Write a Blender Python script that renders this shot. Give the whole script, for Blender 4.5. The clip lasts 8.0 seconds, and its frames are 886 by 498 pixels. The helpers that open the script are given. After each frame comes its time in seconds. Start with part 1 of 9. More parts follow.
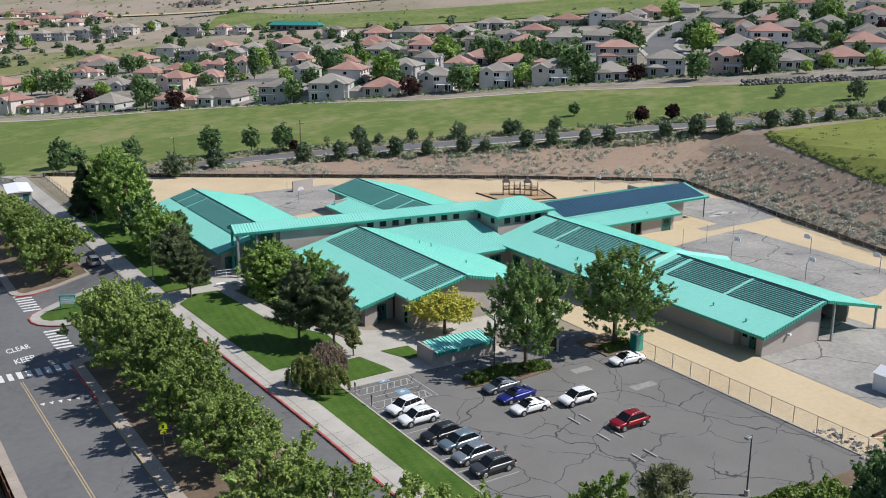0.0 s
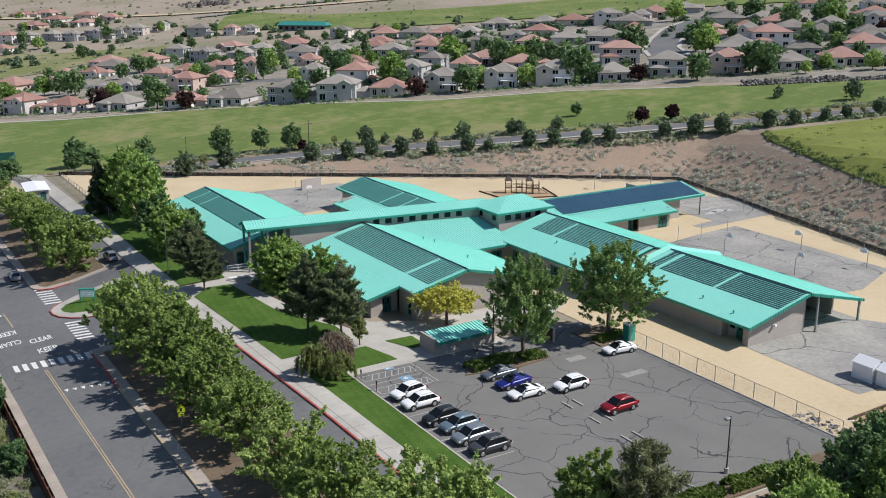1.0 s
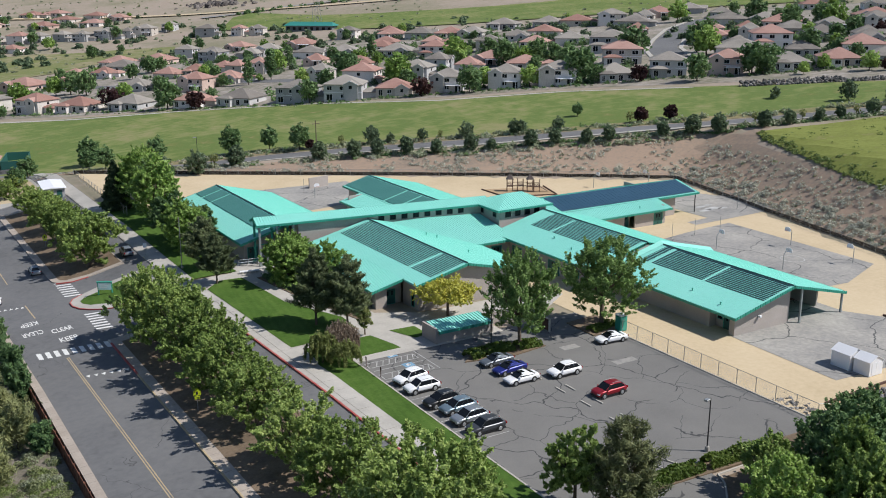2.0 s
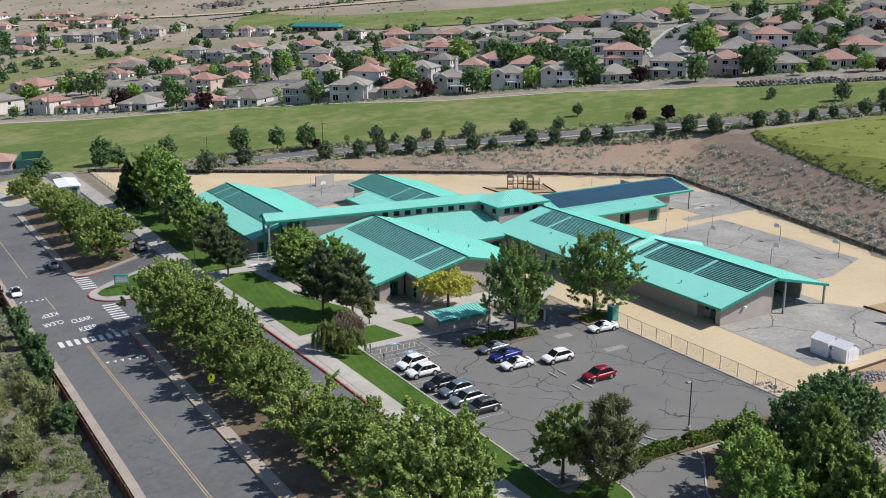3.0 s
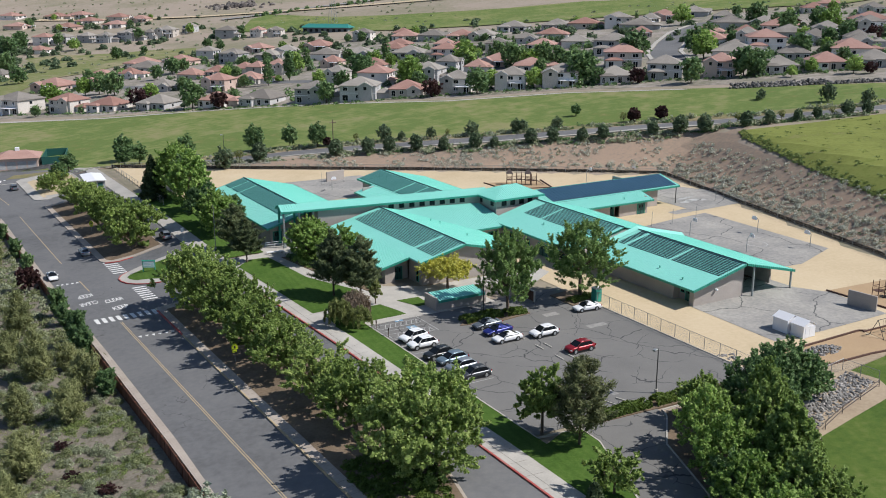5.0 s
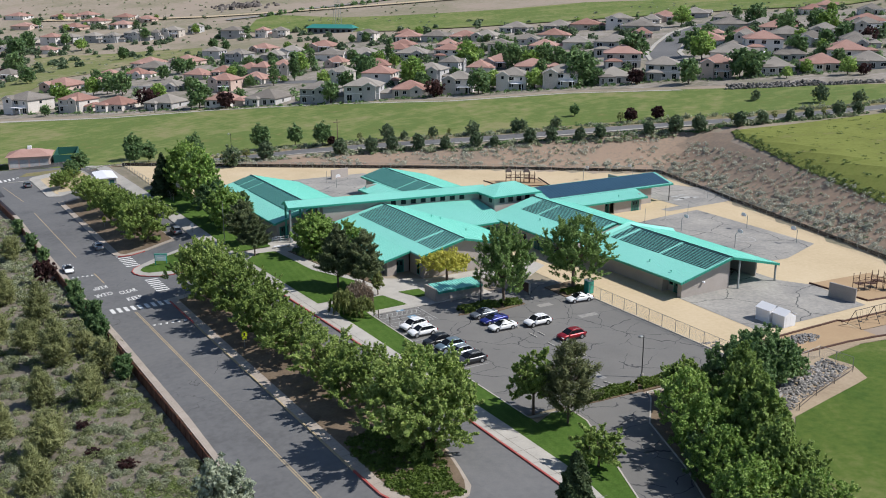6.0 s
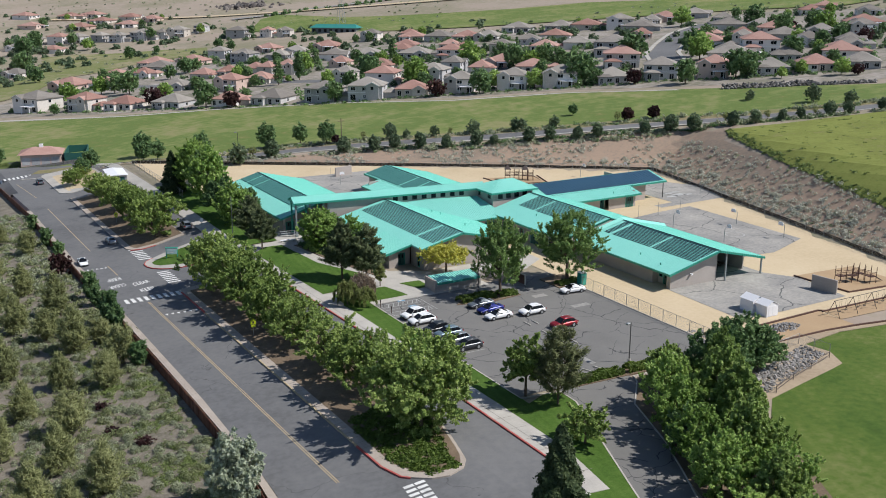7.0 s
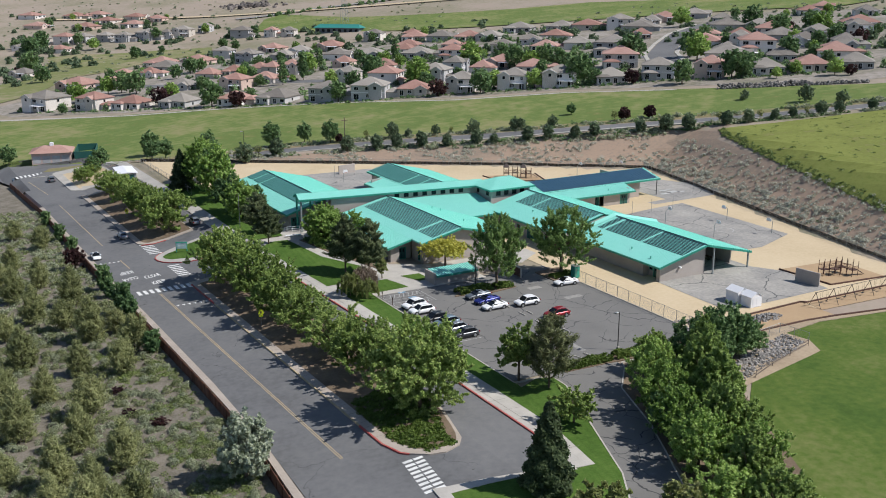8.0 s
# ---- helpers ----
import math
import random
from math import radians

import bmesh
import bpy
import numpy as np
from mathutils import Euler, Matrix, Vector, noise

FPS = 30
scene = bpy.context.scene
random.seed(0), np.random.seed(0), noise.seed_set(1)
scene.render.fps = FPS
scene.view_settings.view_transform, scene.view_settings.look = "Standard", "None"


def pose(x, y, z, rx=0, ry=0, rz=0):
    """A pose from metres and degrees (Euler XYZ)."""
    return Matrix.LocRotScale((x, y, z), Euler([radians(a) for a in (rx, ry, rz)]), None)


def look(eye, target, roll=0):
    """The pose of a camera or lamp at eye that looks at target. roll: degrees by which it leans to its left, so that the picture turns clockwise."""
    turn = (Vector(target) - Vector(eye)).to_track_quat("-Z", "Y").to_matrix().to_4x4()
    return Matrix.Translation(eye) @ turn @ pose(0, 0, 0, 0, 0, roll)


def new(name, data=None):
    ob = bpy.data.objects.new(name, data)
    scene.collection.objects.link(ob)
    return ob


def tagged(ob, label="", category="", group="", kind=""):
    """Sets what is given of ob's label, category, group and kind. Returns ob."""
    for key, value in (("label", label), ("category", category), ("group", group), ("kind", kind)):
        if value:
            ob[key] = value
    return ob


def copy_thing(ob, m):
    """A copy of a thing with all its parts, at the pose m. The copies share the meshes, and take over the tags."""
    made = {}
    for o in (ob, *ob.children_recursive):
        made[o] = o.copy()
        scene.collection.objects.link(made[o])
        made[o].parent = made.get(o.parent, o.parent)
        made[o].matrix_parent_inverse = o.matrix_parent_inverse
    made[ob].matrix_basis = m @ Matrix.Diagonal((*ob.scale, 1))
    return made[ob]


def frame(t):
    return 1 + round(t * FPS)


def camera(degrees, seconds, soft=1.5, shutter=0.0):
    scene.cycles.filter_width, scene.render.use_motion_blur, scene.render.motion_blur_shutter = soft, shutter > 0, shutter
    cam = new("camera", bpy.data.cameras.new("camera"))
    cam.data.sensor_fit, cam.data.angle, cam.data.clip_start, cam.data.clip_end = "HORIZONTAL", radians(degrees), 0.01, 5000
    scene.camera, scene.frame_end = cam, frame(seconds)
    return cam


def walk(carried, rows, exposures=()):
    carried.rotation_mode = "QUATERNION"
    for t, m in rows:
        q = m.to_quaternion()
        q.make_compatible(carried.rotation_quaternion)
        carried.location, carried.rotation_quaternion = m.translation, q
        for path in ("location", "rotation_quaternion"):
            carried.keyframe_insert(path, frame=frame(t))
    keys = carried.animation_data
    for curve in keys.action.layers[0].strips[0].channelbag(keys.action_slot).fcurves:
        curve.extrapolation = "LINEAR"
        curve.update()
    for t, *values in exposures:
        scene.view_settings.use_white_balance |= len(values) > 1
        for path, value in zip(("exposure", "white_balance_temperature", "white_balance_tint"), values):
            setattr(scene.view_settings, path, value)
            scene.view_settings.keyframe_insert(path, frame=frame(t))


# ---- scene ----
cam = camera(48.5, 8.0, soft=1.0)
PATH = [
    (0, (-90.022, -72.690, 43.188), (-64.460, -31.789, 30.009), 0.067),
    (0.5, (-91.332, -75.458, 43.768), (-65.949, -34.456, 30.557), 0.016),
    (1, (-92.639, -78.222, 44.334), (-67.406, -37.135, 31.100), -0.029),
    (1.5, (-94.015, -81.114, 44.877), (-68.928, -39.944, 31.625), -0.066),
    (3, (-98.320, -90.395, 46.469), (-73.635, -48.992, 33.189), -0.154),
    (3.5, (-99.838, -93.558, 46.932), (-75.253, -52.097, 33.645), -0.161),
    (4, (-101.351, -96.820, 47.402), (-76.864, -55.296, 34.127), -0.125),
    (4.5, (-102.888, -100.091, 47.880), (-78.495, -58.516, 34.595), -0.112),
    (6, (-107.494, -110.043, 49.367), (-83.357, -68.324, 36.065), -0.046),
    (6.5, (-109.041, -113.413, 49.866), (-84.984, -71.655, 36.545), -0.031),
    (7, (-110.551, -116.716, 50.381), (-86.574, -74.919, 37.033), -0.033),
    (7.5, (-112.049, -120.015, 50.930), (-88.138, -78.186, 37.564), -0.048),
    (8, (-113.546, -123.322, 51.493), (-89.712, -81.459, 38.098), -0.053),
]
walk(cam, [(t, look(eye, target, roll)) for t, eye, target, roll in PATH])

# ======== light ========
SUN_DIR = Vector((0.53, -0.40, 0.749)).normalized()
world = bpy.data.worlds.new("world")
scene.world = world
world.use_nodes = True
wn = world.node_tree
wn.nodes.clear()
sky = wn.nodes.new("ShaderNodeTexSky")
sky.sky_type = "NISHITA"
sky.sun_disc = False
sky.sun_elevation = math.asin(SUN_DIR.z)
sky.sun_rotation = math.atan2(SUN_DIR.x, SUN_DIR.y)
sky.altitude = 1500
bg = wn.nodes.new("ShaderNodeBackground")
bg.inputs[1].default_value = 0.106
wo = wn.nodes.new("ShaderNodeOutputWorld")
wn.links.new(sky.outputs[0], bg.inputs[0])
wn.links.new(bg.outputs[0], wo.inputs[0])

sun_data = bpy.data.lights.new("sun", "SUN")
sun_data.energy = 5.0
sun_data.angle = radians(0.53)
sun_data.color = (1.0, 0.965, 0.925)
sun = new("sun", sun_data)
sun.matrix_basis = look(SUN_DIR * 300, (0, 0, 0))
scene.view_settings.exposure = 0.0

# ======== materials ========


def material(name, stops, rough=0.85, scale=(0.3, 6.0), bump=0.15, bump_scale=12.0, metal=0.0, weights=(0.6, 0.4),
             rnd=0.0, island=0.0, world_space=True, detail=5.0, spec=0.3, coat=0.0):
    """A surface whose colour runs through stops, driven by noise at two sizes."""
    m = bpy.data.materials.new(name)
    m.use_nodes = True
    nt = m.node_tree
    b = nt.nodes["Principled BSDF"]
    b.inputs["Roughness"].default_value = rough
    b.inputs["Metallic"].default_value = metal
    b.inputs["Specular IOR Level"].default_value = spec
    b.inputs["Coat Weight"].default_value = coat
    if world_space:
        where = nt.nodes.new("ShaderNodeNewGeometry").outputs["Position"]
    else:
        where = nt.nodes.new("ShaderNodeTexCoord").outputs["Object"]
    acc = None
    for s, w in zip(scale, weights):
        n = nt.nodes.new("ShaderNodeTexNoise")
        n.inputs["Scale"].default_value = s
        n.inputs["Detail"].default_value = detail
        n.inputs["Roughness"].default_value = 0.62
        nt.links.new(where, n.inputs["Vector"])
        k = nt.nodes.new("ShaderNodeMath")
        k.operation = "MULTIPLY_ADD"
        nt.links.new(n.outputs["Fac"], k.inputs[0])
        k.inputs[1].default_value = w
        if acc is None:
            k.inputs[2].default_value = 0.0
        else:
            nt.links.new(acc, k.inputs[2])
        acc = k.outputs[0]
    for amount, kind in ((rnd, "obj"), (island, "isl")):
        if amount:
            src = (nt.nodes.new("ShaderNodeObjectInfo").outputs["Random"] if kind == "obj"
                   else nt.nodes.new("ShaderNodeNewGeometry").outputs["Random Per Island"])
            k = nt.nodes.new("ShaderNodeMath")
            k.operation = "MULTIPLY_ADD"
            nt.links.new(src, k.inputs[0])
            k.inputs[1].default_value = amount
            sh = nt.nodes.new("ShaderNodeMath")
            sh.operation = "SUBTRACT"
            nt.links.new(acc, sh.inputs[0])
            sh.inputs[1].default_value = amount / 2
            nt.links.new(sh.outputs[0], k.inputs[2])
            acc = k.outputs[0]
    ramp = nt.nodes.new("ShaderNodeValToRGB")
    nt.links.new(acc, ramp.inputs[0])
    el = ramp.color_ramp.elements
    lo, hi = 0.32, 0.68
    for i, c in enumerate(stops):
        f = lo + (hi - lo) * i / max(1, len(stops) - 1)
        e = el[i] if i < 2 else el.new(f)
        e.position = f
        e.color = (*c, 1)
    nt.links.new(ramp.outputs[0], b.inputs["Base Color"])
    if bump:
        n = nt.nodes.new("ShaderNodeTexNoise")
        n.inputs["Scale"].default_value = bump_scale
        n.inputs["Detail"].default_value = 6
        nt.links.new(where, n.inputs["Vector"])
        bp = nt.nodes.new("ShaderNodeBump")
        bp.inputs["Strength"].default_value = bump
        bp.inputs["Distance"].default_value = 0.05
        nt.links.new(n.outputs["Fac"], bp.inputs["Height"])
        nt.links.new(bp.outputs[0], b.inputs["Normal"])
    return m


def cracked(m, size, width, dark, warp=3.0, seed=0.0):
    """Adds a web of dark sealed cracks to a paving material."""
    nt = m.node_tree
    b = nt.nodes["Principled BSDF"]
    src = b.inputs["Base Color"].links[0].from_socket
    pos = nt.nodes.new("ShaderNodeNewGeometry").outputs["Position"]
    n = nt.nodes.new("ShaderNodeTexNoise")
    n.inputs["Scale"].default_value = 0.13
    n.inputs["Detail"].default_value = 4
    nt.links.new(pos, n.inputs["Vector"])
    add = nt.nodes.new("ShaderNodeVectorMath")
    add.operation = "MULTIPLY_ADD"
    nt.links.new(n.outputs["Color"], add.inputs[0])
    add.inputs[1].default_value = (warp, warp, 0)
    nt.links.new(pos, add.inputs[2])
    v = nt.nodes.new("ShaderNodeTexVoronoi")
    v.voronoi_dimensions = "2D"
    v.feature = "DISTANCE_TO_EDGE"
    v.inputs["Scale"].default_value = 1 / size
    nt.links.new(add.outputs[0], v.inputs["Vector"])
    mr = nt.nodes.new("ShaderNodeMapRange")
    mr.inputs["From Min"].default_value = width / size * 0.6
    mr.inputs["From Max"].default_value = width / size * 1.2
    mr.inputs["To Min"].default_value = 1
    mr.inputs["To Max"].default_value = 0
    nt.links.new(v.outputs["Distance"], mr.inputs["Value"])
    gap = nt.nodes.new("ShaderNodeTexNoise")
    gap.inputs["Scale"].default_value = 0.12 + seed
    nt.links.new(pos, gap.inputs["Vector"])
    gr = nt.nodes.new("ShaderNodeMapRange")
    gr.inputs["From Min"].default_value = 0.40
    gr.inputs["From Max"].default_value = 0.44
    nt.links.new(gap.outputs["Fac"], gr.inputs["Value"])
    mul = nt.nodes.new("ShaderNodeMath")
    mul.operation = "MULTIPLY"
    nt.links.new(mr.outputs[0], mul.inputs[0])
    nt.links.new(gr.outputs[0], mul.inputs[1])
    mix = nt.nodes.new("ShaderNodeMix")
    mix.data_type = "RGBA"
    nt.links.new(mul.outputs[0], mix.inputs["Factor"])
    nt.links.new(src, mix.inputs["A"])
    mix.inputs["B"].default_value = (*dark, 1)
    nt.links.new(mix.outputs["Result"], b.inputs["Base Color"])
    return m


def leafy(name, stops, rnd=0.25, island=0.34):
    """Foliage: matt cards that let some light through."""
    m = material(name, stops, rough=0.6, scale=(0.9, 5.0), bump=0, rnd=rnd, island=island, spec=0.25)
    nt = m.node_tree
    b = nt.nodes["Principled BSDF"]
    tr = nt.nodes.new("ShaderNodeBsdfTranslucent")
    mix = nt.nodes.new("ShaderNodeMixShader")
    mix.inputs[0].default_value = 0.36
    nt.links.new(b.inputs["Base Color"].links[0].from_socket, tr.inputs[0])
    nt.links.new(b.outputs[0], mix.inputs[1])
    nt.links.new(tr.outputs[0], mix.inputs[2])
    nt.links.new(mix.outputs[0], nt.nodes["Material Output"].inputs[0])
    return m


def striped(m, width, depth, turn):
    """Adds mower's stripes to a lawn."""
    nt = m.node_tree
    b = nt.nodes["Principled BSDF"]
    src = b.inputs["Base Color"].links[0].from_socket
    pos = nt.nodes.new("ShaderNodeNewGeometry").outputs["Position"]
    mp = nt.nodes.new("ShaderNodeMapping")
    mp.inputs["Rotation"].default_value = (0, 0, radians(turn))
    nt.links.new(pos, mp.inputs["Vector"])
    wv = nt.nodes.new("ShaderNodeTexWave")
    wv.inputs["Scale"].default_value = 0.314 / width
    wv.inputs["Distortion"].default_value = 1.6
    wv.inputs["Detail"].default_value = 2
    wv.inputs["Detail Scale"].default_value = 0.4
    nt.links.new(mp.outputs[0], wv.inputs["Vector"])
    mr = nt.nodes.new("ShaderNodeMapRange")
    mr.inputs["To Min"].default_value = 1 - depth
    mr.inputs["To Max"].default_value = 1 + depth
    nt.links.new(wv.outputs["Fac"], mr.inputs["Value"])
    mul = nt.nodes.new("ShaderNodeVectorMath")
    mul.operation = "SCALE"
    nt.links.new(src, mul.inputs[0])
    nt.links.new(mr.outputs[0], mul.inputs["Scale"])
    nt.links.new(mul.outputs[0], b.inputs["Base Color"])
    return m


def shiny(name, colour, rough=0.25, metal=0.0, coat=0.0):
    return material(name, [tuple(c * 0.93 for c in colour), tuple(min(1, c * 1.05) for c in colour)], rough=rough,
                    metal=metal, bump=0, coat=coat, spec=0.5, world_space=False)


M = {}
M["earth"] = material("dry earth", [(0.185, 0.18, 0.10), (0.25, 0.222, 0.155), (0.335, 0.275, 0.22), (0.30, 0.235, 0.19)],
                      scale=(0.012, 0.25), bump=0.4, bump_scale=1.5, weights=(0.65, 0.35))
M["slope"] = material("bare clay bank", [(0.194, 0.158, 0.125), (0.263, 0.205, 0.156), (0.341, 0.245, 0.178), (0.226, 0.183, 0.147)], scale=(0.05, 1.2), bump=0.5, bump_scale=2.0)
M["asphalt"] = cracked(material("worn asphalt", [(0.105, 0.106, 0.108), (0.14, 0.141, 0.144), (0.165, 0.165, 0.166), (0.185, 0.183, 0.18)], scale=(0.07, 1.2), bump=0.25, bump_scale=40, rough=0.9, weights=(0.6, 0.35)), 26.0, 0.05, (0.085, 0.085, 0.088), 14.0)
M["lot"] = cracked(material("cracked parking asphalt", [(0.14, 0.137, 0.131), (0.17, 0.166, 0.158), (0.197, 0.191, 0.18)], scale=(0.1, 8.0), bump=0.25, bump_scale=40, rough=0.9), 13.0, 0.10, (0.055, 0.055, 0.058), 9.0)
cracked(M["lot"], 7.0, 0.06, (0.07, 0.07, 0.072), 8.0, 0.09)
M["court"] = cracked(material("pale court asphalt", [(0.185, 0.183, 0.178), (0.25, 0.243, 0.232), (0.33, 0.315, 0.29), (0.41, 0.39, 0.355)], scale=(0.09, 1.6), bump=0.2, bump_scale=30, rough=0.9), 11.0, 0.10, (0.10, 0.10, 0.10), 6.0)
M["concrete"] = material("concrete", [(0.324, 0.308, 0.278), (0.416, 0.394, 0.358), (0.497, 0.470, 0.428)], scale=(0.25, 5.0), bump=0.15, bump_scale=25, rough=0.9)
M["warm_concrete"] = material("warm weathered concrete", [(0.31, 0.265, 0.225), (0.39, 0.335, 0.285), (0.46, 0.40, 0.345)], scale=(0.3, 4.0), bump=0.15, bump_scale=25, rough=0.9)
M["kerb"] = material("kerb concrete", [(0.38, 0.36, 0.32), (0.50, 0.47, 0.42)], scale=(0.4, 6.0), bump=0.15, rough=0.9)
M["redpaint"] = material("worn red kerb paint", [(0.323, 0.048, 0.048), (0.408, 0.085, 0.076), (0.383, 0.190, 0.162)], scale=(0.5, 7.0), bump=0.1, rough=0.8)
M["yellowpaint"] = material("worn yellow paint", [(0.40, 0.31, 0.185), (0.44, 0.345, 0.215), (0.26, 0.235, 0.19)], scale=(0.5, 9.0), bump=0.1, rough=0.8)
M["whitepaint"] = material("worn white paint", [(0.46, 0.46, 0.45), (0.70, 0.70, 0.68), (0.74, 0.74, 0.72)], scale=(0.5, 9.0), bump=0.1, rough=0.8)
M["fadedpaint"] = material("faded court paint", [(0.26, 0.26, 0.255), (0.40, 0.40, 0.39), (0.52, 0.51, 0.50)], scale=(0.6, 3.0), bump=0.1, rough=0.85)
M["bluepaint"] = material("worn blue paint", [(0.14, 0.28, 0.42), (0.22, 0.38, 0.50)], scale=(0.8, 9.0), bump=0.1, rough=0.8)
M["lawn"] = striped(material("mown lawn", [(0.043, 0.091, 0.016), (0.067, 0.126, 0.024), (0.101, 0.163, 0.037)], scale=(0.25, 3.5), bump=0.6, bump_scale=30, rough=0.95, spec=0.1, weights=(0.55, 0.45)), 1.1, 0.05, 8)
M["turf"] = striped(material("worn sports turf", [(0.043, 0.078, 0.018), (0.062, 0.11, 0.023), (0.092, 0.137, 0.03), (0.15, 0.172, 0.058)], scale=(0.04, 0.9), bump=0.6, bump_scale=25, rough=0.95, spec=0.1, weights=(0.75, 0.4)), 2.5, 0.025, 20)
M["field"] = material("spring meadow", [(0.291, 0.243, 0.126), (0.151, 0.174, 0.058), (0.114, 0.165, 0.047), (0.170, 0.204, 0.069), (0.236, 0.228, 0.107)], scale=(0.028, 0.22), bump=0.6, bump_scale=6, rough=0.95, spec=0.1, weights=(0.62, 0.5))
M["gully_grass"] = material("half-dry gully grass", [(0.27, 0.235, 0.14), (0.20, 0.205, 0.09), (0.165, 0.19, 0.07), (0.235, 0.225, 0.12), (0.30, 0.255, 0.16)], scale=(0.02, 0.15), bump=0.6, bump_scale=6, rough=0.95, spec=0.1, weights=(0.6, 0.5))
M["dryverge"] = material("dry verge grass", [(0.30, 0.24, 0.15), (0.25, 0.21, 0.12), (0.18, 0.18, 0.08), (0.28, 0.235, 0.15)], scale=(0.05, 0.8), bump=0.6, bump_scale=6, rough=0.95, spec=0.1)
M["bank_grass"] = material("weedy bright grass", [(0.246, 0.212, 0.106), (0.163, 0.187, 0.048), (0.207, 0.231, 0.063), (0.148, 0.187, 0.042)], scale=(0.09, 0.9), bump=0.6, bump_scale=6, rough=0.95, spec=0.1)
M["sand"] = material("decomposed granite", [(0.45, 0.355, 0.225), (0.53, 0.425, 0.28), (0.58, 0.475, 0.325)], scale=(0.06, 1.5), bump=0.3, bump_scale=15, rough=0.95)
M["dirt"] = material("bare trodden dirt", [(0.27, 0.205, 0.14), (0.36, 0.285, 0.20), (0.43, 0.345, 0.25)], scale=(0.12, 1.8), bump=0.4, bump_scale=10, rough=0.95)
M["joint"] = material("dark pavement joint", [(0.17, 0.16, 0.145), (0.23, 0.215, 0.195)], scale=(0.5, 4.0), bump=0, rough=0.95)
M["playsand"] = material("playground sand", [(0.36, 0.25, 0.15), (0.42, 0.30, 0.18)], scale=(0.2, 3.0), bump=0.4, rough=0.95)
M["suburb"] = material("garden ground", [(0.12, 0.135, 0.075), (0.20, 0.185, 0.145), (0.30, 0.265, 0.23), (0.37, 0.345, 0.32)], scale=(0.05, 0.4), bump=0.4, bump_scale=2, rough=0.95)
M["mulch"] = material("dry planting soil", [(0.10, 0.075, 0.05), (0.17, 0.125, 0.085), (0.22, 0.165, 0.115)], scale=(0.3, 3.0), bump=0.6, bump_scale=8, rough=0.95)
M["scrub"] = material("sandy scrub soil", [(0.066, 0.070, 0.044), (0.110, 0.104, 0.075), (0.154, 0.137, 0.106), (0.220, 0.194, 0.158)], scale=(0.35, 3.5), bump=0.7, bump_scale=5, rough=0.95, weights=(0.6, 0.6))
M["teal"] = material("teal standing-seam metal", [(0.214, 0.590, 0.503), (0.241, 0.630, 0.541), (0.268, 0.660, 0.572)], scale=(0.08, 2.0), bump=0.03, bump_scale=3, rough=0.5, spec=0.3)
M["teal_trim"] = material("green fascia metal", [(0.035, 0.30, 0.22), (0.05, 0.36, 0.27)], scale=(0.2, 4.0), bump=0.03, rough=0.45, spec=0.5)
M["teal_far"] = material("weathered dark teal metal", [(0.03, 0.19, 0.165), (0.045, 0.24, 0.21)], scale=(0.1, 1.0), bump=0.03, rough=0.5)
M["slate"] = material("slate-grey wall paint", [(0.13, 0.15, 0.165), (0.18, 0.20, 0.215)], scale=(0.2, 2.0), bump=0.1, rough=0.85)
M["cap"] = material("dark ridge flashing", [(0.02, 0.05, 0.05), (0.03, 0.07, 0.07)], bump=0, rough=0.5)
M["block"] = material("grey concrete block", [(0.33, 0.295, 0.27), (0.385, 0.345, 0.315), (0.43, 0.385, 0.355)], scale=(0.2, 5.0), bump=0.25, bump_scale=18, rough=0.92)
M["collector_grey"] = material("dull solar collector", [(0.034, 0.075, 0.075), (0.051, 0.105, 0.102)], scale=(0.5, 5.0), bump=0, rough=0.45, spec=0.4)
M["collector"] = material("black solar collector", [(0.012, 0.022, 0.028), (0.02, 0.035, 0.042)], scale=(0.5, 5.0), bump=0, rough=0.4, spec=0.4)
M["collector_green"] = material("weathered solar collector", [(0.055, 0.19, 0.168), (0.072, 0.225, 0.198)], scale=(0.2, 4.0), bump=0, rough=0.5)
M["collector_blue"] = material("blue solar panel", [(0.019, 0.058, 0.096), (0.032, 0.080, 0.128)], scale=(0.2, 4.0), bump=0, rough=0.3, spec=0.5)
M["teal_door"] = shiny("dark green door", (0.02, 0.10, 0.085), 0.5)
M["glass"] = shiny("dark window glass", (0.012, 0.016, 0.02), 0.08)
M["glass"].node_tree.nodes["Principled BSDF"].inputs["Specular IOR Level"].default_value = 0.2
M["steel"] = shiny("galvanised steel", (0.35, 0.36, 0.36), 0.45, 0.6)
M["darkmetal"] = shiny("dark bronze metal", (0.05, 0.05, 0.05), 0.5, 0.3)
M["post"] = shiny("painted grey post", (0.25, 0.28, 0.28), 0.5)
M["white"] = material("white paint", [(0.72, 0.73, 0.76), (0.80, 0.80, 0.82)], scale=(0.3, 4), bump=0.02, rough=0.5)
M["bark"] = material("bark", [(0.10, 0.075, 0.055), (0.17, 0.13, 0.10)], scale=(1.0, 9.0), bump=0.6, bump_scale=12, rough=0.95, world_space=False)
M["leaf"] = leafy("green ash leaves", [(0.152, 0.224, 0.055), (0.227, 0.319, 0.084), (0.316, 0.422, 0.120), (0.420, 0.506, 0.169)])
M["leaf_fresh"] = leafy("spring green leaves", [(0.155, 0.255, 0.057), (0.237, 0.367, 0.088), (0.331, 0.471, 0.127), (0.424, 0.553, 0.170)])
M["leaf_deep"] = leafy("deep green leaves", [(0.085, 0.158, 0.062), (0.145, 0.238, 0.095), (0.219, 0.326, 0.134)])
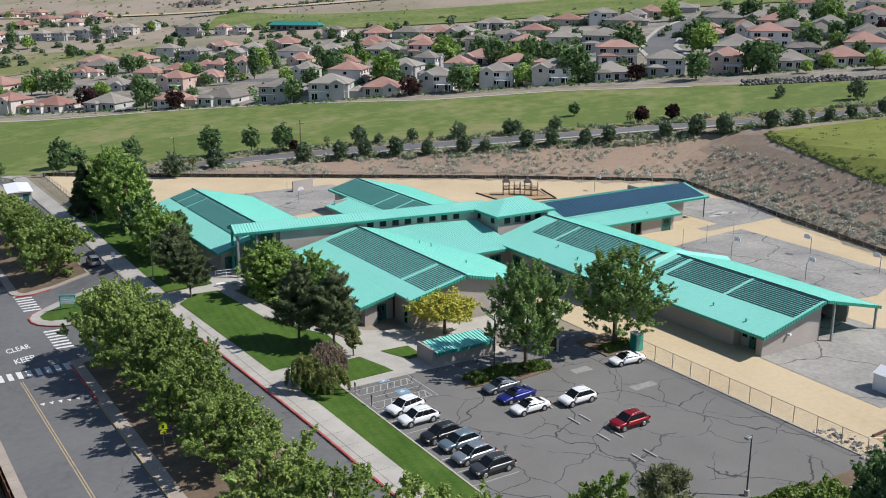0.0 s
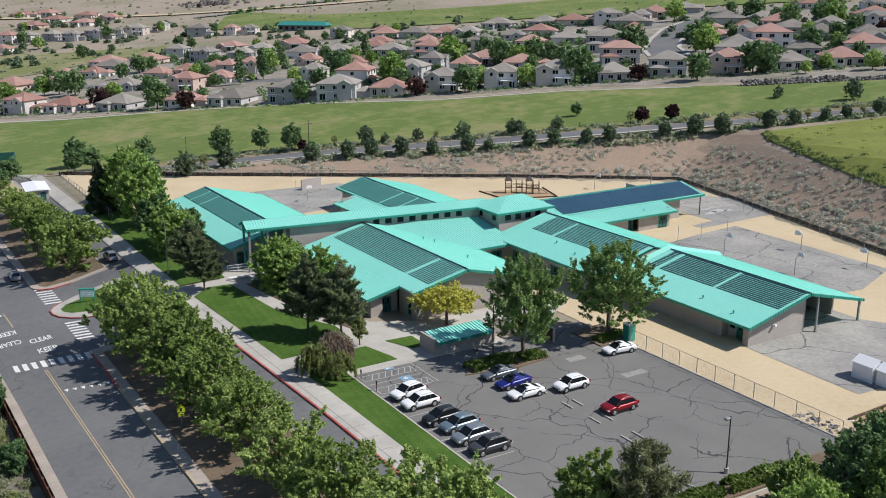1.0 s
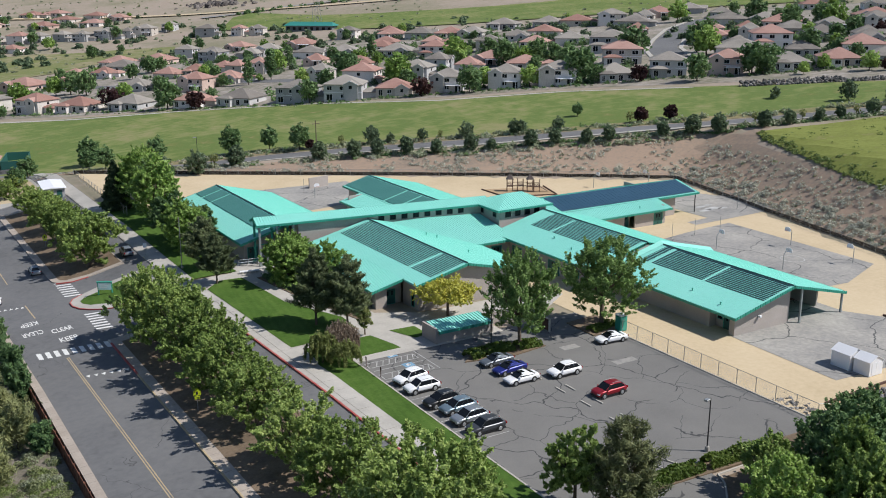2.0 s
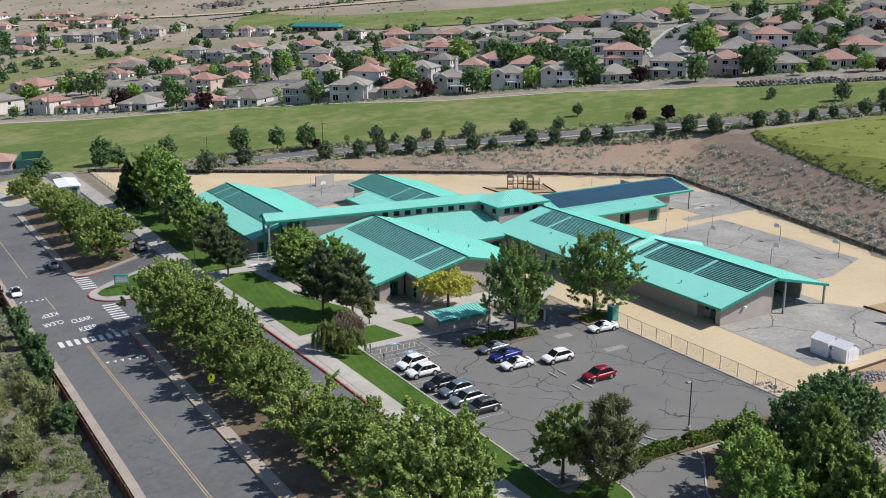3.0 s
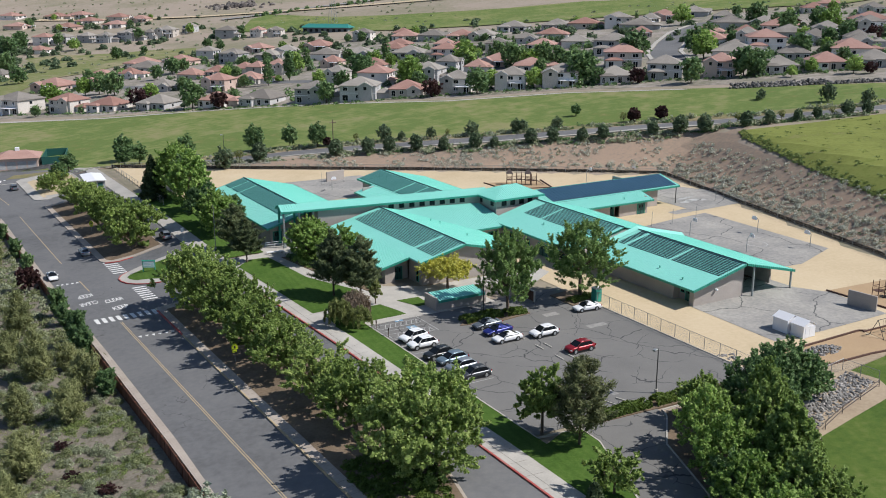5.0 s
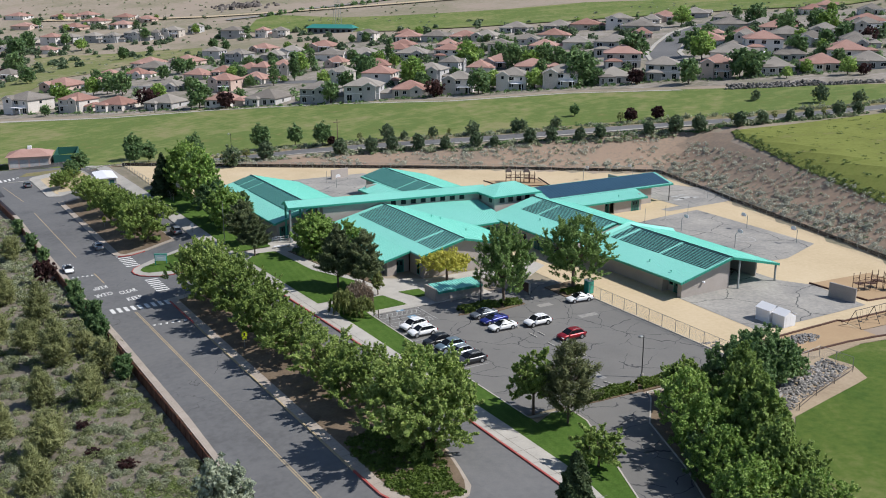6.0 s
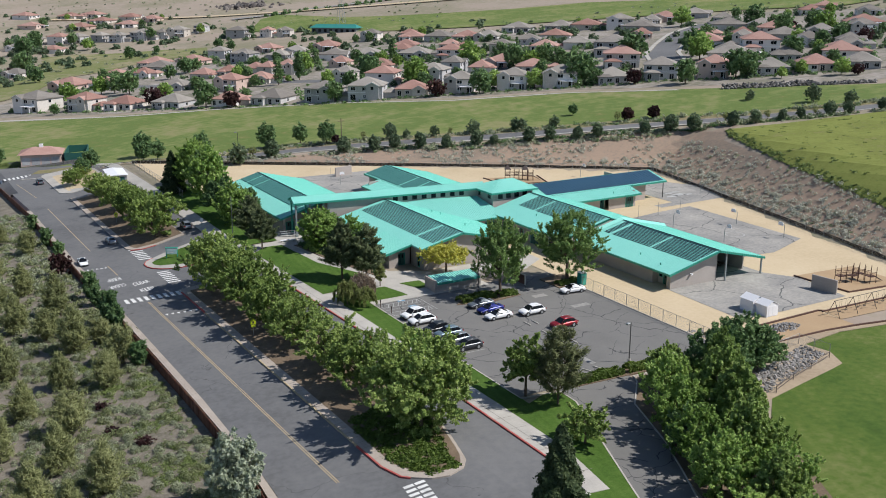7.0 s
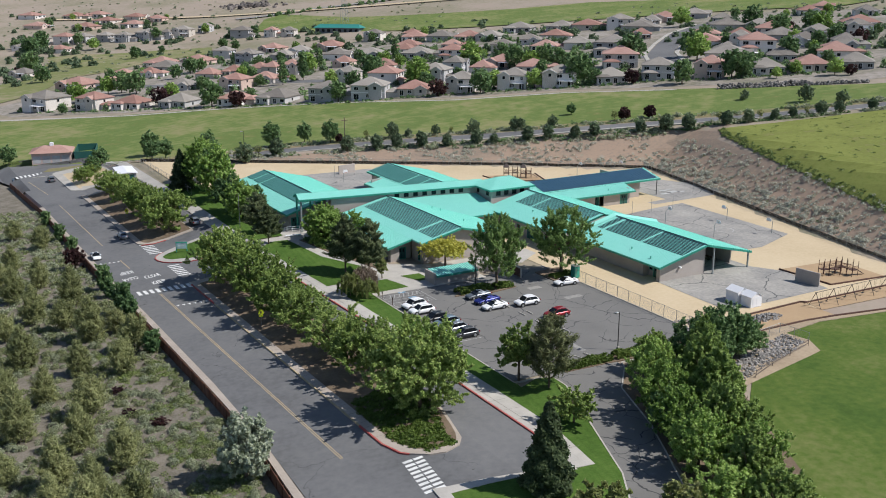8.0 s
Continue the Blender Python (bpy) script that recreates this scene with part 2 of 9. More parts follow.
M["leaf_oak"] = leafy("mid-green oak leaves", [(0.124, 0.213, 0.064), (0.201, 0.310, 0.097), (0.295, 0.414, 0.138)])
M["leaf_dull"] = leafy("dull green leaves", [(0.088, 0.133, 0.077), (0.145, 0.204, 0.112), (0.217, 0.282, 0.158)])
M["leaf_bright"] = leafy("fresh green leaves", [(0.164, 0.245, 0.064), (0.251, 0.352, 0.095), (0.359, 0.460, 0.145)])
M["leaf_yellow"] = leafy("golden leaves", [(0.40, 0.40, 0.06), (0.54, 0.525, 0.10), (0.66, 0.63, 0.16)])
M["leaf_purple"] = leafy("purple plum leaves", [(0.03, 0.014, 0.016), (0.055, 0.024, 0.026), (0.08, 0.04, 0.035)])
M["conifer"] = leafy("dark conifer scales", [(0.045, 0.075, 0.034), (0.075, 0.11, 0.048), (0.115, 0.155, 0.068)])
M["needle"] = leafy("dark pine needles", [(0.090, 0.123, 0.057), (0.140, 0.179, 0.083), (0.207, 0.246, 0.120)])
M["needle_light"] = leafy("olive pine needles", [(0.181, 0.204, 0.086), (0.258, 0.283, 0.122), (0.344, 0.361, 0.167)])
M["needle_olive"] = leafy("dark olive needles", [(0.105, 0.122, 0.055), (0.155, 0.175, 0.078), (0.215, 0.235, 0.11)])
M["weed"] = leafy("fresh weed leaves", [(0.127, 0.179, 0.058), (0.193, 0.253, 0.083), (0.276, 0.336, 0.124)])
M["straw"] = leafy("dry grass stems", [(0.24, 0.21, 0.12), (0.33, 0.29, 0.18), (0.40, 0.36, 0.24)])
M["sage_grey"] = leafy("grey sagebrush leaves", [(0.304, 0.310, 0.247), (0.422, 0.429, 0.351), (0.554, 0.554, 0.468)])
M["silver"] = leafy("silver leaves", [(0.25, 0.3, 0.2), (0.36, 0.41, 0.29), (0.48, 0.52, 0.4)])
M["sage"] = leafy("sagebrush leaves", [(0.219, 0.247, 0.153), (0.311, 0.345, 0.220), (0.414, 0.442, 0.305)])
M["scrub_leaf"] = leafy("green scrub leaves", [(0.169, 0.203, 0.096), (0.249, 0.284, 0.134), (0.346, 0.365, 0.198)])
M["willow_leaf"] = leafy("weeping leaves", [(0.18, 0.215, 0.07), (0.26, 0.295, 0.1), (0.35, 0.36, 0.16)])
M["twig"] = leafy("pale bare twigs", [(0.26, 0.2, 0.15), (0.36, 0.29, 0.22)])
M["hedge"] = leafy("clipped hedge leaves", [(0.075, 0.125, 0.022), (0.115, 0.175, 0.033), (0.165, 0.225, 0.05)])
M["rock"] = material("boulder stone", [(0.15, 0.145, 0.14), (0.25, 0.24, 0.228), (0.36, 0.34, 0.32)], scale=(0.6, 5.0), bump=0.5, bump_scale=6, rough=0.95, island=0.5)
M["boulder"] = material("grey boulder stone", [(0.075, 0.072, 0.07), (0.14, 0.132, 0.125), (0.24, 0.225, 0.21)], scale=(0.3, 3.0), bump=0.5, bump_scale=4, rough=0.95, island=0.6)
M["basalt"] = material("dark weathered rock", [(0.07, 0.062, 0.058), (0.115, 0.10, 0.095), (0.18, 0.16, 0.145)], scale=(0.08, 0.8), bump=0.5, bump_scale=2, rough=0.95, island=0.5)
M["fencewood"] = material("rust-brown fence boards", [(0.10, 0.045, 0.03), (0.155, 0.068, 0.045), (0.19, 0.09, 0.06)], scale=(0.8, 8.0), bump=0.4, bump_scale=15, rough=0.9, rnd=0.35)
M["tarp"] = material("black silt fence", [(0.03, 0.025, 0.022), (0.06, 0.05, 0.042)], scale=(0.2, 3.0), bump=0.3, rough=0.9)
M["roof_red"] = material("terracotta tile roof", [(0.262, 0.146, 0.118), (0.330, 0.194, 0.161), (0.399, 0.251, 0.213)], scale=(0.15, 2.5), bump=0.5, bump_scale=4, rough=0.9, rnd=0.3)
M["roof_grey"] = material("grey-brown tile roof", [(0.176, 0.159, 0.142), (0.245, 0.224, 0.200), (0.310, 0.284, 0.254)], scale=(0.15, 2.5), bump=0.5, bump_scale=4, rough=0.9, rnd=0.35)
M["stucco"] = material("pale stucco", [(0.467, 0.427, 0.382), (0.583, 0.545, 0.500), (0.661, 0.621, 0.588), (0.719, 0.699, 0.686)], scale=(0.1, 2.0), bump=0.15, rough=0.9, rnd=0.45)
M["stucco_pink"] = material("pink stucco", [(0.447, 0.330, 0.284), (0.545, 0.418, 0.363), (0.602, 0.476, 0.422)], scale=(0.1, 2.0), bump=0.15, rough=0.9, rnd=0.4)
M["stucco_grey"] = material("blue-grey stucco", [(0.321, 0.321, 0.328), (0.418, 0.418, 0.422), (0.524, 0.515, 0.510)], scale=(0.1, 2.0), bump=0.15, rough=0.9, rnd=0.4)
M["rubber"] = shiny("tyre rubber", (0.018, 0.018, 0.018), 0.8)
M["rim"] = shiny("alloy rim", (0.40, 0.41, 0.42), 0.45, 0.6)
M["headlight"] = shiny("headlight lens", (0.5, 0.52, 0.55), 0.4)
M["taillight"] = shiny("tail light lens", (0.30, 0.012, 0.012), 0.15)
M["blackplastic"] = shiny("black plastic trim", (0.02, 0.02, 0.022), 0.6)
M["carglass"] = shiny("tinted car glass", (0.010, 0.012, 0.015), 0.16)
M["carglass"].node_tree.nodes["Principled BSDF"].inputs["Specular IOR Level"].default_value = 0.3
M["yellowsign"] = shiny("fluorescent yellow-green sign", (0.55, 0.65, 0.03), 0.4)
M["tealbox"] = shiny("teal plastic", (0.02, 0.24, 0.20), 0.4)
M["playwood"] = material("brown play timber", [(0.075, 0.042, 0.034), (0.125, 0.07, 0.055)], scale=(0.8, 8), bump=0.3, rough=0.8)
M["roofbrown"] = shiny("dark brown play roof", (0.075, 0.055, 0.05), 0.6)
M["signface"] = shiny("pale teal sign face", (0.50, 0.68, 0.70), 0.5)

# ======== building helpers ========


def mesh_of(bm, name):
    me = bpy.data.meshes.new(name)
    bm.normal_update()
    bm.to_mesh(me)
    bm.free()
    return me


def part(name, bm, mat, parent, label="", smooth=False):
    """Links a bmesh, or a finished mesh, as one mesh object under a thing or a part."""
    me = mesh_of(bm, name) if isinstance(bm, bmesh.types.BMesh) else bm
    if not me.materials:
        me.materials.append(mat)
    if smooth:
        me.polygons.foreach_set("use_smooth", [True] * len(me.polygons))
    ob = new(name, me)
    if parent is not None:
        ob.parent = parent
    if label:
        ob["label"] = label
    return ob


def thing(name, label, category, at=None, group="", kind=""):
    ob = new(name)
    ob.empty_display_size = 0.2
    if at is not None:
        ob.matrix_basis = at
    return tagged(ob, label, category, group, kind)


def box(bm, x0, x1, y0, y1, z0, z1, m=None, bevel=0.0):
    r = bmesh.ops.create_cube(bm, size=1)
    vs = r["verts"]
    for v in vs:
        v.co = Vector((x0 + (v.co.x + 0.5) * (x1 - x0), y0 + (v.co.y + 0.5) * (y1 - y0), z0 + (v.co.z + 0.5) * (z1 - z0)))
    if bevel:
        es = {e for v in vs for e in v.link_edges}
        out = bmesh.ops.bevel(bm, geom=list(es), offset=bevel, segments=1, affect="EDGES", profile=0.5)
        vs = list({v for f in out["faces"] for v in f.verts} | {v for v in vs if v.is_valid})
    if m is not None:
        bmesh.ops.transform(bm, matrix=m, verts=vs)
    return vs


def rod(bm, p, q, r0, r1=None, n=6):
    """A tapered bar from p to q."""
    p, q = Vector(p), Vector(q)
    r1 = r0 if r1 is None else r1
    d = q - p
    rot = d.to_track_quat("Z", "Y").to_matrix().to_4x4()
    bmesh.ops.create_cone(bm, cap_ends=True, segments=n, radius1=r0, radius2=r1, depth=d.length,
                          matrix=Matrix.Translation((p + q) / 2) @ rot)


def quads(name, verts, faces, mat):
    me = bpy.data.meshes.new(name)
    me.from_pydata([tuple(v) for v in verts], [], [tuple(f) for f in faces])
    me.materials.append(mat)
    me.update()
    return me

# ======== terrain ========
CORNER = Vector((68.0, 81.0))
E_DIR = Vector((-0.240, -0.971))
N_DIR = Vector((-0.799, 0.602))
E_OUT = Vector((0.971, -0.240))
N_OUT = Vector((0.602, 0.799))
EYE_XY = Vector((-113.0, -123.0))


def ease(a, b, x):
    t = min(1.0, max(0.0, (x - a) / (b - a)))
    return t * t * (3 - 2 * t)


def natural(x, y):
    z = 4.7 + 0.085 * x - 0.03 * y
    d = math.hypot(x - EYE_XY.x, y - EYE_XY.y)
    k = 1 / (1 + (d / 1500) ** 4)
    z = 20 + (z - 20) * k if d > 700 else z * 1.0 if d < 500 else (z + (20 + (z - 20) * k - z) * ease(500, 700, d))
    if d > 820:
        z += 0.05 * (d - 820) + 14 * ease(900, 1800, d) * noise.noise((x * 0.004, y * 0.004, 3.0)) * 2
    return z


def outside(x, y):
    """Metres beyond the yard's boundary, on the cut bank's side."""
    p = Vector((x, y)) - CORNER
    return max(p.dot(E_OUT), p.dot(N_OUT))


def fence_x(y):
    """Where the street's board fence stands."""
    if y > 0:
        return -80.5 - 1.1 * min(1.0, y / 90)
    if y > -18:
        return -80.5 - 0.1 * -y / 18
    return -80.6 - 2.8 * (-18 - y) / 37 if y > -55 else -83.4 - 0.023 * (-55 - y)


def height(x, y):
    return lie(x, y) - (1.3 if x < fence_x(y) - 0.05 else 0.0)


def lie(x, y):
    w = ease(-68, -48, x)
    d = outside(x, y)
    t = min(1.0, max(0.0, d / 22.0))
    w *= 1 - (0.55 * t + 0.45 * t * t * (3 - 2 * t))
    pad = -0.02 * max(0.0, y - 105)
    return natural(x, y) * (1 - w) + pad * w


def lines(lo, hi, step, far, grow=1.18):
    xs = [lo + i * step for i in range(int(round((hi - lo) / step)) + 1)]
    s = step
    while xs[-1] < far:
        s = min(s * grow, 120)
        xs.append(xs[-1] + s)
    s = step
    while xs[0] > -far:
        s = min(s * grow, 120)
        xs.insert(0, xs[0] - s)
    return xs


XS = lines(-120, 200, 4.0, 3200)
YS = lines(-120, 320, 4.0, 3200)


def clip(poly, axis, value, keep_greater):
    out = []
    for i in range(len(poly)):
        a, b = poly[i - 1], poly[i]
        ia = a[axis] >= value if keep_greater else a[axis] <= value
        ib = b[axis] >= value if keep_greater else b[axis] <= value
        if ia != ib:
            t = (value - a[axis]) / (b[axis] - a[axis])
            out.append((a[0] + t * (b[0] - a[0]), a[1] + t * (b[1] - a[1])))
        if ib:
            out.append(b)
    return out


def sheet(name, poly, mat, dz, label, category="ground", kind="structure", skirt=0.0, lift=None):
    """A polygon laid on the terrain, dz above it, with a skirt down its rim where it is a raised step."""
    index, verts, faces = {}, [], []
    up = lift or height

    def vert(x, y, dd):
        key = (round(x, 3), round(y, 3), dd)
        if key not in index:
            index[key] = len(verts)
            verts.append((x, y, up(x, y) + dd))
        return index[key]

    area = sum(a[0] * b[1] - b[0] * a[1] for a, b in zip(poly, poly[1:] + poly[:1]))
    if area < 0:
        poly = poly[::-1]
    x0, x1 = min(p[0] for p in poly), max(p[0] for p in poly)
    y0, y1 = min(p[1] for p in poly), max(p[1] for p in poly)
    gx = [x for x in XS if x0 < x < x1]
    gy = [y for y in YS if y0 < y < y1]
    gx, gy = [x0] + gx + [x1], [y0] + gy + [y1]
    for xa, xb in zip(gx, gx[1:]):
        col = clip(clip(poly, 0, xa, True), 0, xb, False)
        if len(col) < 3:
            continue
        for ya, yb in zip(gy, gy[1:]):
            cell = clip(clip(col, 1, ya, True), 1, yb, False)
            ids = []
            for p in cell:
                i = vert(p[0], p[1], dz)
                if not ids or ids[-1] != i:
                    ids.append(i)
            if len(ids) > 2 and ids[0] == ids[-1]:
                ids.pop()
            if len(set(ids)) == len(ids) and len(ids) > 2:
                faces.append(ids)
    if skirt:
        for a, b in zip(poly, poly[1:] + poly[:1]):
            n = max(1, int(math.hypot(b[0] - a[0], b[1] - a[1]) / 2))
            for i in range(n):
                p = [a[k] + (b[k] - a[k]) * i / n for k in (0, 1)]
                q = [a[k] + (b[k] - a[k]) * (i + 1) / n for k in (0, 1)]
                faces.append([vert(*p, dz - skirt), vert(*q, dz - skirt), vert(*q, dz), vert(*p, dz)])
    me = quads(name, verts, faces, mat)
    return tagged(new(name, me), label, category, kind=kind)


def rounded(x0, x1, y0, y1, r, n=5, corners="abcd"):
    """A rectangle's outline with round corners."""
    pts = []
    for name, cx, cy, a0 in (("a", x1 - r, y1 - r, 0), ("b", x0 + r, y1 - r, 90), ("c", x0 + r, y0 + r, 180), ("d", x1 - r, y0 + r, 270)):
        if name in corners:
            pts += [(cx + r * math.cos(radians(a0 + 90 * i / n)), cy + r * math.sin(radians(a0 + 90 * i / n))) for i in range(n + 1)]
        else:
            pts.append((cx + (r if a0 in (0, 270) else -r), cy + (r if a0 in (0, 90) else -r)))
    return pts


def ribbon(pts, half, base=0.0):
    """The outline of a band of that half width along a line of points."""
    left, right = [], []
    for i, p in enumerate(pts):
        a, b = Vector(pts[max(0, i - 1)]), Vector(pts[min(len(pts) - 1, i + 1)])
        d = (b - a).normalized()
        nrm = Vector((-d.y, d.x))
        left.append(tuple(Vector(p) + nrm * (half + base)))
        right.append(tuple(Vector(p) - nrm * (half - base)))
    return left + right[::-1]


def kerb(pts, mat, name="kerb", label="pale concrete kerb along the paving", width=0.16, top=0.16, closed=False):
    """A real step along a line: a bar with a sloped face that follows the ground."""
    fine = []
    seq = pts + pts[:1] if closed else pts
    for a, b in zip(seq, seq[1:]):
        n = max(1, int(math.hypot(b[0] - a[0], b[1] - a[1]) / 3))
        fine += [(a[0] + (b[0] - a[0]) * i / n, a[1] + (b[1] - a[1]) * i / n) for i in range(n)]
    fine.append(seq[-1])
    verts, faces = [], []
    for i, p in enumerate(fine):
        a, b = Vector(fine[max(0, i - 1)]), Vector(fine[min(len(fine) - 1, i + 1)])
        d = (b - a).normalized()
        nrm = Vector((-d.y, d.x))
        z = height(*p)
        for off, dz in ((-width / 2 - 0.02, -0.1), (-width / 2, top), (width / 2, top), (width / 2 + 0.02, -0.1)):
            q = Vector(p) + nrm * off
            verts.append((q.x, q.y, z + dz))
    for i in range(len(fine) - 1):
        for k in range(3):
            faces.append((4 * i + k, 4 * i + k + 1, 4 * i + k + 5, 4 * i + k + 4))
    return tagged(new(name, quads(name, verts, faces, mat)), label, "kerb", kind="structure")


gv = [(x, y, lie(x, y) - 3.0 * ease(-6.0, -2.0, fence_x(y) - x) * ease(330, 240, y) * ease(-320, -280, y)) for y in YS for x in XS]
nx = len(XS)
gf = [(j * nx + i, j * nx + i + 1, (j + 1) * nx + i + 1, (j + 1) * nx + i) for j in range(len(YS) - 1) for i in range(nx - 1)]
ground_mesh = quads("ground", gv, gf, M["earth"])
ground_mesh.polygons.foreach_set("use_smooth", [True] * len(ground_mesh.polygons))
tagged(new("ground", ground_mesh), "dry tan hillside earth with thin grass", "ground", kind="structure")


def out_point(along, off, side):
    """A point beside the yard's boundary: metres from the corner along it, and metres outwards."""
    d, o = (E_DIR, E_OUT) if side == "e" else (N_DIR, N_OUT)
    p = CORNER + d * along + o * off
    return (p.x, p.y)


# broad zones
sheet("suburb_ground", [(-62, 372), (-20, 322), (16, 291), (53, 254), (82, 213), (114, 186), (139, 153), (178, 100), (230, 88), (420, 220), (420, 330), (300, 440), (200, 520), (100, 560), (20, 500), (-30, 460), (-70, 420)], M["suburb"], 0.06, "garden soil and lawns between the houses", "ground")
ROAD_LINE = [(-75, 196), (-45, 180), (-22, 169), (0, 159.5), (15, 150), (29, 139.5), (45, 127.5), (78, 104.8), (102.4, 86.5), (131.7, 69.5), (160, 56), (230, 26)]


def off_road(x, y):
    """Metres from the back road's middle."""
    best = 1e9
    for (ax, ay), (bx, by) in zip(ROAD_LINE, ROAD_LINE[1:]):
        t = min(1.0, max(0.0, ((x - ax) * (bx - ax) + (y - ay) * (by - ay)) / ((bx - ax) ** 2 + (by - ay) ** 2)))
        best = min(best, math.hypot(x - ax - t * (bx - ax), y - ay - t * (by - ay)))
    return best


def beside_road(x, y, side=1):
    """The point itself, or the nearest one off the back road's paving: side 1 is the far side."""
    while off_road(x, y) < 6.3:
        x, y = x + 0.6 * side, y + 0.8 * side
    return x, y


sheet("meadow", [(-110, 250), (-42, 187), (-18, 175), (3, 166), (19, 156), (33, 145.5), (49, 133.5), (82, 111), (106, 93), (136, 76), (164, 62), (240, 32),
                 (240, 40), (174, 92), (135, 147), (111, 181), (78, 209), (49, 251), (13, 287), (-27, 319), (-68, 366), (-120, 410)],
      M["field"], 0.05, "green spring meadow below the houses", "meadow")
sheet("clay_bank", [out_point(0, 0.4, "e"), out_point(105, 0.4, "e"), out_point(160, 0.4, "e"), out_point(160, 27, "e"), out_point(60, 20, "e"), out_point(30, 16, "e"), (84, 72), (99, 80), (75, 99),
                    (42, 121.5), (26, 133.5), (12, 144), (-2, 153), (-24, 162), (-60, 178), out_point(150, 0.4, "n")], M["slope"], 0.05, "bare clay cut bank with scattered brush", "bank")
sheet("hill_grass", [(86, 72), (79.5, 55), (74.5, 42), (71.5, 32.5), (67.6, 21.4), (60, 0), (50, -60), (100, -120), (330, -60), (240, 14), (160, 47), (128, 60.5), (116, 65.0), (104, 69.6), (96, 73.6), (89, 76.5)],
      M["bank_grass"], 0.24, "bright weedy grass on the plateau", "grass")
sheet("dry_verge", ribbon(ROAD_LINE, 3.0, 7.6), M["dryverge"], 0.075, "dry straw-coloured verge beyond the back road", "verge")
sheet("back_road", ribbon(ROAD_LINE, 3.1), M["asphalt"], 0.10, "grey asphalt road behind the school", "road")
sheet("kerb", ribbon(ROAD_LINE, 0.3, -3.4), M["concrete"], 0.2, "pale concrete kerb along the back road", "kerb", skirt=0.2)
sheet("footpath", [(-70, 368), (-22, 312), (13, 285), (49, 249.5), (78, 207), (111, 179.5), (135, 146), (135, 143), (111, 177), (78, 204), (49, 246.5), (13, 282.5), (-22, 308.5), (-70, 363)],
      M["concrete"], 0.12, "pale gravel footpath along the edge of the meadow", "path")
sheet("far_meadow", [(177, 720), (236, 621), (252, 576), (291, 518), (333, 472), (373, 428), (410, 386), (442, 323), (520, 330), (500, 480), (440, 590), (380, 625), (309, 690), (274, 735), (245, 831), (219, 808)], M["field"], 0.6, "distant green meadow before the hills", "meadow")
sheet("gully_meadow", [(-75, 425), (-37, 470), (-22, 506), (-7, 540), (18, 547), (55, 582), (100, 590), (118, 650), (85, 680), (32, 715), (6, 722), (-12, 620), (-31, 560), (-75, 540), (-120, 470)], M["gully_grass"], 0.3, "green meadow between the housing rows", "meadow")
sheet("scrub_slope", [(-84.9, -170), (-84.3, -90), (-83.5, -55), (-80.7, -18), (-80.6, 0), (-81.7, 90), (-81.7, 141), (-83.5, 190), (-92, 236), (-230, 330), (-330, 0), (-300, -300), (-85, -300)], M["scrub"], 0.04, "sandy scrub slope west of the street", "ground", lift=lambda x, y: lie(x, y) - 1.3)
sheet("school_yard", [(-11.7, -22), (20, -24), (44, -22), (45, -12), (68, 80.6), (14, 121.6), (-49, 169), (-50, 120), (-45, 104.6), (-30, 103), (-30, 72), (-11.7, 60)],
      M["sand"], 0.05, "pale tan decomposed granite school yard", "yard")
sheet("entrance_plaza", [(-46.5, 59.5), (-34, 58.0), (-34, 69), (-46, 69)], M["concrete"], 0.05, "grey concrete plaza under the portico", "paving")
sheet("sports_field", [(-18.9, -39.2), (-2.6, -36.2), (-0.3, -32.4), (-1.0, -28.8), (7.5, -27.8), (20.6, -29.8), (60, -34.4), (110, -40), (100, -170), (-52, -170), (-37, -60), (-29, -48)],
      M["turf"], 0.05, "mown green sports field", "lawn")
# the grove's shade on the dirt, put into the colour as a dark sheet
sheet("grove_bed", [(-29.5, -26.2), (-12, -25.9), (-9.5, -29), (-20, -36.6), (-26, -47), (-33, -60), (-50, -70), (-42.6, -48.9), (-36.2, -33.6)], M["mulch"], 0.06, "dark soil-coloured sheet painting the trees' shade under the grove", "ground")
sheet("dirt_edge", [(-21.4, -40.0), (-12.3, -38.2), (-4.9, -36.8), (-2.2, -36.2), (-0.1, -32.4), (-0.8, -28.7), (7.5, -27.7), (20.6, -29.7), (60, -34.3), (60, -32.6), (21, -28.6), (7, -26.3), (-4, -26.0), (-8, -30), (-12, -33), (-22, -37)],
      M["dirt"], 0.07, "bare dirt strip along the sports field", "ground")

# street and loop road
sheet("road", [(-82.4, -170), (-81.5, -55), (-79.6, -18), (-79.3, 0), (-79.6, 36), (-80.1, 60), (-80.4, 100), (-80.5, 141), (-82.3, 190), (-90, 232), (-58, 232), (-52.4, 190), (-52.4, -46.6), (-68, -46.5), (-70.5, -170)],
      M["asphalt"], 0.05, "grey asphalt street with a drop-off loop", "road")
SW = [(-84.0, -170), (-83.1, -55), (-80.3, -18), (-80.3, 0), (-80.6, 36), (-81.1, 60), (-81.4, 100), (-81.5, 141), (-83.3, 190), (-82.35, 190), (-80.55, 141), (-80.45, 100), (-80.15, 60), (-79.65, 36), (-79.35, 0), (-79.65, -18), (-81.8, -55), (-82.5, -170)]
sheet("pavement", SW, M["warm_concrete"], 0.2, "pale concrete pavement beside the fence", "pavement", skirt=0.2)
planter_s = [(-68.9, 48.5), (-68.9, -31), (-68.2, -34.2), (-67.5, -35.1), (-65.9, -36.6), (-64.1, -37.2), (-62.0, -36.5), (-60.9, -35.1), (-60.3, -32.9), (-59.5, -29.8), (-58.2, -24), (-57.5, -18), (-57.5, 47), (-59, 48.5)]
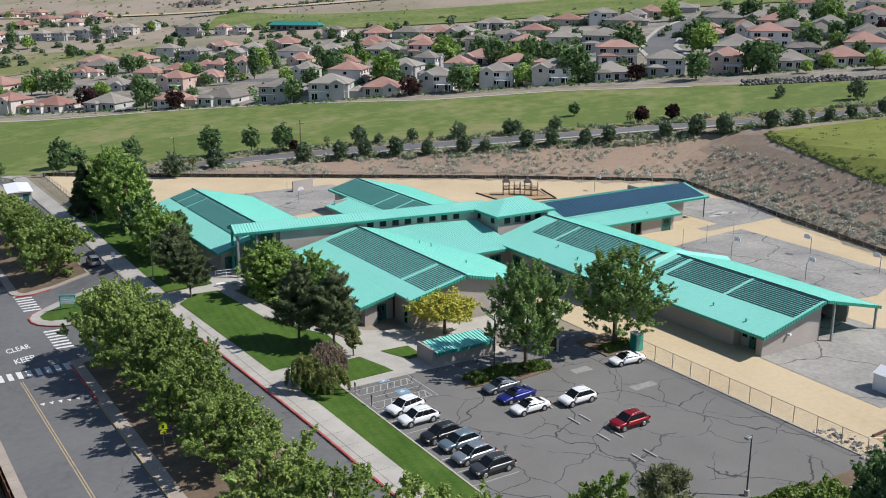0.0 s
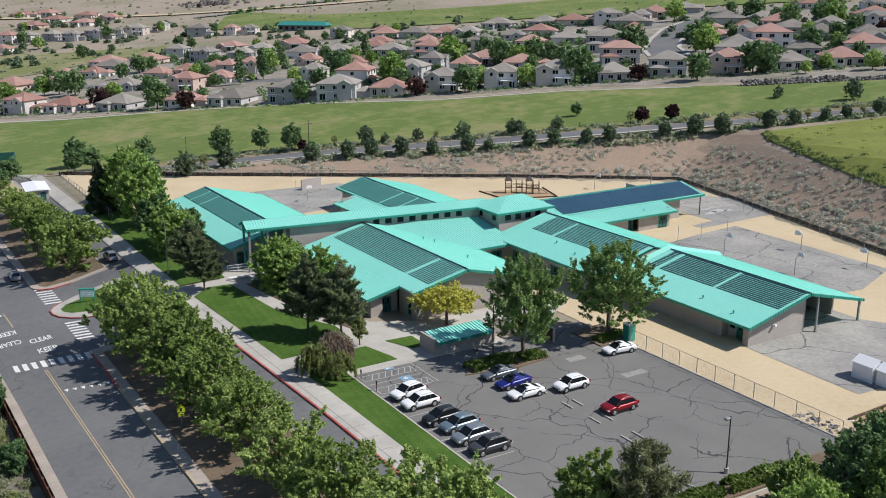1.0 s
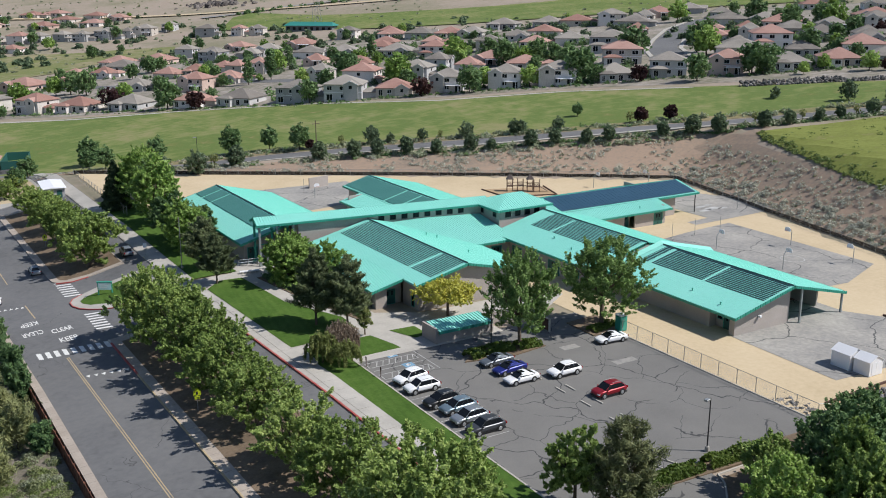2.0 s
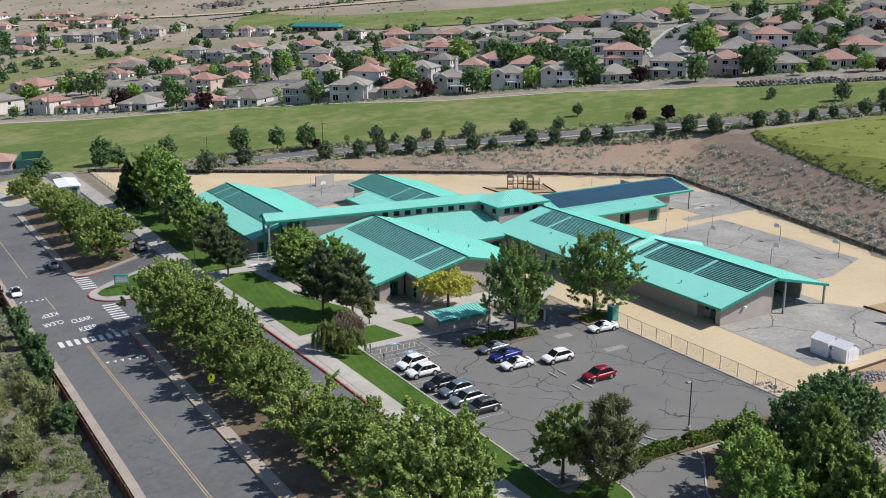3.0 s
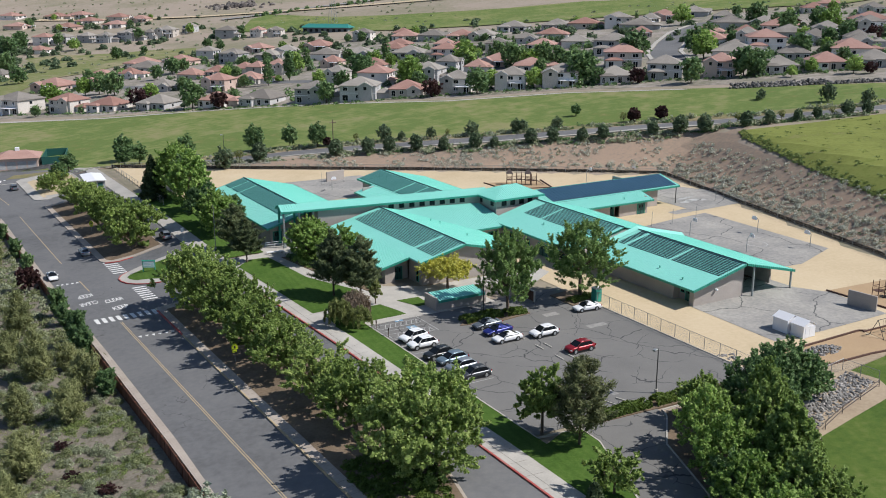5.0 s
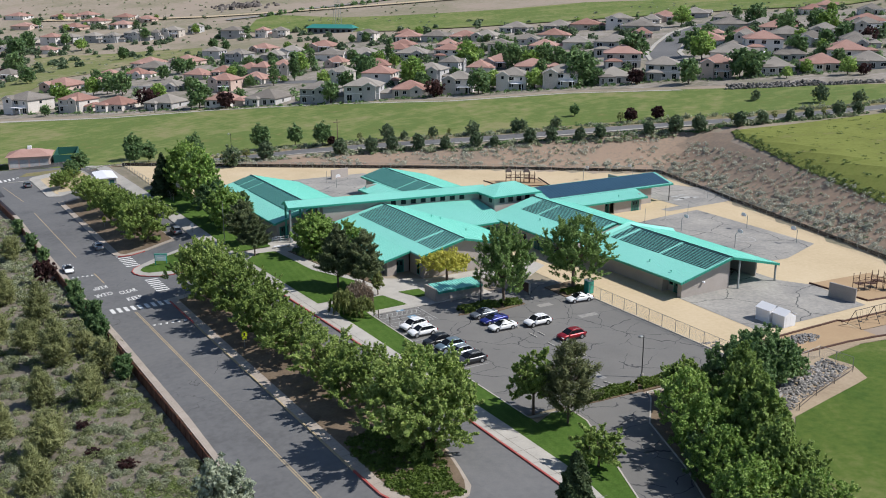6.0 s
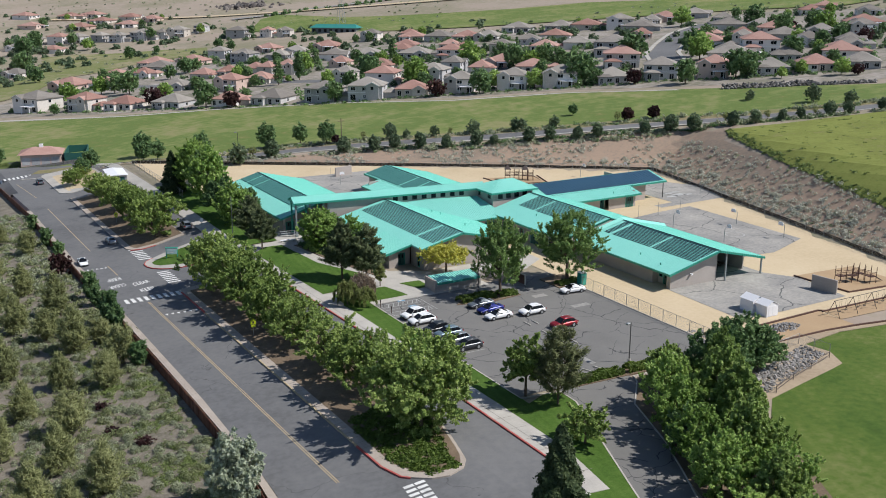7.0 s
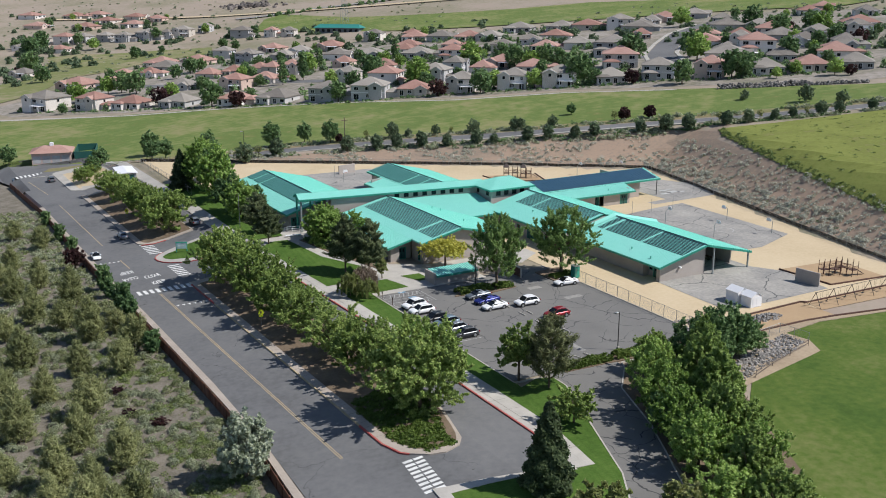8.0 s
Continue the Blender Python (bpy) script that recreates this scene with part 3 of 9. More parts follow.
sheet("planting_strip", [(-67.75, 46.5), (-67.75, -31.4), (-66.4, -34.6), (-64.9, -35.8), (-63.1, -36.1), (-61.7, -35.3), (-60.95, -33.8), (-60.4, -32.0), (-59.8, -29.6), (-58.45, -24), (-57.9, -18), (-57.9, 46.5)], M["mulch"], 0.215, "dry bark planting strip under the street trees", "planter")
sheet("pavement", planter_s, M["warm_concrete"], 0.2, "pale concrete pavement round the planting strip", "pavement", skirt=0.2)
sheet("pavement", rounded(-70.1, -58.6, 82.2, 150, 3.5, 6, "c"), M["warm_concrete"], 0.2, "pale concrete pavement round the planting strip", "pavement", skirt=0.2)
sheet("planting_strip", rounded(-68.9, -58.8, 83.4, 148, 2.4, 6, "c"), M["mulch"], 0.215, "dry bark planting strip with grass under trees", "planter")
sheet("pavement", rounded(-71.0, -58.0, 158, 196, 3.5, 6, "abcd"), M["concrete"], 0.2, "pale concrete pavement at the crossing", "pavement", skirt=0.2)
sheet("planting_strip", rounded(-68.6, -58.6, 160, 190, 2.0, 6, "abcd"), M["sand"], 0.215, "bare planting bed with small trees", "planter")
isl = [(-69.9, 70.2), (-69.9, 68.2), (-69.3, 66.2), (-68.1, 64.5), (-66.6, 63.0), (-64.9, 61.8), (-62.5, 61.0), (-57.5, 60.6), (-56.6, 61.6), (-56.6, 74.0), (-57.6, 75.2), (-62.5, 75.2), (-65.4, 74.5), (-67.6, 73.3), (-69.2, 71.8)]
sheet("traffic_island", isl, M["concrete"], 0.2, "concrete rim of the entrance island", "island", skirt=0.2)
sheet("island_lawn", [(-68.5, 69.8), (-68.4, 68.2), (-67.6, 66.6), (-66.2, 65.0), (-64.2, 63.7), (-58, 62.6), (-57.6, 73.4), (-62.4, 73.6), (-65.2, 72.8), (-67.4, 71.4)], M["lawn"], 0.23, "oval lawn on the entrance island", "lawn")
red = [(-66.8, 72.9), (-67.6, 73.3), (-69.2, 71.8), (-69.9, 70.2), (-69.9, 68.2), (-69.3, 66.2), (-68.1, 64.5), (-66.6, 63.0), (-64.9, 61.8), (-62.5, 61.0)]
kerb(red, M["redpaint"], "red_kerb", "red painted kerb round the entrance island", 0.2, 0.225)
# loop walk, lawns, plaza
WALKW = [(-52.8, -40), (-52.8, -20), (-53.2, 10), (-54.0, 35), (-55.3, 60), (-55.3, 196), (-52.6, 196), (-52.6, 58), (-51.3, 27), (-50.4, 15), (-49.7, -25), (-49.7, -38), (-51.3, -47.4), (-53.9, -47.3)]
sheet("pavement", WALKW, M["concrete"], 0.2, "broad concrete walk beside the drop-off loop", "pavement", skirt=0.2)
kerb([(-52.85, -40), (-52.85, -20), (-53.25, 10), (-54.05, 35), (-54.4, 42)], M["redpaint"], "red_kerb", "red painted kerb along the drop-off loop", 0.22, 0.215)
kerb([(-69.6, 83.2), (-67.2, 82.1), (-64.6, 82.1)], M["redpaint"], "red_kerb", "red painted kerb at the northern strip", 0.22, 0.222)
kerb([(-54.35, 42), (-55.35, 60), (-55.35, 150)], M["kerb"])
kerb([(-69.0, 48.5), (-69.0, -10)], M["kerb"], "kerb", "pale kerb along the street", 0.2, 0.215)
kerb([(-69.0, 47), (-69.0, 33)], M["redpaint"], "red_kerb", "red painted kerb beside the crossing", 0.23, 0.222)
kerb([(-69.03, 33), (-69.03, -25)], M["yellowpaint"], "yellow_kerb", "worn yellow painted kerb", 0.2, 0.219)
kerb([(-69.05, -25), (-69.0, -31), (-68.3, -34.2), (-67.6, -35.1)], M["redpaint"], "red_kerb", "red painted kerb at the loop entry", 0.22, 0.222)
sheet("entrance_plaza", [(-51.0, 17.4), (-52.6, 58), (-52.6, 62), (-36, 62), (-36, 33), (-30, 29.5), (-24, 29.5), (-8, 29.5), (-8, 26), (-14, 22), (-24.6, 22), (-24.6, 17.4)], M["concrete"], 0.12, "pale concrete entrance walks before the school", "pavement", skirt=0.12)
sheet("lawn", [(-51.2, 18.5), (-51.2, -47), (-53.4, -55.6), (-50.0, -50.3), (-47.2, -43.4), (-41.2, -28.4), (-40.9, -25.2), (-43.4, -24.6), (-46.4, -26), (-46.4, 18.9), (-39.3, 19.1), (-39.5, 20.6), (-40.6, 25.0), (-50.0, 24.9), (-50.2, 20.2)], M["lawn"], 0.17, "striped green lawn between walk and car park", "lawn", skirt=0.1)
sheet("lawn", [(-52.4, 56.2), (-49.6, 59.0), (-46.0, 58.7), (-44.8, 44), (-42.0, 37), (-40.6, 33.6), (-40.9, 28.6), (-43.8, 26.8), (-51.2, 26.4)], M["lawn"], 0.17, "green lawn before the school entrance", "lawn")
sheet("lawn", [(-33.9, 21.4), (-33.9, 25.2), (-37.6, 25.4), (-36.0, 21.2)], M["lawn"], 0.17, "small shaded lawn beside the bin enclosure", "lawn")
sheet("lawn", [(-52.5, 62.5), (-52.5, 130), (-45.5, 130), (-45.5, 62.5)], M["lawn"], 0.17, "shaded lawn under the trees", "lawn")
sheet("verge", [(-68.8, -45.0), (-62, -46.0), (-59.2, -46.6), (-53.5, -47.4), (-51.2, -47.4), (-53.4, -55.6), (-58, -75), (-70, -170), (-70.2, -60)], M["lawn"], 0.17, "lawn verge by the loop exit", "lawn")
sheet("pavement", [(-69.3, -43.3), (-68, -43.8), (-62, -45.3), (-59, -46.0), (-53.9, -46.9), (-53.9, -47.7), (-59, -46.9), (-62, -46.3), (-68.2, -45.3), (-69.8, -56), (-70.6, -55)], M["concrete"], 0.2, "concrete kerb walk at the loop exit", "pavement", skirt=0.2)
sheet("planting_bed", [(-44.0, 57.5), (-36.3, 57.5), (-36.3, 33.6), (-39.2, 31.4), (-40.4, 37), (-42.4, 46)], M["mulch"], 0.2, "shaded planting bed before the school wall", "planter", skirt=0.1)
# car park and its drive
sheet("parking_lot", [(-46.3, -23.6), (-46.3, 18.6), (-25, 18.4), (-12, 18.4), (-12, -23.6)], M["lot"], 0.07, "grey parking lot with sealed cracks", "car park")
sheet("driveway", [(-40.9, -23.5), (-29.8, -23.5), (-30.2, -27.2), (-35.0, -32.4), (-36.0, -35), (-38.8, -42.2), (-42.2, -48.7), (-50, -63), (-58, -75), (-53.2, -55.5), (-49.8, -50.2), (-47, -43.3), (-41, -28.3)], M["lot"], 0.085, "grey asphalt exit drive", "road")
kerb([(-46.4, 18.8), (-46.4, -24.2), (-43.4, -24.5), (-40.9, -24.9), (-41.1, -28.4), (-47.1, -43.4), (-49.9, -50.3), (-53.3, -55.6)], M["kerb"], "kerb", "pale kerb round the car park lawn", 0.18, 0.2)
kerb([(-46.4, 18.8), (-39.2, 19.0)], M["kerb"])
kerb([(-12.0, 18.4), (-12.0, -23.5), (-14, -25.5), (-29.6, -25.6), (-30.4, -27.2), (-35.2, -32.4), (-36.2, -35), (-39.0, -42.2), (-42.4, -48.8), (-50, -63)], M["kerb"])
sheet("hedge_bed", [(-38.5, -22.9), (-38.5, -24.7), (-24, -25.4), (-14, -25.4), (-12.2, -23.8), (-24, -23.2)], M["mulch"], 0.2, "planting bed at the end of the car park", "planter", skirt=0.15)
sheet("planting_bed", [(-35, 10.6), (-30.5, 14.6), (-23.2, 12.6), (-23.2, 10.0), (-28.5, 9.3)], M["mulch"], 0.2, "planting island with low shrubs in the car park", "planter", skirt=0.15)
sheet("planting_bed", [(-15.6, 9.6), (-15.6, 15.4), (-10, 16), (-10, 9.6)], M["mulch"], 0.2, "planting bed round the tree", "planter", skirt=0.15)
# courts and play areas
sheet("court", [(-0.3, -0.02), (-0.9, -16.6), (8, -17.2), (22.5, -17.0), (24, -6), (21, -1), (21, 8.5), (10.4, 8.5), (10.4, -0.02)], M["court"], 0.08, "pale cracked asphalt court beside the shelter", "court")
sheet("court", [(21.5, 8.5), (33, 7.5), (45.5, 12), (46.5, 44.5), (36, 43.5), (21.5, 41)], M["court"], 0.08, "grey asphalt ball court", "court")
sheet("court", [(40, 46.5), (62.5, 47.5), (64, 60), (60, 70), (46, 70), (46, 49.5), (40, 49.0)], M["court"], 0.08, "grey asphalt court behind the far wing", "court")
sheet("court", [(-19, 96), (-21, 122), (2, 121), (3, 100)], M["court"], 0.08, "grey asphalt court with a handball wall", "court")
sheet("play_bed", [(13, -20.6), (34, -21.2), (33, -25.3), (12.5, -24.2)], M["playsand"], 0.09, "sand bed under the swings", "play area")
sheet("play_bed", [(24, -5), (24.5, -16.0), (37, -17.5), (38, -6)], M["playsand"], 0.09, "sand bed under the climbing frame", "play area")
sheet("play_bed", [(23, 95), (23, 86), (34, 82), (37, 91)], M["playsand"], 0.09, "sand bed under the far playground", "play area")
sheet("dirt_bed", [(-7.5, -20.4), (12.5, -20.0), (12.3, -26.6), (7, -26.2), (-4, -25.9), (-9, -25.4)], M["playsand"], 0.08, "bare dirt bed beyond the sheds", "ground")

# ======== school building ========
school = thing("school_building", "single-storey grey block school with teal metal roofs", "school")
SEAM = 0.46


def roof_plane(name, r0, r1, e1, e0, parent, seam_h=0.05, thick=0.28, fascia=(True, True, True), label="", rib_trim=True):
    """A pitched roof plane with standing seams. r0, r1: along the ridge; e1, e0: the eave below them.
    fascia: whether the eave, the end at 0 and the end at 1 have a ribbed fascia."""
    r0, r1, e1, e0 = (Vector(p) for p in (r0, r1, e1, e0))
    bm = bmesh.new()
    top = [bm.verts.new(p) for p in (r0, r1, e1, e0)]
    low = [bm.verts.new(p - Vector((0, 0, thick))) for p in (r0, r1, e1, e0)]
    bm.faces.new(top)
    bm.faces.new(low[::-1])
    for i in range(4):
        bm.faces.new((top[i], low[i], low[i - 3], top[i - 3]))
    bmesh.ops.recalc_face_normals(bm, faces=bm.faces)
    roof = part(name, bm, M["teal"], parent, label)
    nrm = (e1 - e0).cross(r0 - e0).normalized()
    if nrm.z < 0:
        nrm = -nrm
    along = (e1 - e0).normalized()
    # seams run straight down the slope, cut off at hips and ridge
    fall = nrm.cross(along).normalized()
    poly = [((p - e0).dot(along), (p - e0).dot(fall)) for p in (r0, r1, e1, e0)]
    lo_s, hi_s = min(p[0] for p in poly), max(p[0] for p in poly)
    verts, faces = [], []
    w = 0.028
    s = lo_s + 0.03
    while s < hi_s:
        cut = []
        for (ax, ay), (bx, by) in zip(poly, poly[1:] + poly[:1]):
            if (ax <= s) != (bx <= s):
                cut.append(ay + (by - ay) * (s - ax) / (bx - ax))
        if len(cut) >= 2:
            k = len(verts)
            for f in (min(cut), max(cut)):
                p = e0 + along * s + fall * f
                verts += [p - along * w, p - along * w + nrm * seam_h, p + along * w + nrm * seam_h, p + along * w]
            faces += [(k, k + 4, k + 5, k + 1), (k + 1, k + 5, k + 6, k + 2), (k + 2, k + 6, k + 7, k + 3), (k + 4, k + 7, k + 6, k + 5), (k, k + 1, k + 2, k + 3)]
        s += SEAM
    tagged(part("seams", quads("seams", verts, faces, M["teal"]), M["teal"], roof), kind="stuff")
    edges = []
    if fascia[0]:
        edges.append((e0, e1))
    if fascia[1]:
        edges.append((r0, e0))
    if fascia[2]:
        edges.append((e1, r1))
    centre = (r0 + r1 + e0 + e1) / 4
    for a, b in edges:
        d = (b - a).normalized()
        o = Vector((d.y, -d.x, 0)).normalized()
        if o.dot((a + b) / 2 - centre) < 0:
            o = -o
        verts, faces = [], []

        def slab(p, q, depth, z0, z1):
            k = len(verts)
            for s in (p, q):
                for dd, zz in ((0.003, z0), (depth, z0), (depth, z1), (0.003, z1)):
                    verts.append(s + o * dd + Vector((0, 0, zz)))
            faces.extend([(k, k + 1, k + 5, k + 4), (k + 1, k + 2, k + 6, k + 5), (k + 2, k + 3, k + 7, k + 6), (k, k + 3, k + 2, k + 1), (k + 4, k + 5, k + 6, k + 7)])

        slab(a, b, 0.05, -0.36, 0.0)
        if rib_trim:
            m = int((b - a).length / SEAM)
            for i in range(m + 1):
                p = a.lerp(b, i / m)
                slab(p - d * 0.07, p + d * 0.07, 0.11, -0.34, 0.05)
        part("fascia", quads("fascia", verts, faces, M["teal_trim"]), M["teal_trim"], roof)
    return roof


def wall_piece(x0, x1, y0, y1, z0, z1, parent, name="wall"):
    bm = bmesh.new()
    box(bm, x0, x1, y0, y1, z0, z1)
    return part(name, bm, M["block"], parent)


def prism_wall(pts, axis, at0, at1, parent):
    """A wall whose outline pts (along, z) is pushed from at0 to at1 along the other axis."""
    bm = bmesh.new()
    rings = []
    for v in (at0, at1):
        rings.append([bm.verts.new((a, v, z) if axis == "x" else (v, a, z)) for a, z in pts])
    bm.faces.new(rings[0])
    bm.faces.new(rings[1][::-1])
    n = len(pts)
    for i in range(n):
        bm.faces.new((rings[0][i], rings[1][i], rings[1][(i + 1) % n], rings[0][(i + 1) % n]))
    bmesh.ops.recalc_face_normals(bm, faces=bm.faces)
    return part("wall", bm, M["block"], parent)


def courses(x, y0, y1, z0, z1, out, axis, parent, step=0.8):
    """Raised block courses on a long wall: thin recessed-looking joints made of proud bands."""
    verts, faces = [], []
    z = z0 + 0.02
    while z + 0.75 < z1 + 0.1:
        a, b = z, min(z1, z + step - 0.03)
        k = len(verts)
        lo, hi = x, x + out
        for q in (y0, y1):
            for xx, zz in ((lo, a), (hi, a), (hi, b), (lo, b)):
                verts.append((xx, q, zz) if axis == "y" else (q, xx, zz))
        faces += [(k, k + 1, k + 5, k + 4), (k + 1, k + 2, k + 6, k + 5), (k + 2, k + 3, k + 7, k + 6), (k, k + 3, k + 2, k + 1), (k + 4, k + 5, k + 6, k + 7)]
        z += step
    part("block_course", quads("block_course", verts, faces, M["block"]), M["block"], parent)


def opening(parent, face, a0, a1, z0, z1, at, kind="window", trim="teal_trim"):
    """A framed window or door set in a wall face. face: the direction that it looks, as in 'w'."""
    sgn = -1 if face in "ws" else 1
    bmg, bmf = bmesh.new(), bmesh.new()

    def slab(bm, p0, p1, q0, q1, d0, d1):
        lo, hi = sorted((at + sgn * d0, at + sgn * d1))
        if face in "we":
            box(bm, lo, hi, p0, p1, q0, q1)
        else:
            box(bm, p0, p1, lo, hi, q0, q1)

    t = 0.07
    slab(bmg, a0, a1, z0, z1, 0.0, 0.03)
    for p0, p1, q0, q1 in ((a0 - t, a0, z0 - t, z1 + t), (a1, a1 + t, z0 - t, z1 + t), (a0, a1, z1, z1 + t), (a0, a1, z0 - t, z0)):
        slab(bmf, p0, p1, q0, q1, 0.0, 0.08)
    if kind == "window":
        ob = part("window", bmg, M["glass"], parent, "dark window pane")
    else:
        ob = part("door", bmg, M["teal_door"], parent, "dark green metal door")
    part("frame", bmf, M[trim], ob)
    if kind == "door" and a1 - a0 > 1.4:
        bmm = bmesh.new()
        mid = (a0 + a1) / 2
        slab(bmm, mid - 0.02, mid + 0.02, z0, z1, 0.03, 0.06)
        slab(bmm, mid - 0.5, mid - 0.2, z1 - 0.9, z1 - 0.25, 0.03, 0.05)
        slab(bmm, mid + 0.2, mid + 0.5, z1 - 0.9, z1 - 0.25, 0.03, 0.05)
        part("glazing", bmm, M["glass"], ob)
    return ob


def collectors(roof, r0, r1, e1, e0, u0, u1, v0, v1, pitch, fill, mat, skip=(), parent=None):
    """Solar collector strips on a roof plane, laid down the slope. u runs along the ridge, v down to the eave (0 to 1)."""
    r0, r1, e1, e0 = (Vector(p) for p in (r0, r1, e1, e0))
    nrm = (r1 - r0).cross(e0 - r0).normalized()
    if nrm.z < 0:
        nrm = -nrm
    length = (r1 - r0).length * (u1 - u0)
    n = max(1, int(length / pitch))
    along = (r1 - r0).normalized()
    a = r0.lerp(r1, u0)
    down = (e0 - r0)
    top, bot = a + down * v0, a + down * v1
    w = pitch * fill
    vs = []
    for p in (top, bot):
        vs += [p + nrm * 0.055, p + nrm * 0.12, p + along * w + nrm * 0.12, p + along * w + nrm * 0.055]
    base = vs[0].copy()
    me = quads("solar_collector", [v - base for v in vs], [(0, 4, 5, 1), (1, 5, 6, 2), (2, 6, 7, 3), (4, 7, 6, 5), (0, 1, 2, 3)], mat)
    for i in range(n):
        f = i / n
        if any(s0 <= f <= s1 for s0, s1 in skip):
            continue
        ob = new("solar_collector", me)
        ob.parent = roof
        ob.location = base + along * (length * f)


def long_collectors(roof, r0, r1, e1, e0, spans, v0, v1, pitch, fill, mat):
    """Solar collector strips laid along the roof, parallel with its ridge. spans: stretches of u that they cover."""
    r0, r1, e1, e0 = (Vector(p) for p in (r0, r1, e1, e0))
    nrm = (r1 - r0).cross(e0 - r0).normalized()
    if nrm.z < 0:
        nrm = -nrm
    down = e0 - r0
    fall = down.normalized()
    for u0, u1 in spans:
        a, b = r0.lerp(r1, u0), r0.lerp(r1, u1)
        w = pitch * fill
        vs = []
        for p in (a, b):
            vs += [p + nrm * 0.03, p + nrm * 0.05, p + fall * w + nrm * 0.05, p + fall * w + nrm * 0.03]
        me = quads("solar_collector", [v - a for v in vs], [(0, 4, 5, 1), (1, 5, 6, 2), (2, 6, 7, 3), (4, 7, 6, 5), (0, 1, 2, 3)], mat)
        n = int(down.length * (v1 - v0) / pitch)
        for i in range(n):
            ob = new("solar_collector", me)
            ob.parent = roof
            ob.location = a + down * v0 + fall * (pitch * i)


def ridge_cap(p, q, parent, w=0.22):
    bm = bmesh.new()
    p, q = Vector(p), Vector(q)
    d = (q - p).normalized()
    o = Vector((-d.y, d.x, 0)) * w
    vs = [bm.verts.new(s) for s in (p - o + Vector((0, 0, -0.0)), p + Vector((0, 0, 0.1)), p + o, q + o, q + Vector((0, 0, 0.1)), q - o)]
    bm.faces.new((vs[0], vs[1], vs[4], vs[5]))
    bm.faces.new((vs[1], vs[2], vs[3], vs[4]))
    return part("ridge_cap", bm, M["cap"], parent, "dark ridge flashing")


def wing(xr, zr, xw, zw, xe, ze, y0, y1, wall_in=1.1, ends=(True, True), base=0.0):
    """A gabled wing whose ridge runs north: its two roof planes and its four walls."""
    rw = roof_plane("roof", (xr, y0, zr), (xr, y1, zr), (xw, y1, zw), (xw, y0, zw), school, seam_h=0.02, fascia=(True, *ends))
    re = roof_plane("roof", (xr, y0, zr), (xr, y1, zr), (xe, y1, ze), (xe, y0, ze), school, fascia=(True, *ends))
    ridge_cap((xr, y0, zr + 0.03), (xr, y1, zr + 0.03), school)
    return rw, re


# south-east wing with its open shelter
SE = ((9.65, -1.2, 5.75), (9.65, 24.4, 5.75), (-1.3, 24.4, 3.12), (-1.3, -1.2, 3.12))
rw, re = wing(9.65, 5.75, -1.3, 3.12, 20.6, 3.12, -1.2, 24.4, ends=(True, False))
long_collectors(rw, *SE, ((0.015, 0.425), (0.445, 0.845), (0.875, 0.935)), 0.03, 0.52, 0.42, 0.5, M["collector"])


def under(x, xr, zr, xe, ze, drop=0.3):
    return zr + (ze - zr) * (x - xr) / (xe - xr) - drop


prism_wall([(0, -0.1), (10.4, -0.1), (10.4, under(10.4, 9.65, 5.75, 20.6, 3.12)), (9.65, 5.45), (0, under(0, 9.65, 5.75, -1.3, 3.12))], "x", 0.0, 0.3, school)
wall_piece(0, 0.3, 4.4, 24.4, -0.1, under(0.3, 9.65, 5.75, -1.3, 3.12), school)
wall_piece(0, 0.3, 0.3, 0.9, -0.1, under(0.3, 9.65, 5.75, -1.3, 3.12), school)
wall_piece(1.3, 1.6, 0.3, 4.7, -0.1, 3.3, school)
wall_piece(0.3, 1.3, 4.4, 4.7, -0.1, 3.2, school)
wall_piece(10.1, 10.4, 0.3, 9.0, -0.1, 5.1, school)
prism_wall([(10.4, -0.1), (19.6, -0.1), (19.6, under(19.6, 9.65, 5.75, 20.6, 3.12)), (10.4, under(10.4, 9.65, 5.75, 20.6, 3.12))], "x", 8.7, 9.0, school)
wall_piece(19.3, 19.6, 2.6, 24.4, -0.1, under(19.6, 9.65, 5.75, 20.6, 3.12), school)
opening(school, "w", 1.2, 3.0, 0.05, 2.15, 1.3, "door")
opening(school, "w", 3.3, 4.1, 1.2, 2.1, 1.3)
courses(0.0, 0.0, 10.3, 0, 2.7, -0.012, "x", school)
for px, py in ((11.6, -0.9), (20.2, -0.9), (20.2, 4.2)):
    bm = bmesh.new()
    box(bm, px - 0.13, px + 0.13, py - 0.13, py + 0.13, -0.1, under(px, 9.65, 5.75, 20.6, 3.12, 0.25), bevel=0.02)
    box(bm, px - 0.2, px + 0.2, py - 0.2, py + 0.2, -0.1, 0.08)
    part("post", bm, M["post"], school, "grey steel shelter post")
bm = bmesh.new()
box(bm, 4.2, 4.6, -0.5, -0.02, 2.0, 2.25, bevel=0.04)
rod(bm, (4.4, -0.02, 2.12), (4.4, -0.35, 2.3), 0.05)
part("wall_light", bm, M["white"], school, "white flood light on the gable")

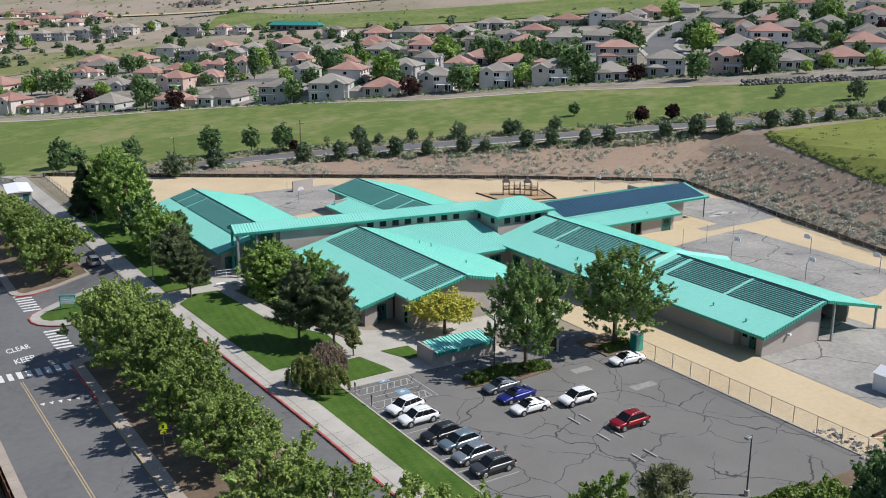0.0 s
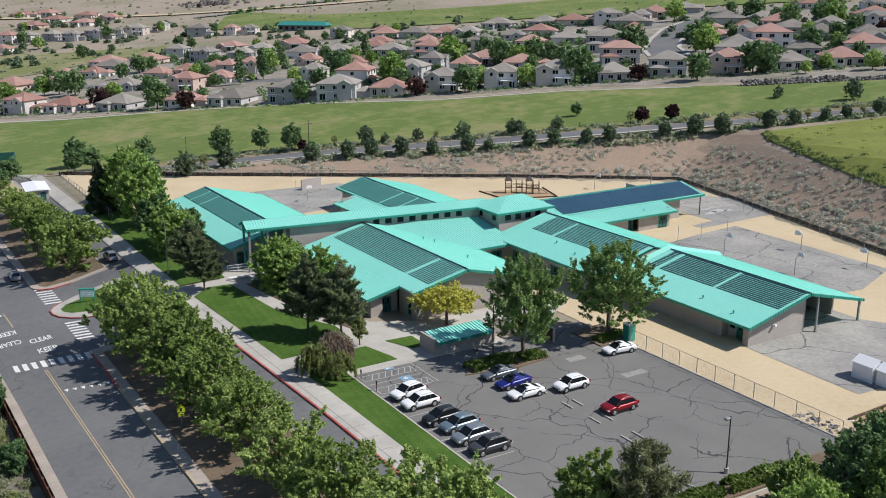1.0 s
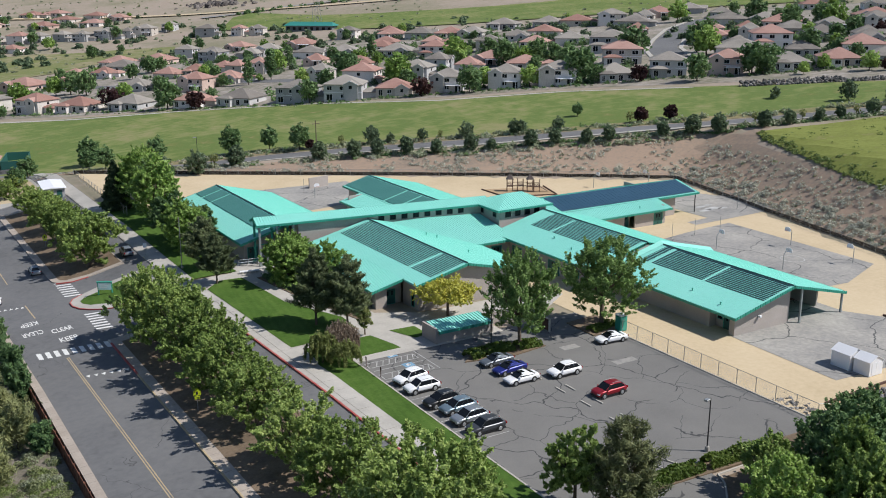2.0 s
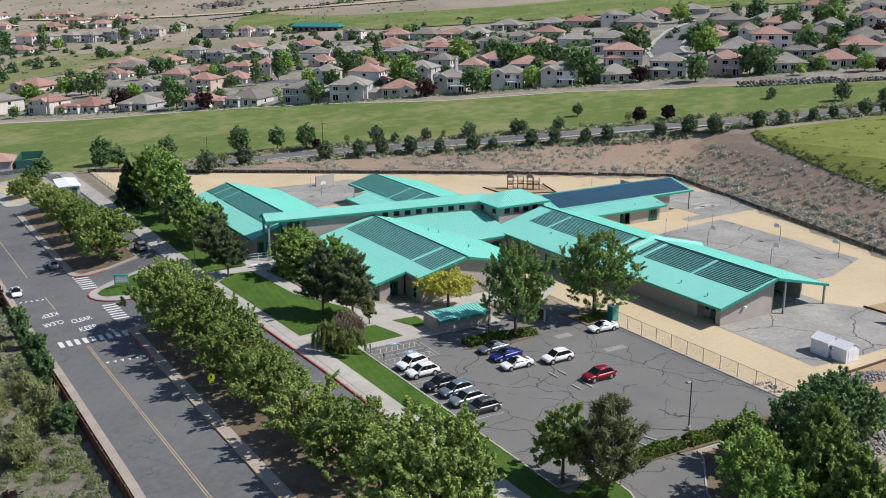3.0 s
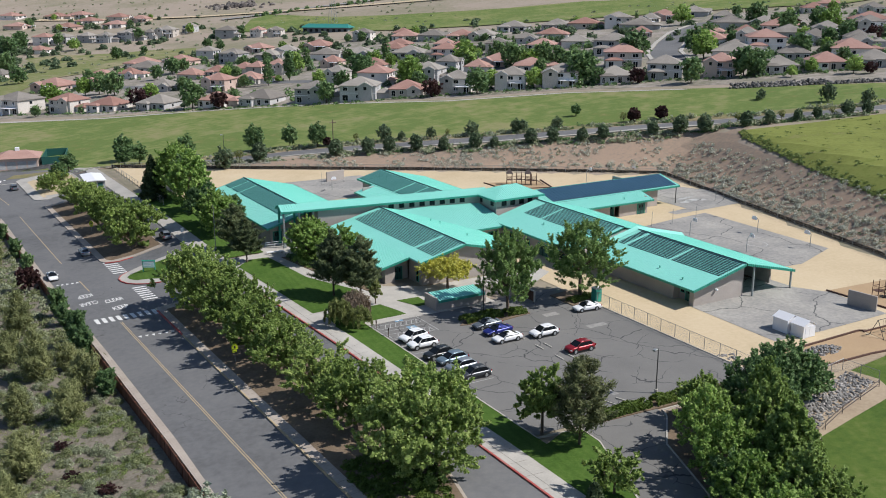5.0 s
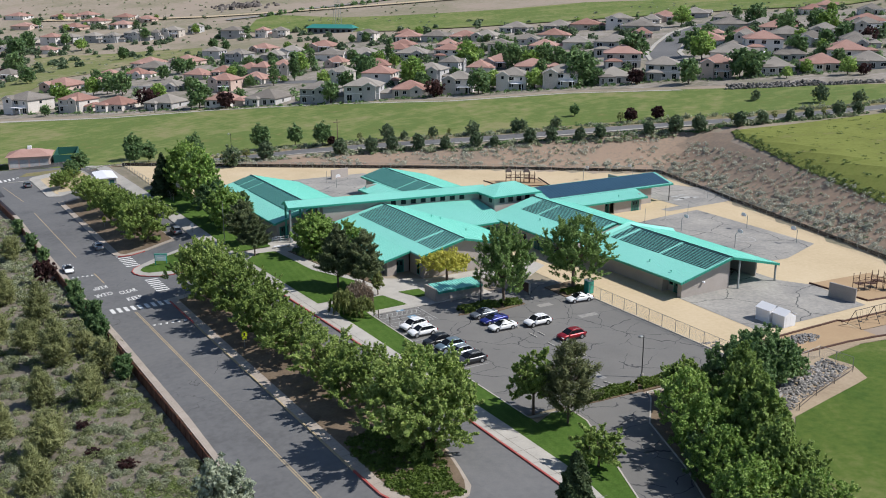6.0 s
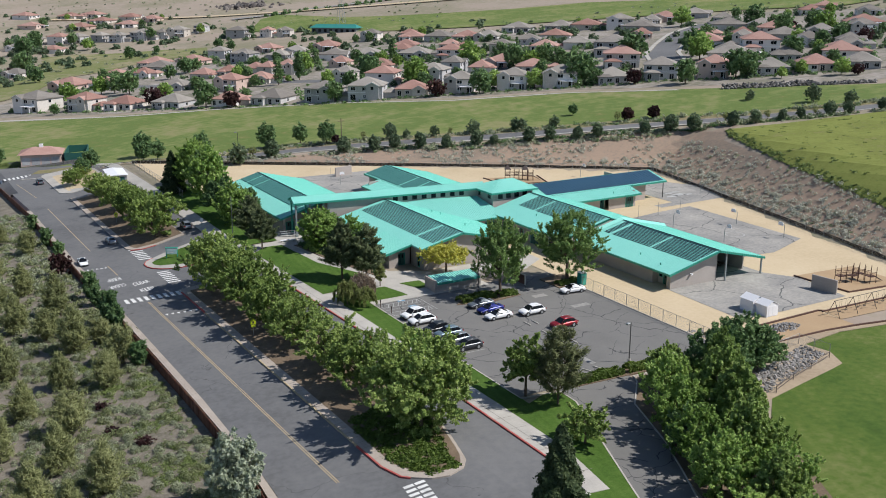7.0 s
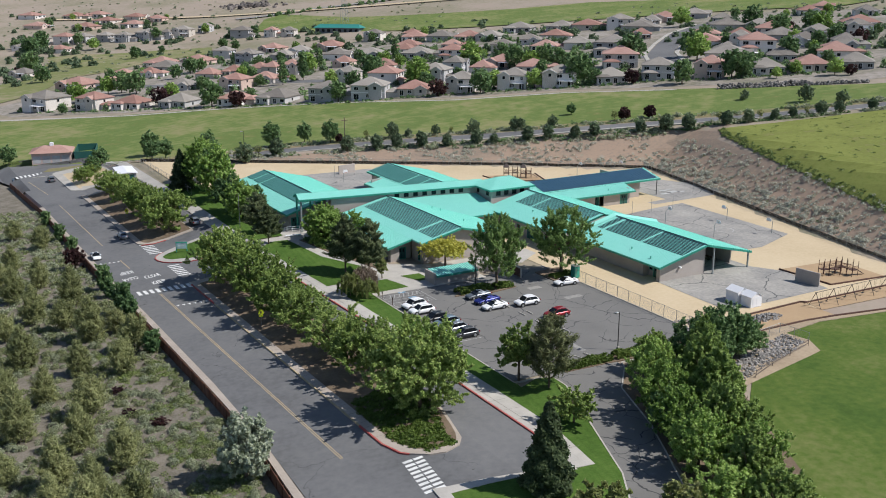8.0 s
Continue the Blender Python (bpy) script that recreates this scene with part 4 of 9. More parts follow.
# east wing, a step higher
EA = ((7.0, 24.5, 6.3), (7.0, 51, 6.3), (-4.0, 51, 3.5), (-4.0, 24.5, 3.5))
rw, re = wing(7.0, 6.3, -4.0, 3.5, 18.0, 3.5, 24.5, 51, ends=(True, False))
long_collectors(rw, *EA, ((0.03, 0.64), (0.66, 0.86)), 0.04, 0.52, 0.38, 0.45, M["collector_grey"])
prism_wall([(-3, 2.0), (17, 2.0), (17, under(17, 7, 6.3, 18, 3.5, 0.02)), (7, 6.27), (-3, under(-3, 7, 6.3, -4, 3.5, 0.02))], "x", 24.45, 24.75, school)
bm = bmesh.new()
for side in (-1.3, 20.6):
    lift = [(9.65, 5.75), (side, 3.12)]
    vs = [bm.verts.new((x, y, z + dz)) for x, z in lift for y, dz in ((23.7, 0.06), (24.43, 0.5), (24.43, 0.06))]
    bm.faces.new((vs[0], vs[1], vs[4], vs[3]))
    bm.faces.new((vs[1], vs[2], vs[5], vs[4]))
    bm.faces.new((vs[3], vs[4], vs[5]))
bmesh.ops.recalc_face_normals(bm, faces=bm.faces)
part("flashing", bm, M["teal"], school, "teal flashing where the two roofs meet")
wall_piece(-2.9, -2.6, 24.5, 51, -0.1, under(-2.9, 7, 6.3, -4, 3.5), school)
wall_piece(16.7, 17, 24.5, 51, -0.1, under(17, 7, 6.3, 18, 3.5), school)
wall_piece(-2.6, 0, 24.2, 24.5, -0.1, 3.5, school)
for a, b, k in ((43.6, 46.2, "door"), (33.5, 36.3, "door"), (28.6, 30.2, "window"), (39.0, 40.0, "window"), (26.0, 27.3, "door")):
    opening(school, "w", a, b, 0.05 if k == "door" else 1.0, 2.2, -2.9, k)

# south-west wing
SWR = ((-22.5, 29.5, 6.2), (-22.5, 61, 6.2), (-36, 61, 3.0), (-36, 29.5, 3.0))
zs = 6.2 - 3.2 * 8.5 / 13.5
rw = roof_plane("roof", (-22.5, 29.5, 6.2), (-22.5, 61, 6.2), (-31, 61, zs), (-31, 29.5, zs), school, seam_h=0.02, fascia=(False, True, False))
roof_plane("roof", (-31, 33.4, zs), (-31, 61, zs), (-36, 61, 3.0), (-36, 33.4, 3.0), school, fascia=(True, True, False))
roof_plane("roof", (-22.5, 29.5, 6.2), (-22.5, 61, 6.2), (-14.5, 61, 4.35), (-14.5, 29.5, 4.35), school, fascia=(False, True, False))
roof_plane("roof", (-14.5, 33.0, 4.35), (-14.5, 60, 4.35), (-9.5, 60, 3.2), (-9.5, 33.0, 3.2), school, fascia=(True, True, False))
ridge_cap((-22.5, 29.5, 6.23), (-22.5, 61, 6.23), school)
long_collectors(rw, *SWR, ((0.02, 0.20), (0.225, 0.955)), 0.03, 0.47, 0.36, 0.45, M["collector_grey"])
prism_wall([(-30.2, -0.1), (-15.2, -0.1), (-15.2, 4.2), (-22.5, 5.9), (-30.2, 4.1)], "x", 30.4, 30.7, school)
wall_piece(-30.2, -29.9, 30.7, 35.0, -0.1, 4.1, school)
prism_wall([(-35.0, -0.1), (-30.2, -0.1), (-30.2, 3.88), (-35.0, 2.92)], "x", 35.5, 35.8, school)
wall_piece(-35.0, -34.7, 34.3, 61, -0.1, 3.0, school)
wall_piece(-34.7, -33.2, 34.3, 34.6, -0.1, 3.0, school)
wall_piece(-15.5, -15.2, 30.7, 34, -0.1, 4.2, school)
prism_wall([(-15.2, -0.1), (-10.4, -0.1), (-10.4, 3.1), (-15.2, 4.1)], "x", 34.0, 34.3, school)
wall_piece(-10.7, -10.4, 34.3, 47, -0.1, 3.1, school)
opening(school, "s", -32.9, -31.3, 0.05, 2.2, 35.48, "door")
opening(school, "w", 31.6, 32.3, 0.4, 2.6, -30.22)
opening(school, "e", 37, 38.8, 0.05, 2.2, -10.38, "door")
courses(30.4, -30.0, -15.4, 0, 3.3, -0.012, "x", school)

# central low roof
roof_plane("roof", (-20, 59.5, 5.45), (-2.0, 59.5, 5.45), (-2.0, 46.2, 3.3), (-10.5, 46.2, 3.3), school, seam_h=0.05, fascia=(True, False, False))
wall_piece(-9.8, -2.9, 47.2, 47.5, -0.1, 3.2, school)
opening(school, "s", -6.6, -4.6, 0.05, 2.2, 47.18, "door")

# entrance spine with its open portico, and the lantern tower
SP_A = math.radians(-8.0)
spine = new("spine")
spine.parent = school
spine.matrix_basis = Matrix.Translation((-42.0, 63.4, 0)) @ Matrix.Rotation(SP_A, 4, "Z")
L = 42.5
roof_plane("roof", (0.5, 2.1, 7.85), (L, 2.1, 7.85), (L, -0.3, 7.0), (0.5, -0.3, 7.0), spine, seam_h=0.07, fascia=(True, True, False))
roof_plane("roof", (0.5, 2.1, 7.85), (L, 2.1, 7.85), (L, 4.5, 7.0), (0.5, 4.5, 7.0), spine, seam_h=0.07, fascia=(True, True, False))
bm = bmesh.new()
box(bm, 7.5, L, 0.25, 0.5, -0.1, 6.75)
part("wall", bm, M["block"], spine)
bm = bmesh.new()
box(bm, 7.5, L, 3.7, 3.95, -0.1, 6.75)
part("wall", bm, M["block"], spine)
bm = bmesh.new()
box(bm, 7.5, 7.75, 0.5, 3.7, 4.2, 6.75)
part("wall", bm, M["block"], spine)
for i in range(8):
    x = 21.5 + i * 2.12
    opening(spine, "s", x, x + 0.95, 5.7, 6.6, 0.25, trim="darkmetal")
for x, y in ((1.0, 0.2), (1.0, 4.0), (3.9, 0.2), (3.9, 4.0), (6.6, 0.2), (6.6, 4.0)):
    bm = bmesh.new()
    box(bm, x - 0.17, x + 0.17, y - 0.17, y + 0.17, -0.1, 6.75, bevel=0.03)
    box(bm, x - 0.26, x + 0.26, y - 0.26, y + 0.26, -0.1, 0.5, bevel=0.03)
    part("column", bm, M["teal_trim"] if y > 1 else M["post"], spine, "steel portico column")
bm = bmesh.new()
for y in (0.2, 4.0):
    box(bm, 0.8, 7.4, y - 0.1, y + 0.1, 6.45, 6.7)
    box(bm, 1.0, 6.6, y - 0.05, y + 0.05, 2.6, 2.75)
for x in (1.0, 3.9):
    box(bm, x - 0.1, x + 0.1, 0.2, 4.0, 6.4, 6.6)
part("beam", bm, M["teal_trim"], spine, "green portico beams")
bm = bmesh.new()
box(bm, 7.4, 7.5, 0.6, 3.6, 0.0, 4.2)
part("entrance_glazing", bm, M["glass"], spine, "dark glazed entrance doors")
for y in (2.1,):
    bm = bmesh.new()
    for x, z in ((-2.2, 0.95), (-0.6, 0.95), (1.0, 0.95), (2.6, 1.5)):
        rod(bm, (x, y, 0.0), (x, y, z), 0.045)
    rod(bm, (-2.2, y, 0.95), (1.0, y, 0.95), 0.05)
    rod(bm, (-2.2, y, 0.5), (1.0, y, 0.5), 0.035)
    rod(bm, (1.0, y, 0.95), (2.6, y, 1.5), 0.05)
    part("handrail", bm, M["white"], spine, "white steel handrail at the entrance steps")

tw = new("lantern_tower")
tw.parent = school
TX0, TX1, TY0, TY1 = -2.4, 9.2, 51.4, 60.4
zc, zt = 7.0, 8.75
ax0, ax1, ay = 2.4, 5.6, 55.9
roof_plane("roof", (ax0, ay, zt), (ax1, ay, zt), (TX1, TY0, zc), (TX0, TY0, zc), tw, seam_h=0.06, fascia=(True, False, False))
roof_plane("roof", (ax0, ay, zt), (ax1, ay, zt), (TX1, TY1, zc), (TX0, TY1, zc), tw, seam_h=0.06, fascia=(True, False, False))
roof_plane("roof", (ax0, ay, zt), (ax0, ay + 0.02, zt), (TX0, TY1, zc), (TX0, TY0, zc), tw, seam_h=0.06, fascia=(True, False, False))
roof_plane("roof", (ax1, ay, zt), (ax1, ay + 0.02, zt), (TX1, TY1, zc), (TX1, TY0, zc), tw, seam_h=0.06, fascia=(True, False, False))
wx0, wx1, wy0, wy1 = -1.6, 8.4, 52.2, 59.6
wall_piece(wx0, wx1, wy0, wy0 + 0.3, 3.5, 6.75, tw)
wall_piece(wx0, wx1, wy1 - 0.3, wy1, 0, 6.75, tw)
wall_piece(wx0, wx0 + 0.3, wy0 + 0.3, wy1 - 0.3, 3.5, 6.75, tw)
wall_piece(wx1 - 0.3, wx1, wy0 + 0.3, wy1 - 0.3, 0, 6.75, tw)
for x in (-0.3, 1.75, 3.8, 5.85):
    opening(tw, "s", x, x + 1.0, 5.5, 6.5, wy0, trim="darkmetal")
for y in (53.2, 57.2):
    opening(tw, "w", y, y + 0.9, 5.5, 6.5, wx0, trim="darkmetal")

# north-west wing
NWR = ((-34.5, 66.6, 5.8), (-34.5, 104, 5.8), (-43.1, 104, 3.3), (-43.1, 66.6, 3.3))
rw, re = wing(-34.5, 5.8, -43.1, 3.3, -23, 3.0, 66.6, 104)
collectors(rw, *NWR, 0.06, 0.99, 0.05, 0.5, 0.62, 0.9, M["collector_green"], skip=((0.865, 0.88), (0.725, 0.74)))
wall_piece(-42.1, -41.8, 68, 103, -0.6, 3.2, school)
wall_piece(-24.3, -24, 68, 103, -0.3, 3.0, school)
for y in (68, 102.7):
    prism_wall([(-41.8, -0.4), (-24.3, -0.4), (-24.3, 3.0), (-34.5, 5.5), (-41.8, 3.35)], "x", y, y + 0.3, school)
opening(school, "s", -41.5, -39.8, 0.05, 2.2, 67.98, "door")
opening(school, "s", -38.5, -36.9, 1.0, 2.2, 67.98)

# north wing
NR = ((-4.0, 64, 5.8), (-4.0, 97, 5.8), (-14, 97, 3.1), (-14, 64, 3.1))
zn = 5.8 - 2.7 * 0.6
rw = roof_plane("roof", (-4, 64, 5.8), (-4, 97, 5.8), (-10, 97, zn), (-10, 64, zn), school, fascia=(True, False, True))
roof_plane("roof", (-10, 64, zn), (-10, 89, zn), (-14.5, 89, 3.0), (-14.5, 64, 3.0), school, fascia=(True, False, True))
re = roof_plane("roof", (-4, 64, 5.8), (-4, 97, 5.8), (7.5, 97, 3.0), (7.5, 64, 3.0), school, fascia=(True, False, True))
ridge_cap((-4, 64, 5.83), (-4, 97, 5.83), school)
collectors(rw, *NR, 0.05, 0.99, 0.05, 0.56, 0.62, 0.9, M["collector_green"], skip=((0.425, 0.445), (0.245, 0.26)))
wall_piece(-13.5, -13.2, 64, 88, -0.1, 3.0, school)
wall_piece(-13.2, -9.2, 87.7, 88, -0.1, 4.1, school)
wall_piece(-9.2, -8.9, 87.7, 96, -0.1, 4.1, school)
prism_wall([(-8.9, -0.1), (6.5, -0.1), (6.5, 3.0), (-4, 5.5), (-8.9, 4.2)], "x", 95.7, 96, school)
wall_piece(6.5, 6.8, 64, 96, -0.1, 3.0, school)
opening(school, "w", 83, 86, 0.05, 2.3, -13.5, "door")

# north-east wing, whose ridge runs east
NER = ((48, 60.4, 5.7), (12, 60.4, 5.7), (12, 49.9, 3.1), (48, 49.9, 3.1))
zm = 5.7 - 2.6 * 0.6
rn = roof_plane("roof", (48, 60.4, 5.7), (9, 60.4, 5.7), (9, 54.1, zm), (48, 54.1, zm), school, seam_h=0.06, fascia=(True, True, False))
roof_plane("roof", (36.8, 54.1, zm), (13, 54.1, zm), (13, 49.9, 3.1), (36.8, 49.9, 3.1), school, seam_h=0.06, fascia=(True, True, False))
roof_plane("roof", (48, 60.4, 5.7), (9, 60.4, 5.7), (9, 71, 3.0), (48, 71, 3.0), school, fascia=(True, True, False))
collectors(rn, *NER, 0.02, 0.95, 0.02, 0.56, 0.9, 0.935, M["collector_blue"], skip=())
wall_piece(13, 25.8, 50.9, 51.2, -0.1, 3.1, school)
wall_piece(28.4, 36.0, 50.9, 51.2, -0.1, 3.1, school)
wall_piece(25.8, 28.4, 52.4, 52.7, -0.1, 3.4, school)
wall_piece(35.7, 36.0, 51.2, 55.2, -0.1, 3.6, school)
wall_piece(36.0, 42.5, 55.0, 55.3, -0.1, 4.0, school)
wall_piece(42.2, 42.5, 55.3, 70, -0.1, 4.2, school)
wall_piece(13, 42.5, 69.7, 70, -0.1, 3.0, school)
opening(school, "s", 26.2, 28.0, 0.05, 2.4, 52.4, "door")
opening(school, "s", 33.2, 35.2, 0.05, 2.3, 50.9, "door")
for py in (54.6, 65):
    bm = bmesh.new()
    rod(bm, (47.5, py, -0.1), (47.5, py, 4.2), 0.1, n=8)
    part("post", bm, M["darkmetal"], school, "dark steel porch post")
# roof vents
for x, y, z in ((-17.2, 50.5, 5.0), (-16.2, 48.8, 4.8), (-17, 38, 4.95), (-12.5, 34.3, 3.9), (-11.6, 35.0, 3.7), (-10.8, 33.9, 3.5), (1.2, 9, 3.7), (0.4, 3, 3.5), (-1, 33, 4.2), (0.2, 39, 4.5), (-28, 47, 4.8), (30, 51.5, 3.5)):
    bm = bmesh.new()
    rod(bm, (x, y, z - 0.3), (x, y, z + 0.35), 0.09, n=8)
    rod(bm, (x, y, z + 0.3), (x, y, z + 0.42), 0.15, 0.1, n=8)
    part("roof_vent", bm, M["teal_trim"], school)

# ======== plants ========


def unit(rng, n):
    v = rng.normal(size=(n, 3))
    return v / np.linalg.norm(v, axis=1)[:, None]


def cards(name, pos, nrm, size, rng, mat, stretch=1.3, axis=None):
    """One mesh of small bent leaf sprays at pos, facing roughly along nrm."""
    n = len(pos)
    nrm = nrm + 0.8 * rng.normal(size=(n, 3))
    nrm /= np.linalg.norm(nrm, axis=1)[:, None]
    side = np.cross(nrm, unit(rng, n) if axis is None else axis + 0.3 * rng.normal(size=(n, 3)))
    side /= np.linalg.norm(side, axis=1)[:, None] + 1e-9
    up = np.cross(side, nrm)
    s = np.asarray(size)[:, None] * np.ones((n, 1))
    a = side * s * 0.62
    b = -up * s * 0.62 * stretch
    bend = nrm * s * 0.15
    v = np.stack([pos - b, pos + a + b * 0.55 + bend, pos - a + b * 0.7 - bend], 1).reshape(-1, 3)
    me = bpy.data.meshes.new(name)
    me.vertices.add(3 * n)
    me.vertices.foreach_set("co", v.ravel())
    me.loops.add(3 * n)
    me.loops.foreach_set("vertex_index", np.arange(3 * n))
    me.polygons.add(n)
    me.polygons.foreach_set("loop_start", np.arange(n) * 3)
    me.update(calc_edges=True)
    me.materials.append(mat)
    return me


def trunk_mesh(rng, h, r, spread, top, limbs=6, lean=0.04):
    bm = bmesh.new()
    p = Vector((0, 0, -0.3))
    q = Vector((rng.normal() * lean * h, rng.normal() * lean * h, h))
    rod(bm, p, q, r * 1.25, r * 0.8, 8)
    for i in range(limbs):
        a = 2 * math.pi * (i + rng.random() * 0.6) / limbs
        s = q.lerp(p, rng.random() * 0.25)
        e = Vector((math.cos(a) * spread * rng.uniform(0.5, 0.85), math.sin(a) * spread * rng.uniform(0.5, 0.85), h + (top - h) * rng.uniform(0.35, 0.75)))
        rod(bm, s, e, r * 0.5, r * 0.14, 5)
        m = s.lerp(e, 0.55)
        rod(bm, m, m + Vector((rng.normal() * 0.8, rng.normal() * 0.8, (top - h) * 0.35)), r * 0.25, r * 0.08, 4)
    return mesh_of(bm, "trunk")


def sprays(rng, segs, n, card, mat, name="crown", soft=0.72, up_bias=0.3, stretch=1.4, follow=False):
    """A crown of leaf sprays gathered loosely along many twigs. segs: (base, tip, thickness)."""
    A = np.array([q[0] for q in segs])
    B = np.array([q[1] for q in segs])
    W = np.array([q[2] for q in segs])
    weight = np.linalg.norm(B - A, axis=1) * W ** 1.2
    i = rng.choice(len(segs), n, p=weight / weight.sum())
    s = rng.beta(1.7, 1.35, n)
    off = rng.normal(size=(n, 3)) * (W[i] * soft * (1.05 - 0.75 * s ** 2))[:, None]
    d = B[i] - A[i]
    d = d / (np.linalg.norm(d, axis=1)[:, None] + 1e-9)
    pos = A[i] + (B[i] - A[i]) * s[:, None] * 1.05 + off
    nrm = off / (W[i] * soft)[:, None] * 0.6 + d * 0.5 + np.array([0, 0, up_bias])
    return cards(name, pos, nrm, card * rng.uniform(0.6, 1.35, n), rng, mat, stretch, d if follow else None)


def broadleaf(seed, h, rad, clear, n, card, mat, k=34, narrow=0.0, twig=1.0, lift=0.45, gap=0.42, fluff=0.034, shoots=3):
    """Meshes of a broad-leaved tree: trunk, and boughs that each end in a spray of leafy shoots, with gaps between them."""
    rng = np.random.default_rng(seed)
    mid = clear + (h - clear) * 0.46
    segs = []
    boughs = int(k * 6)
    for i in range(boughs):
        z0 = 1 - 2 * (i + 0.5) / boughs
        a = i * 2.39996 + rng.normal() * 0.5
        u = np.array([math.sqrt(max(0.0, 1 - z0 * z0)) * math.cos(a), math.sqrt(max(0.0, 1 - z0 * z0)) * math.sin(a), z0]) + rng.normal(size=3) * 0.1
        u /= np.linalg.norm(u)
        env = 0.93 + gap * noise.noise((u[0] * 1.6 + seed, u[1] * 1.6, u[2] * 1.6)) + 0.5 * gap * noise.noise((u[0] * 4.1, u[1] * 4.1 + seed, u[2] * 4.1))
        f = env * (rng.uniform(0.68, 0.98) if i % 4 else rng.uniform(0.25, 0.65))
        z = mid + u[2] * f * ((h - mid) if u[2] > 0 else (mid - clear))
        taper = 1 - narrow * max(0.0, (z - mid) / (h - mid))
        c = np.array([u[0] * rad * f * taper, u[1] * rad * f * taper, z])
        out = c - np.array([0, 0, clear + (z - clear) * 0.35])
        out = out / (np.linalg.norm(out) + 1e-6)
        size = rad * rng.uniform(0.14, 0.34) * twig
        for j in range(shoots):
            d = out * rng.uniform(0.3, 1.0) + unit(rng, 1)[0] * 0.7 + np.array([0, 0, lift])
            d /= np.linalg.norm(d)
            ln = size * rng.uniform(0.55, 1.25)
            segs.append((c + d * ln * 0.1, c + d * ln, rad * fluff * rng.uniform(0.6, 1.4)))
    return trunk_mesh(rng, clear + (mid - clear) * 0.5, 0.05 + rad * 0.035, rad, h, 8), sprays(rng, segs, n, card, mat)



def pine(seed, h, rad, clear, n, card, mat, tip=0.12, tiers=11, rise=0.35, open_=1.0, cone=0.0, stretch=3.4):
    """Meshes of a pine with open whorls of tufted, rising branches."""
    rng = np.random.default_rng(seed)
    segs = []
    bm = bmesh.new()
    rod(bm, (0, 0, -0.3), (0, 0, h * 0.95), 0.02 + h * 0.014, 0.02, 7)
    for t in range(tiers):
        f = t / (tiers - 1)
        z = clear + (h - clear) * (f ** 0.95) * 0.97
        env = rad * (math.sin(math.pi * min(1, 0.34 + 0.66 * f)) ** 0.8 * (1 - tip) + tip * 0.6)
        env = env * (1 - cone) + rad * (1 - 0.93 * f) * cone
        m = max(3, int(7 * (1 - f) + 3))
        for i in range(m):
            a = 2 * math.pi * (i + rng.random()) / m
            rr = env * rng.uniform(0.6, 1.12)
            zz = z + rng.uniform(-0.3, 0.3)
            e = np.array([math.cos(a) * rr, math.sin(a) * rr, zz + rr * rise * rng.uniform(0.4, 1.2)])
            s = np.array([0, 0, zz - 0.2])
            rod(bm, tuple(s), tuple(e), 0.004 * h, 0.008, 4)
            w = rad * 0.085 * rng.uniform(0.7, 1.4)
            segs.append((s + (e - s) * 0.35, e, w * open_))
            for k in range(3):
                b = s + (e - s) * rng.uniform(0.4, 0.8)
                o = np.array([rng.normal() * 0.3, rng.normal() * 0.3, rng.uniform(0.1, 0.4)]) * rr * 0.55
                segs.append((b, b + (e - s) * 0.25 + o, w * open_))
    segs.append((np.array([0, 0, h * 0.85]), np.array([0, 0, h]), rad * 0.09))
    return mesh_of(bm, "trunk"), sprays(rng, segs, n, card, mat, up_bias=0.3, stretch=stretch, follow=True)


def spire(seed, h, rad, n, card, mat):
    """Meshes of a dense narrow conifer that is leafy to the ground."""
    rng = np.random.default_rng(seed)
    z = h * (1 - np.sqrt(rng.random(n))) * 0.99
    a = rng.uniform(0, 2 * np.pi, n)
    lump = 1 + 0.16 * np.sin(a * 5 + z * 2.2) + 0.12 * np.sin(a * 3 - z * 3.7) + 0.1 * rng.normal(size=n)
    r = rad * np.clip(1 - z / h, 0, 1) ** 0.75 * lump * np.clip((z + 0.5) / 0.9, 0.6, 1)
    pos = np.stack([np.cos(a) * r, np.sin(a) * r, z + 0.1], 1)
    nrm = np.stack([np.cos(a), np.sin(a), 0.5 + 0 * a], 1)
    bm = bmesh.new()
    rod(bm, (0, 0, -0.3), (0, 0, h * 0.9), 0.16, 0.03, 7)
    return mesh_of(bm, "trunk"), cards("crown", pos, nrm, card * rng.uniform(0.7, 1.3, n), rng, mat, 1.7)


def weeping(seed, h, rad, n, card, mat, strands=90):
    """Meshes of a weeping tree: arched boughs with hanging strands."""
    rng = np.random.default_rng(seed)
    segs = []
    for i in range(strands):
        a = rng.uniform(0, 2 * np.pi)
        r = rad * math.sqrt(rng.uniform(0.05, 1.0))
        top = h * (1 - 0.28 * (r / rad) ** 2) * rng.uniform(0.9, 1.03)
        low = max(1.3, top - h * rng.uniform(0.25, 0.68) * (0.5 + 0.5 * r / rad))
        segs.append((np.array([math.cos(a) * r * 0.9, math.sin(a) * r * 0.9, top]), np.array([math.cos(a) * r * 1.06, math.sin(a) * r * 1.06, low]), 0.17))
    return trunk_mesh(rng, h * 0.6, 0.13, rad * 0.8, h, 8), sprays(rng, segs, n, card, mat, stretch=3.6, up_bias=0.0, follow=True)


def tree_thing(meshes, name, label, category, group, at):
    t = thing(name, label, category, at, group)
    part("trunk", meshes[0], M["bark"], t)
    if not meshes[0].materials:
        meshes[0].materials.append(M["bark"])
    part("crown", meshes[1], None, t)
    return t


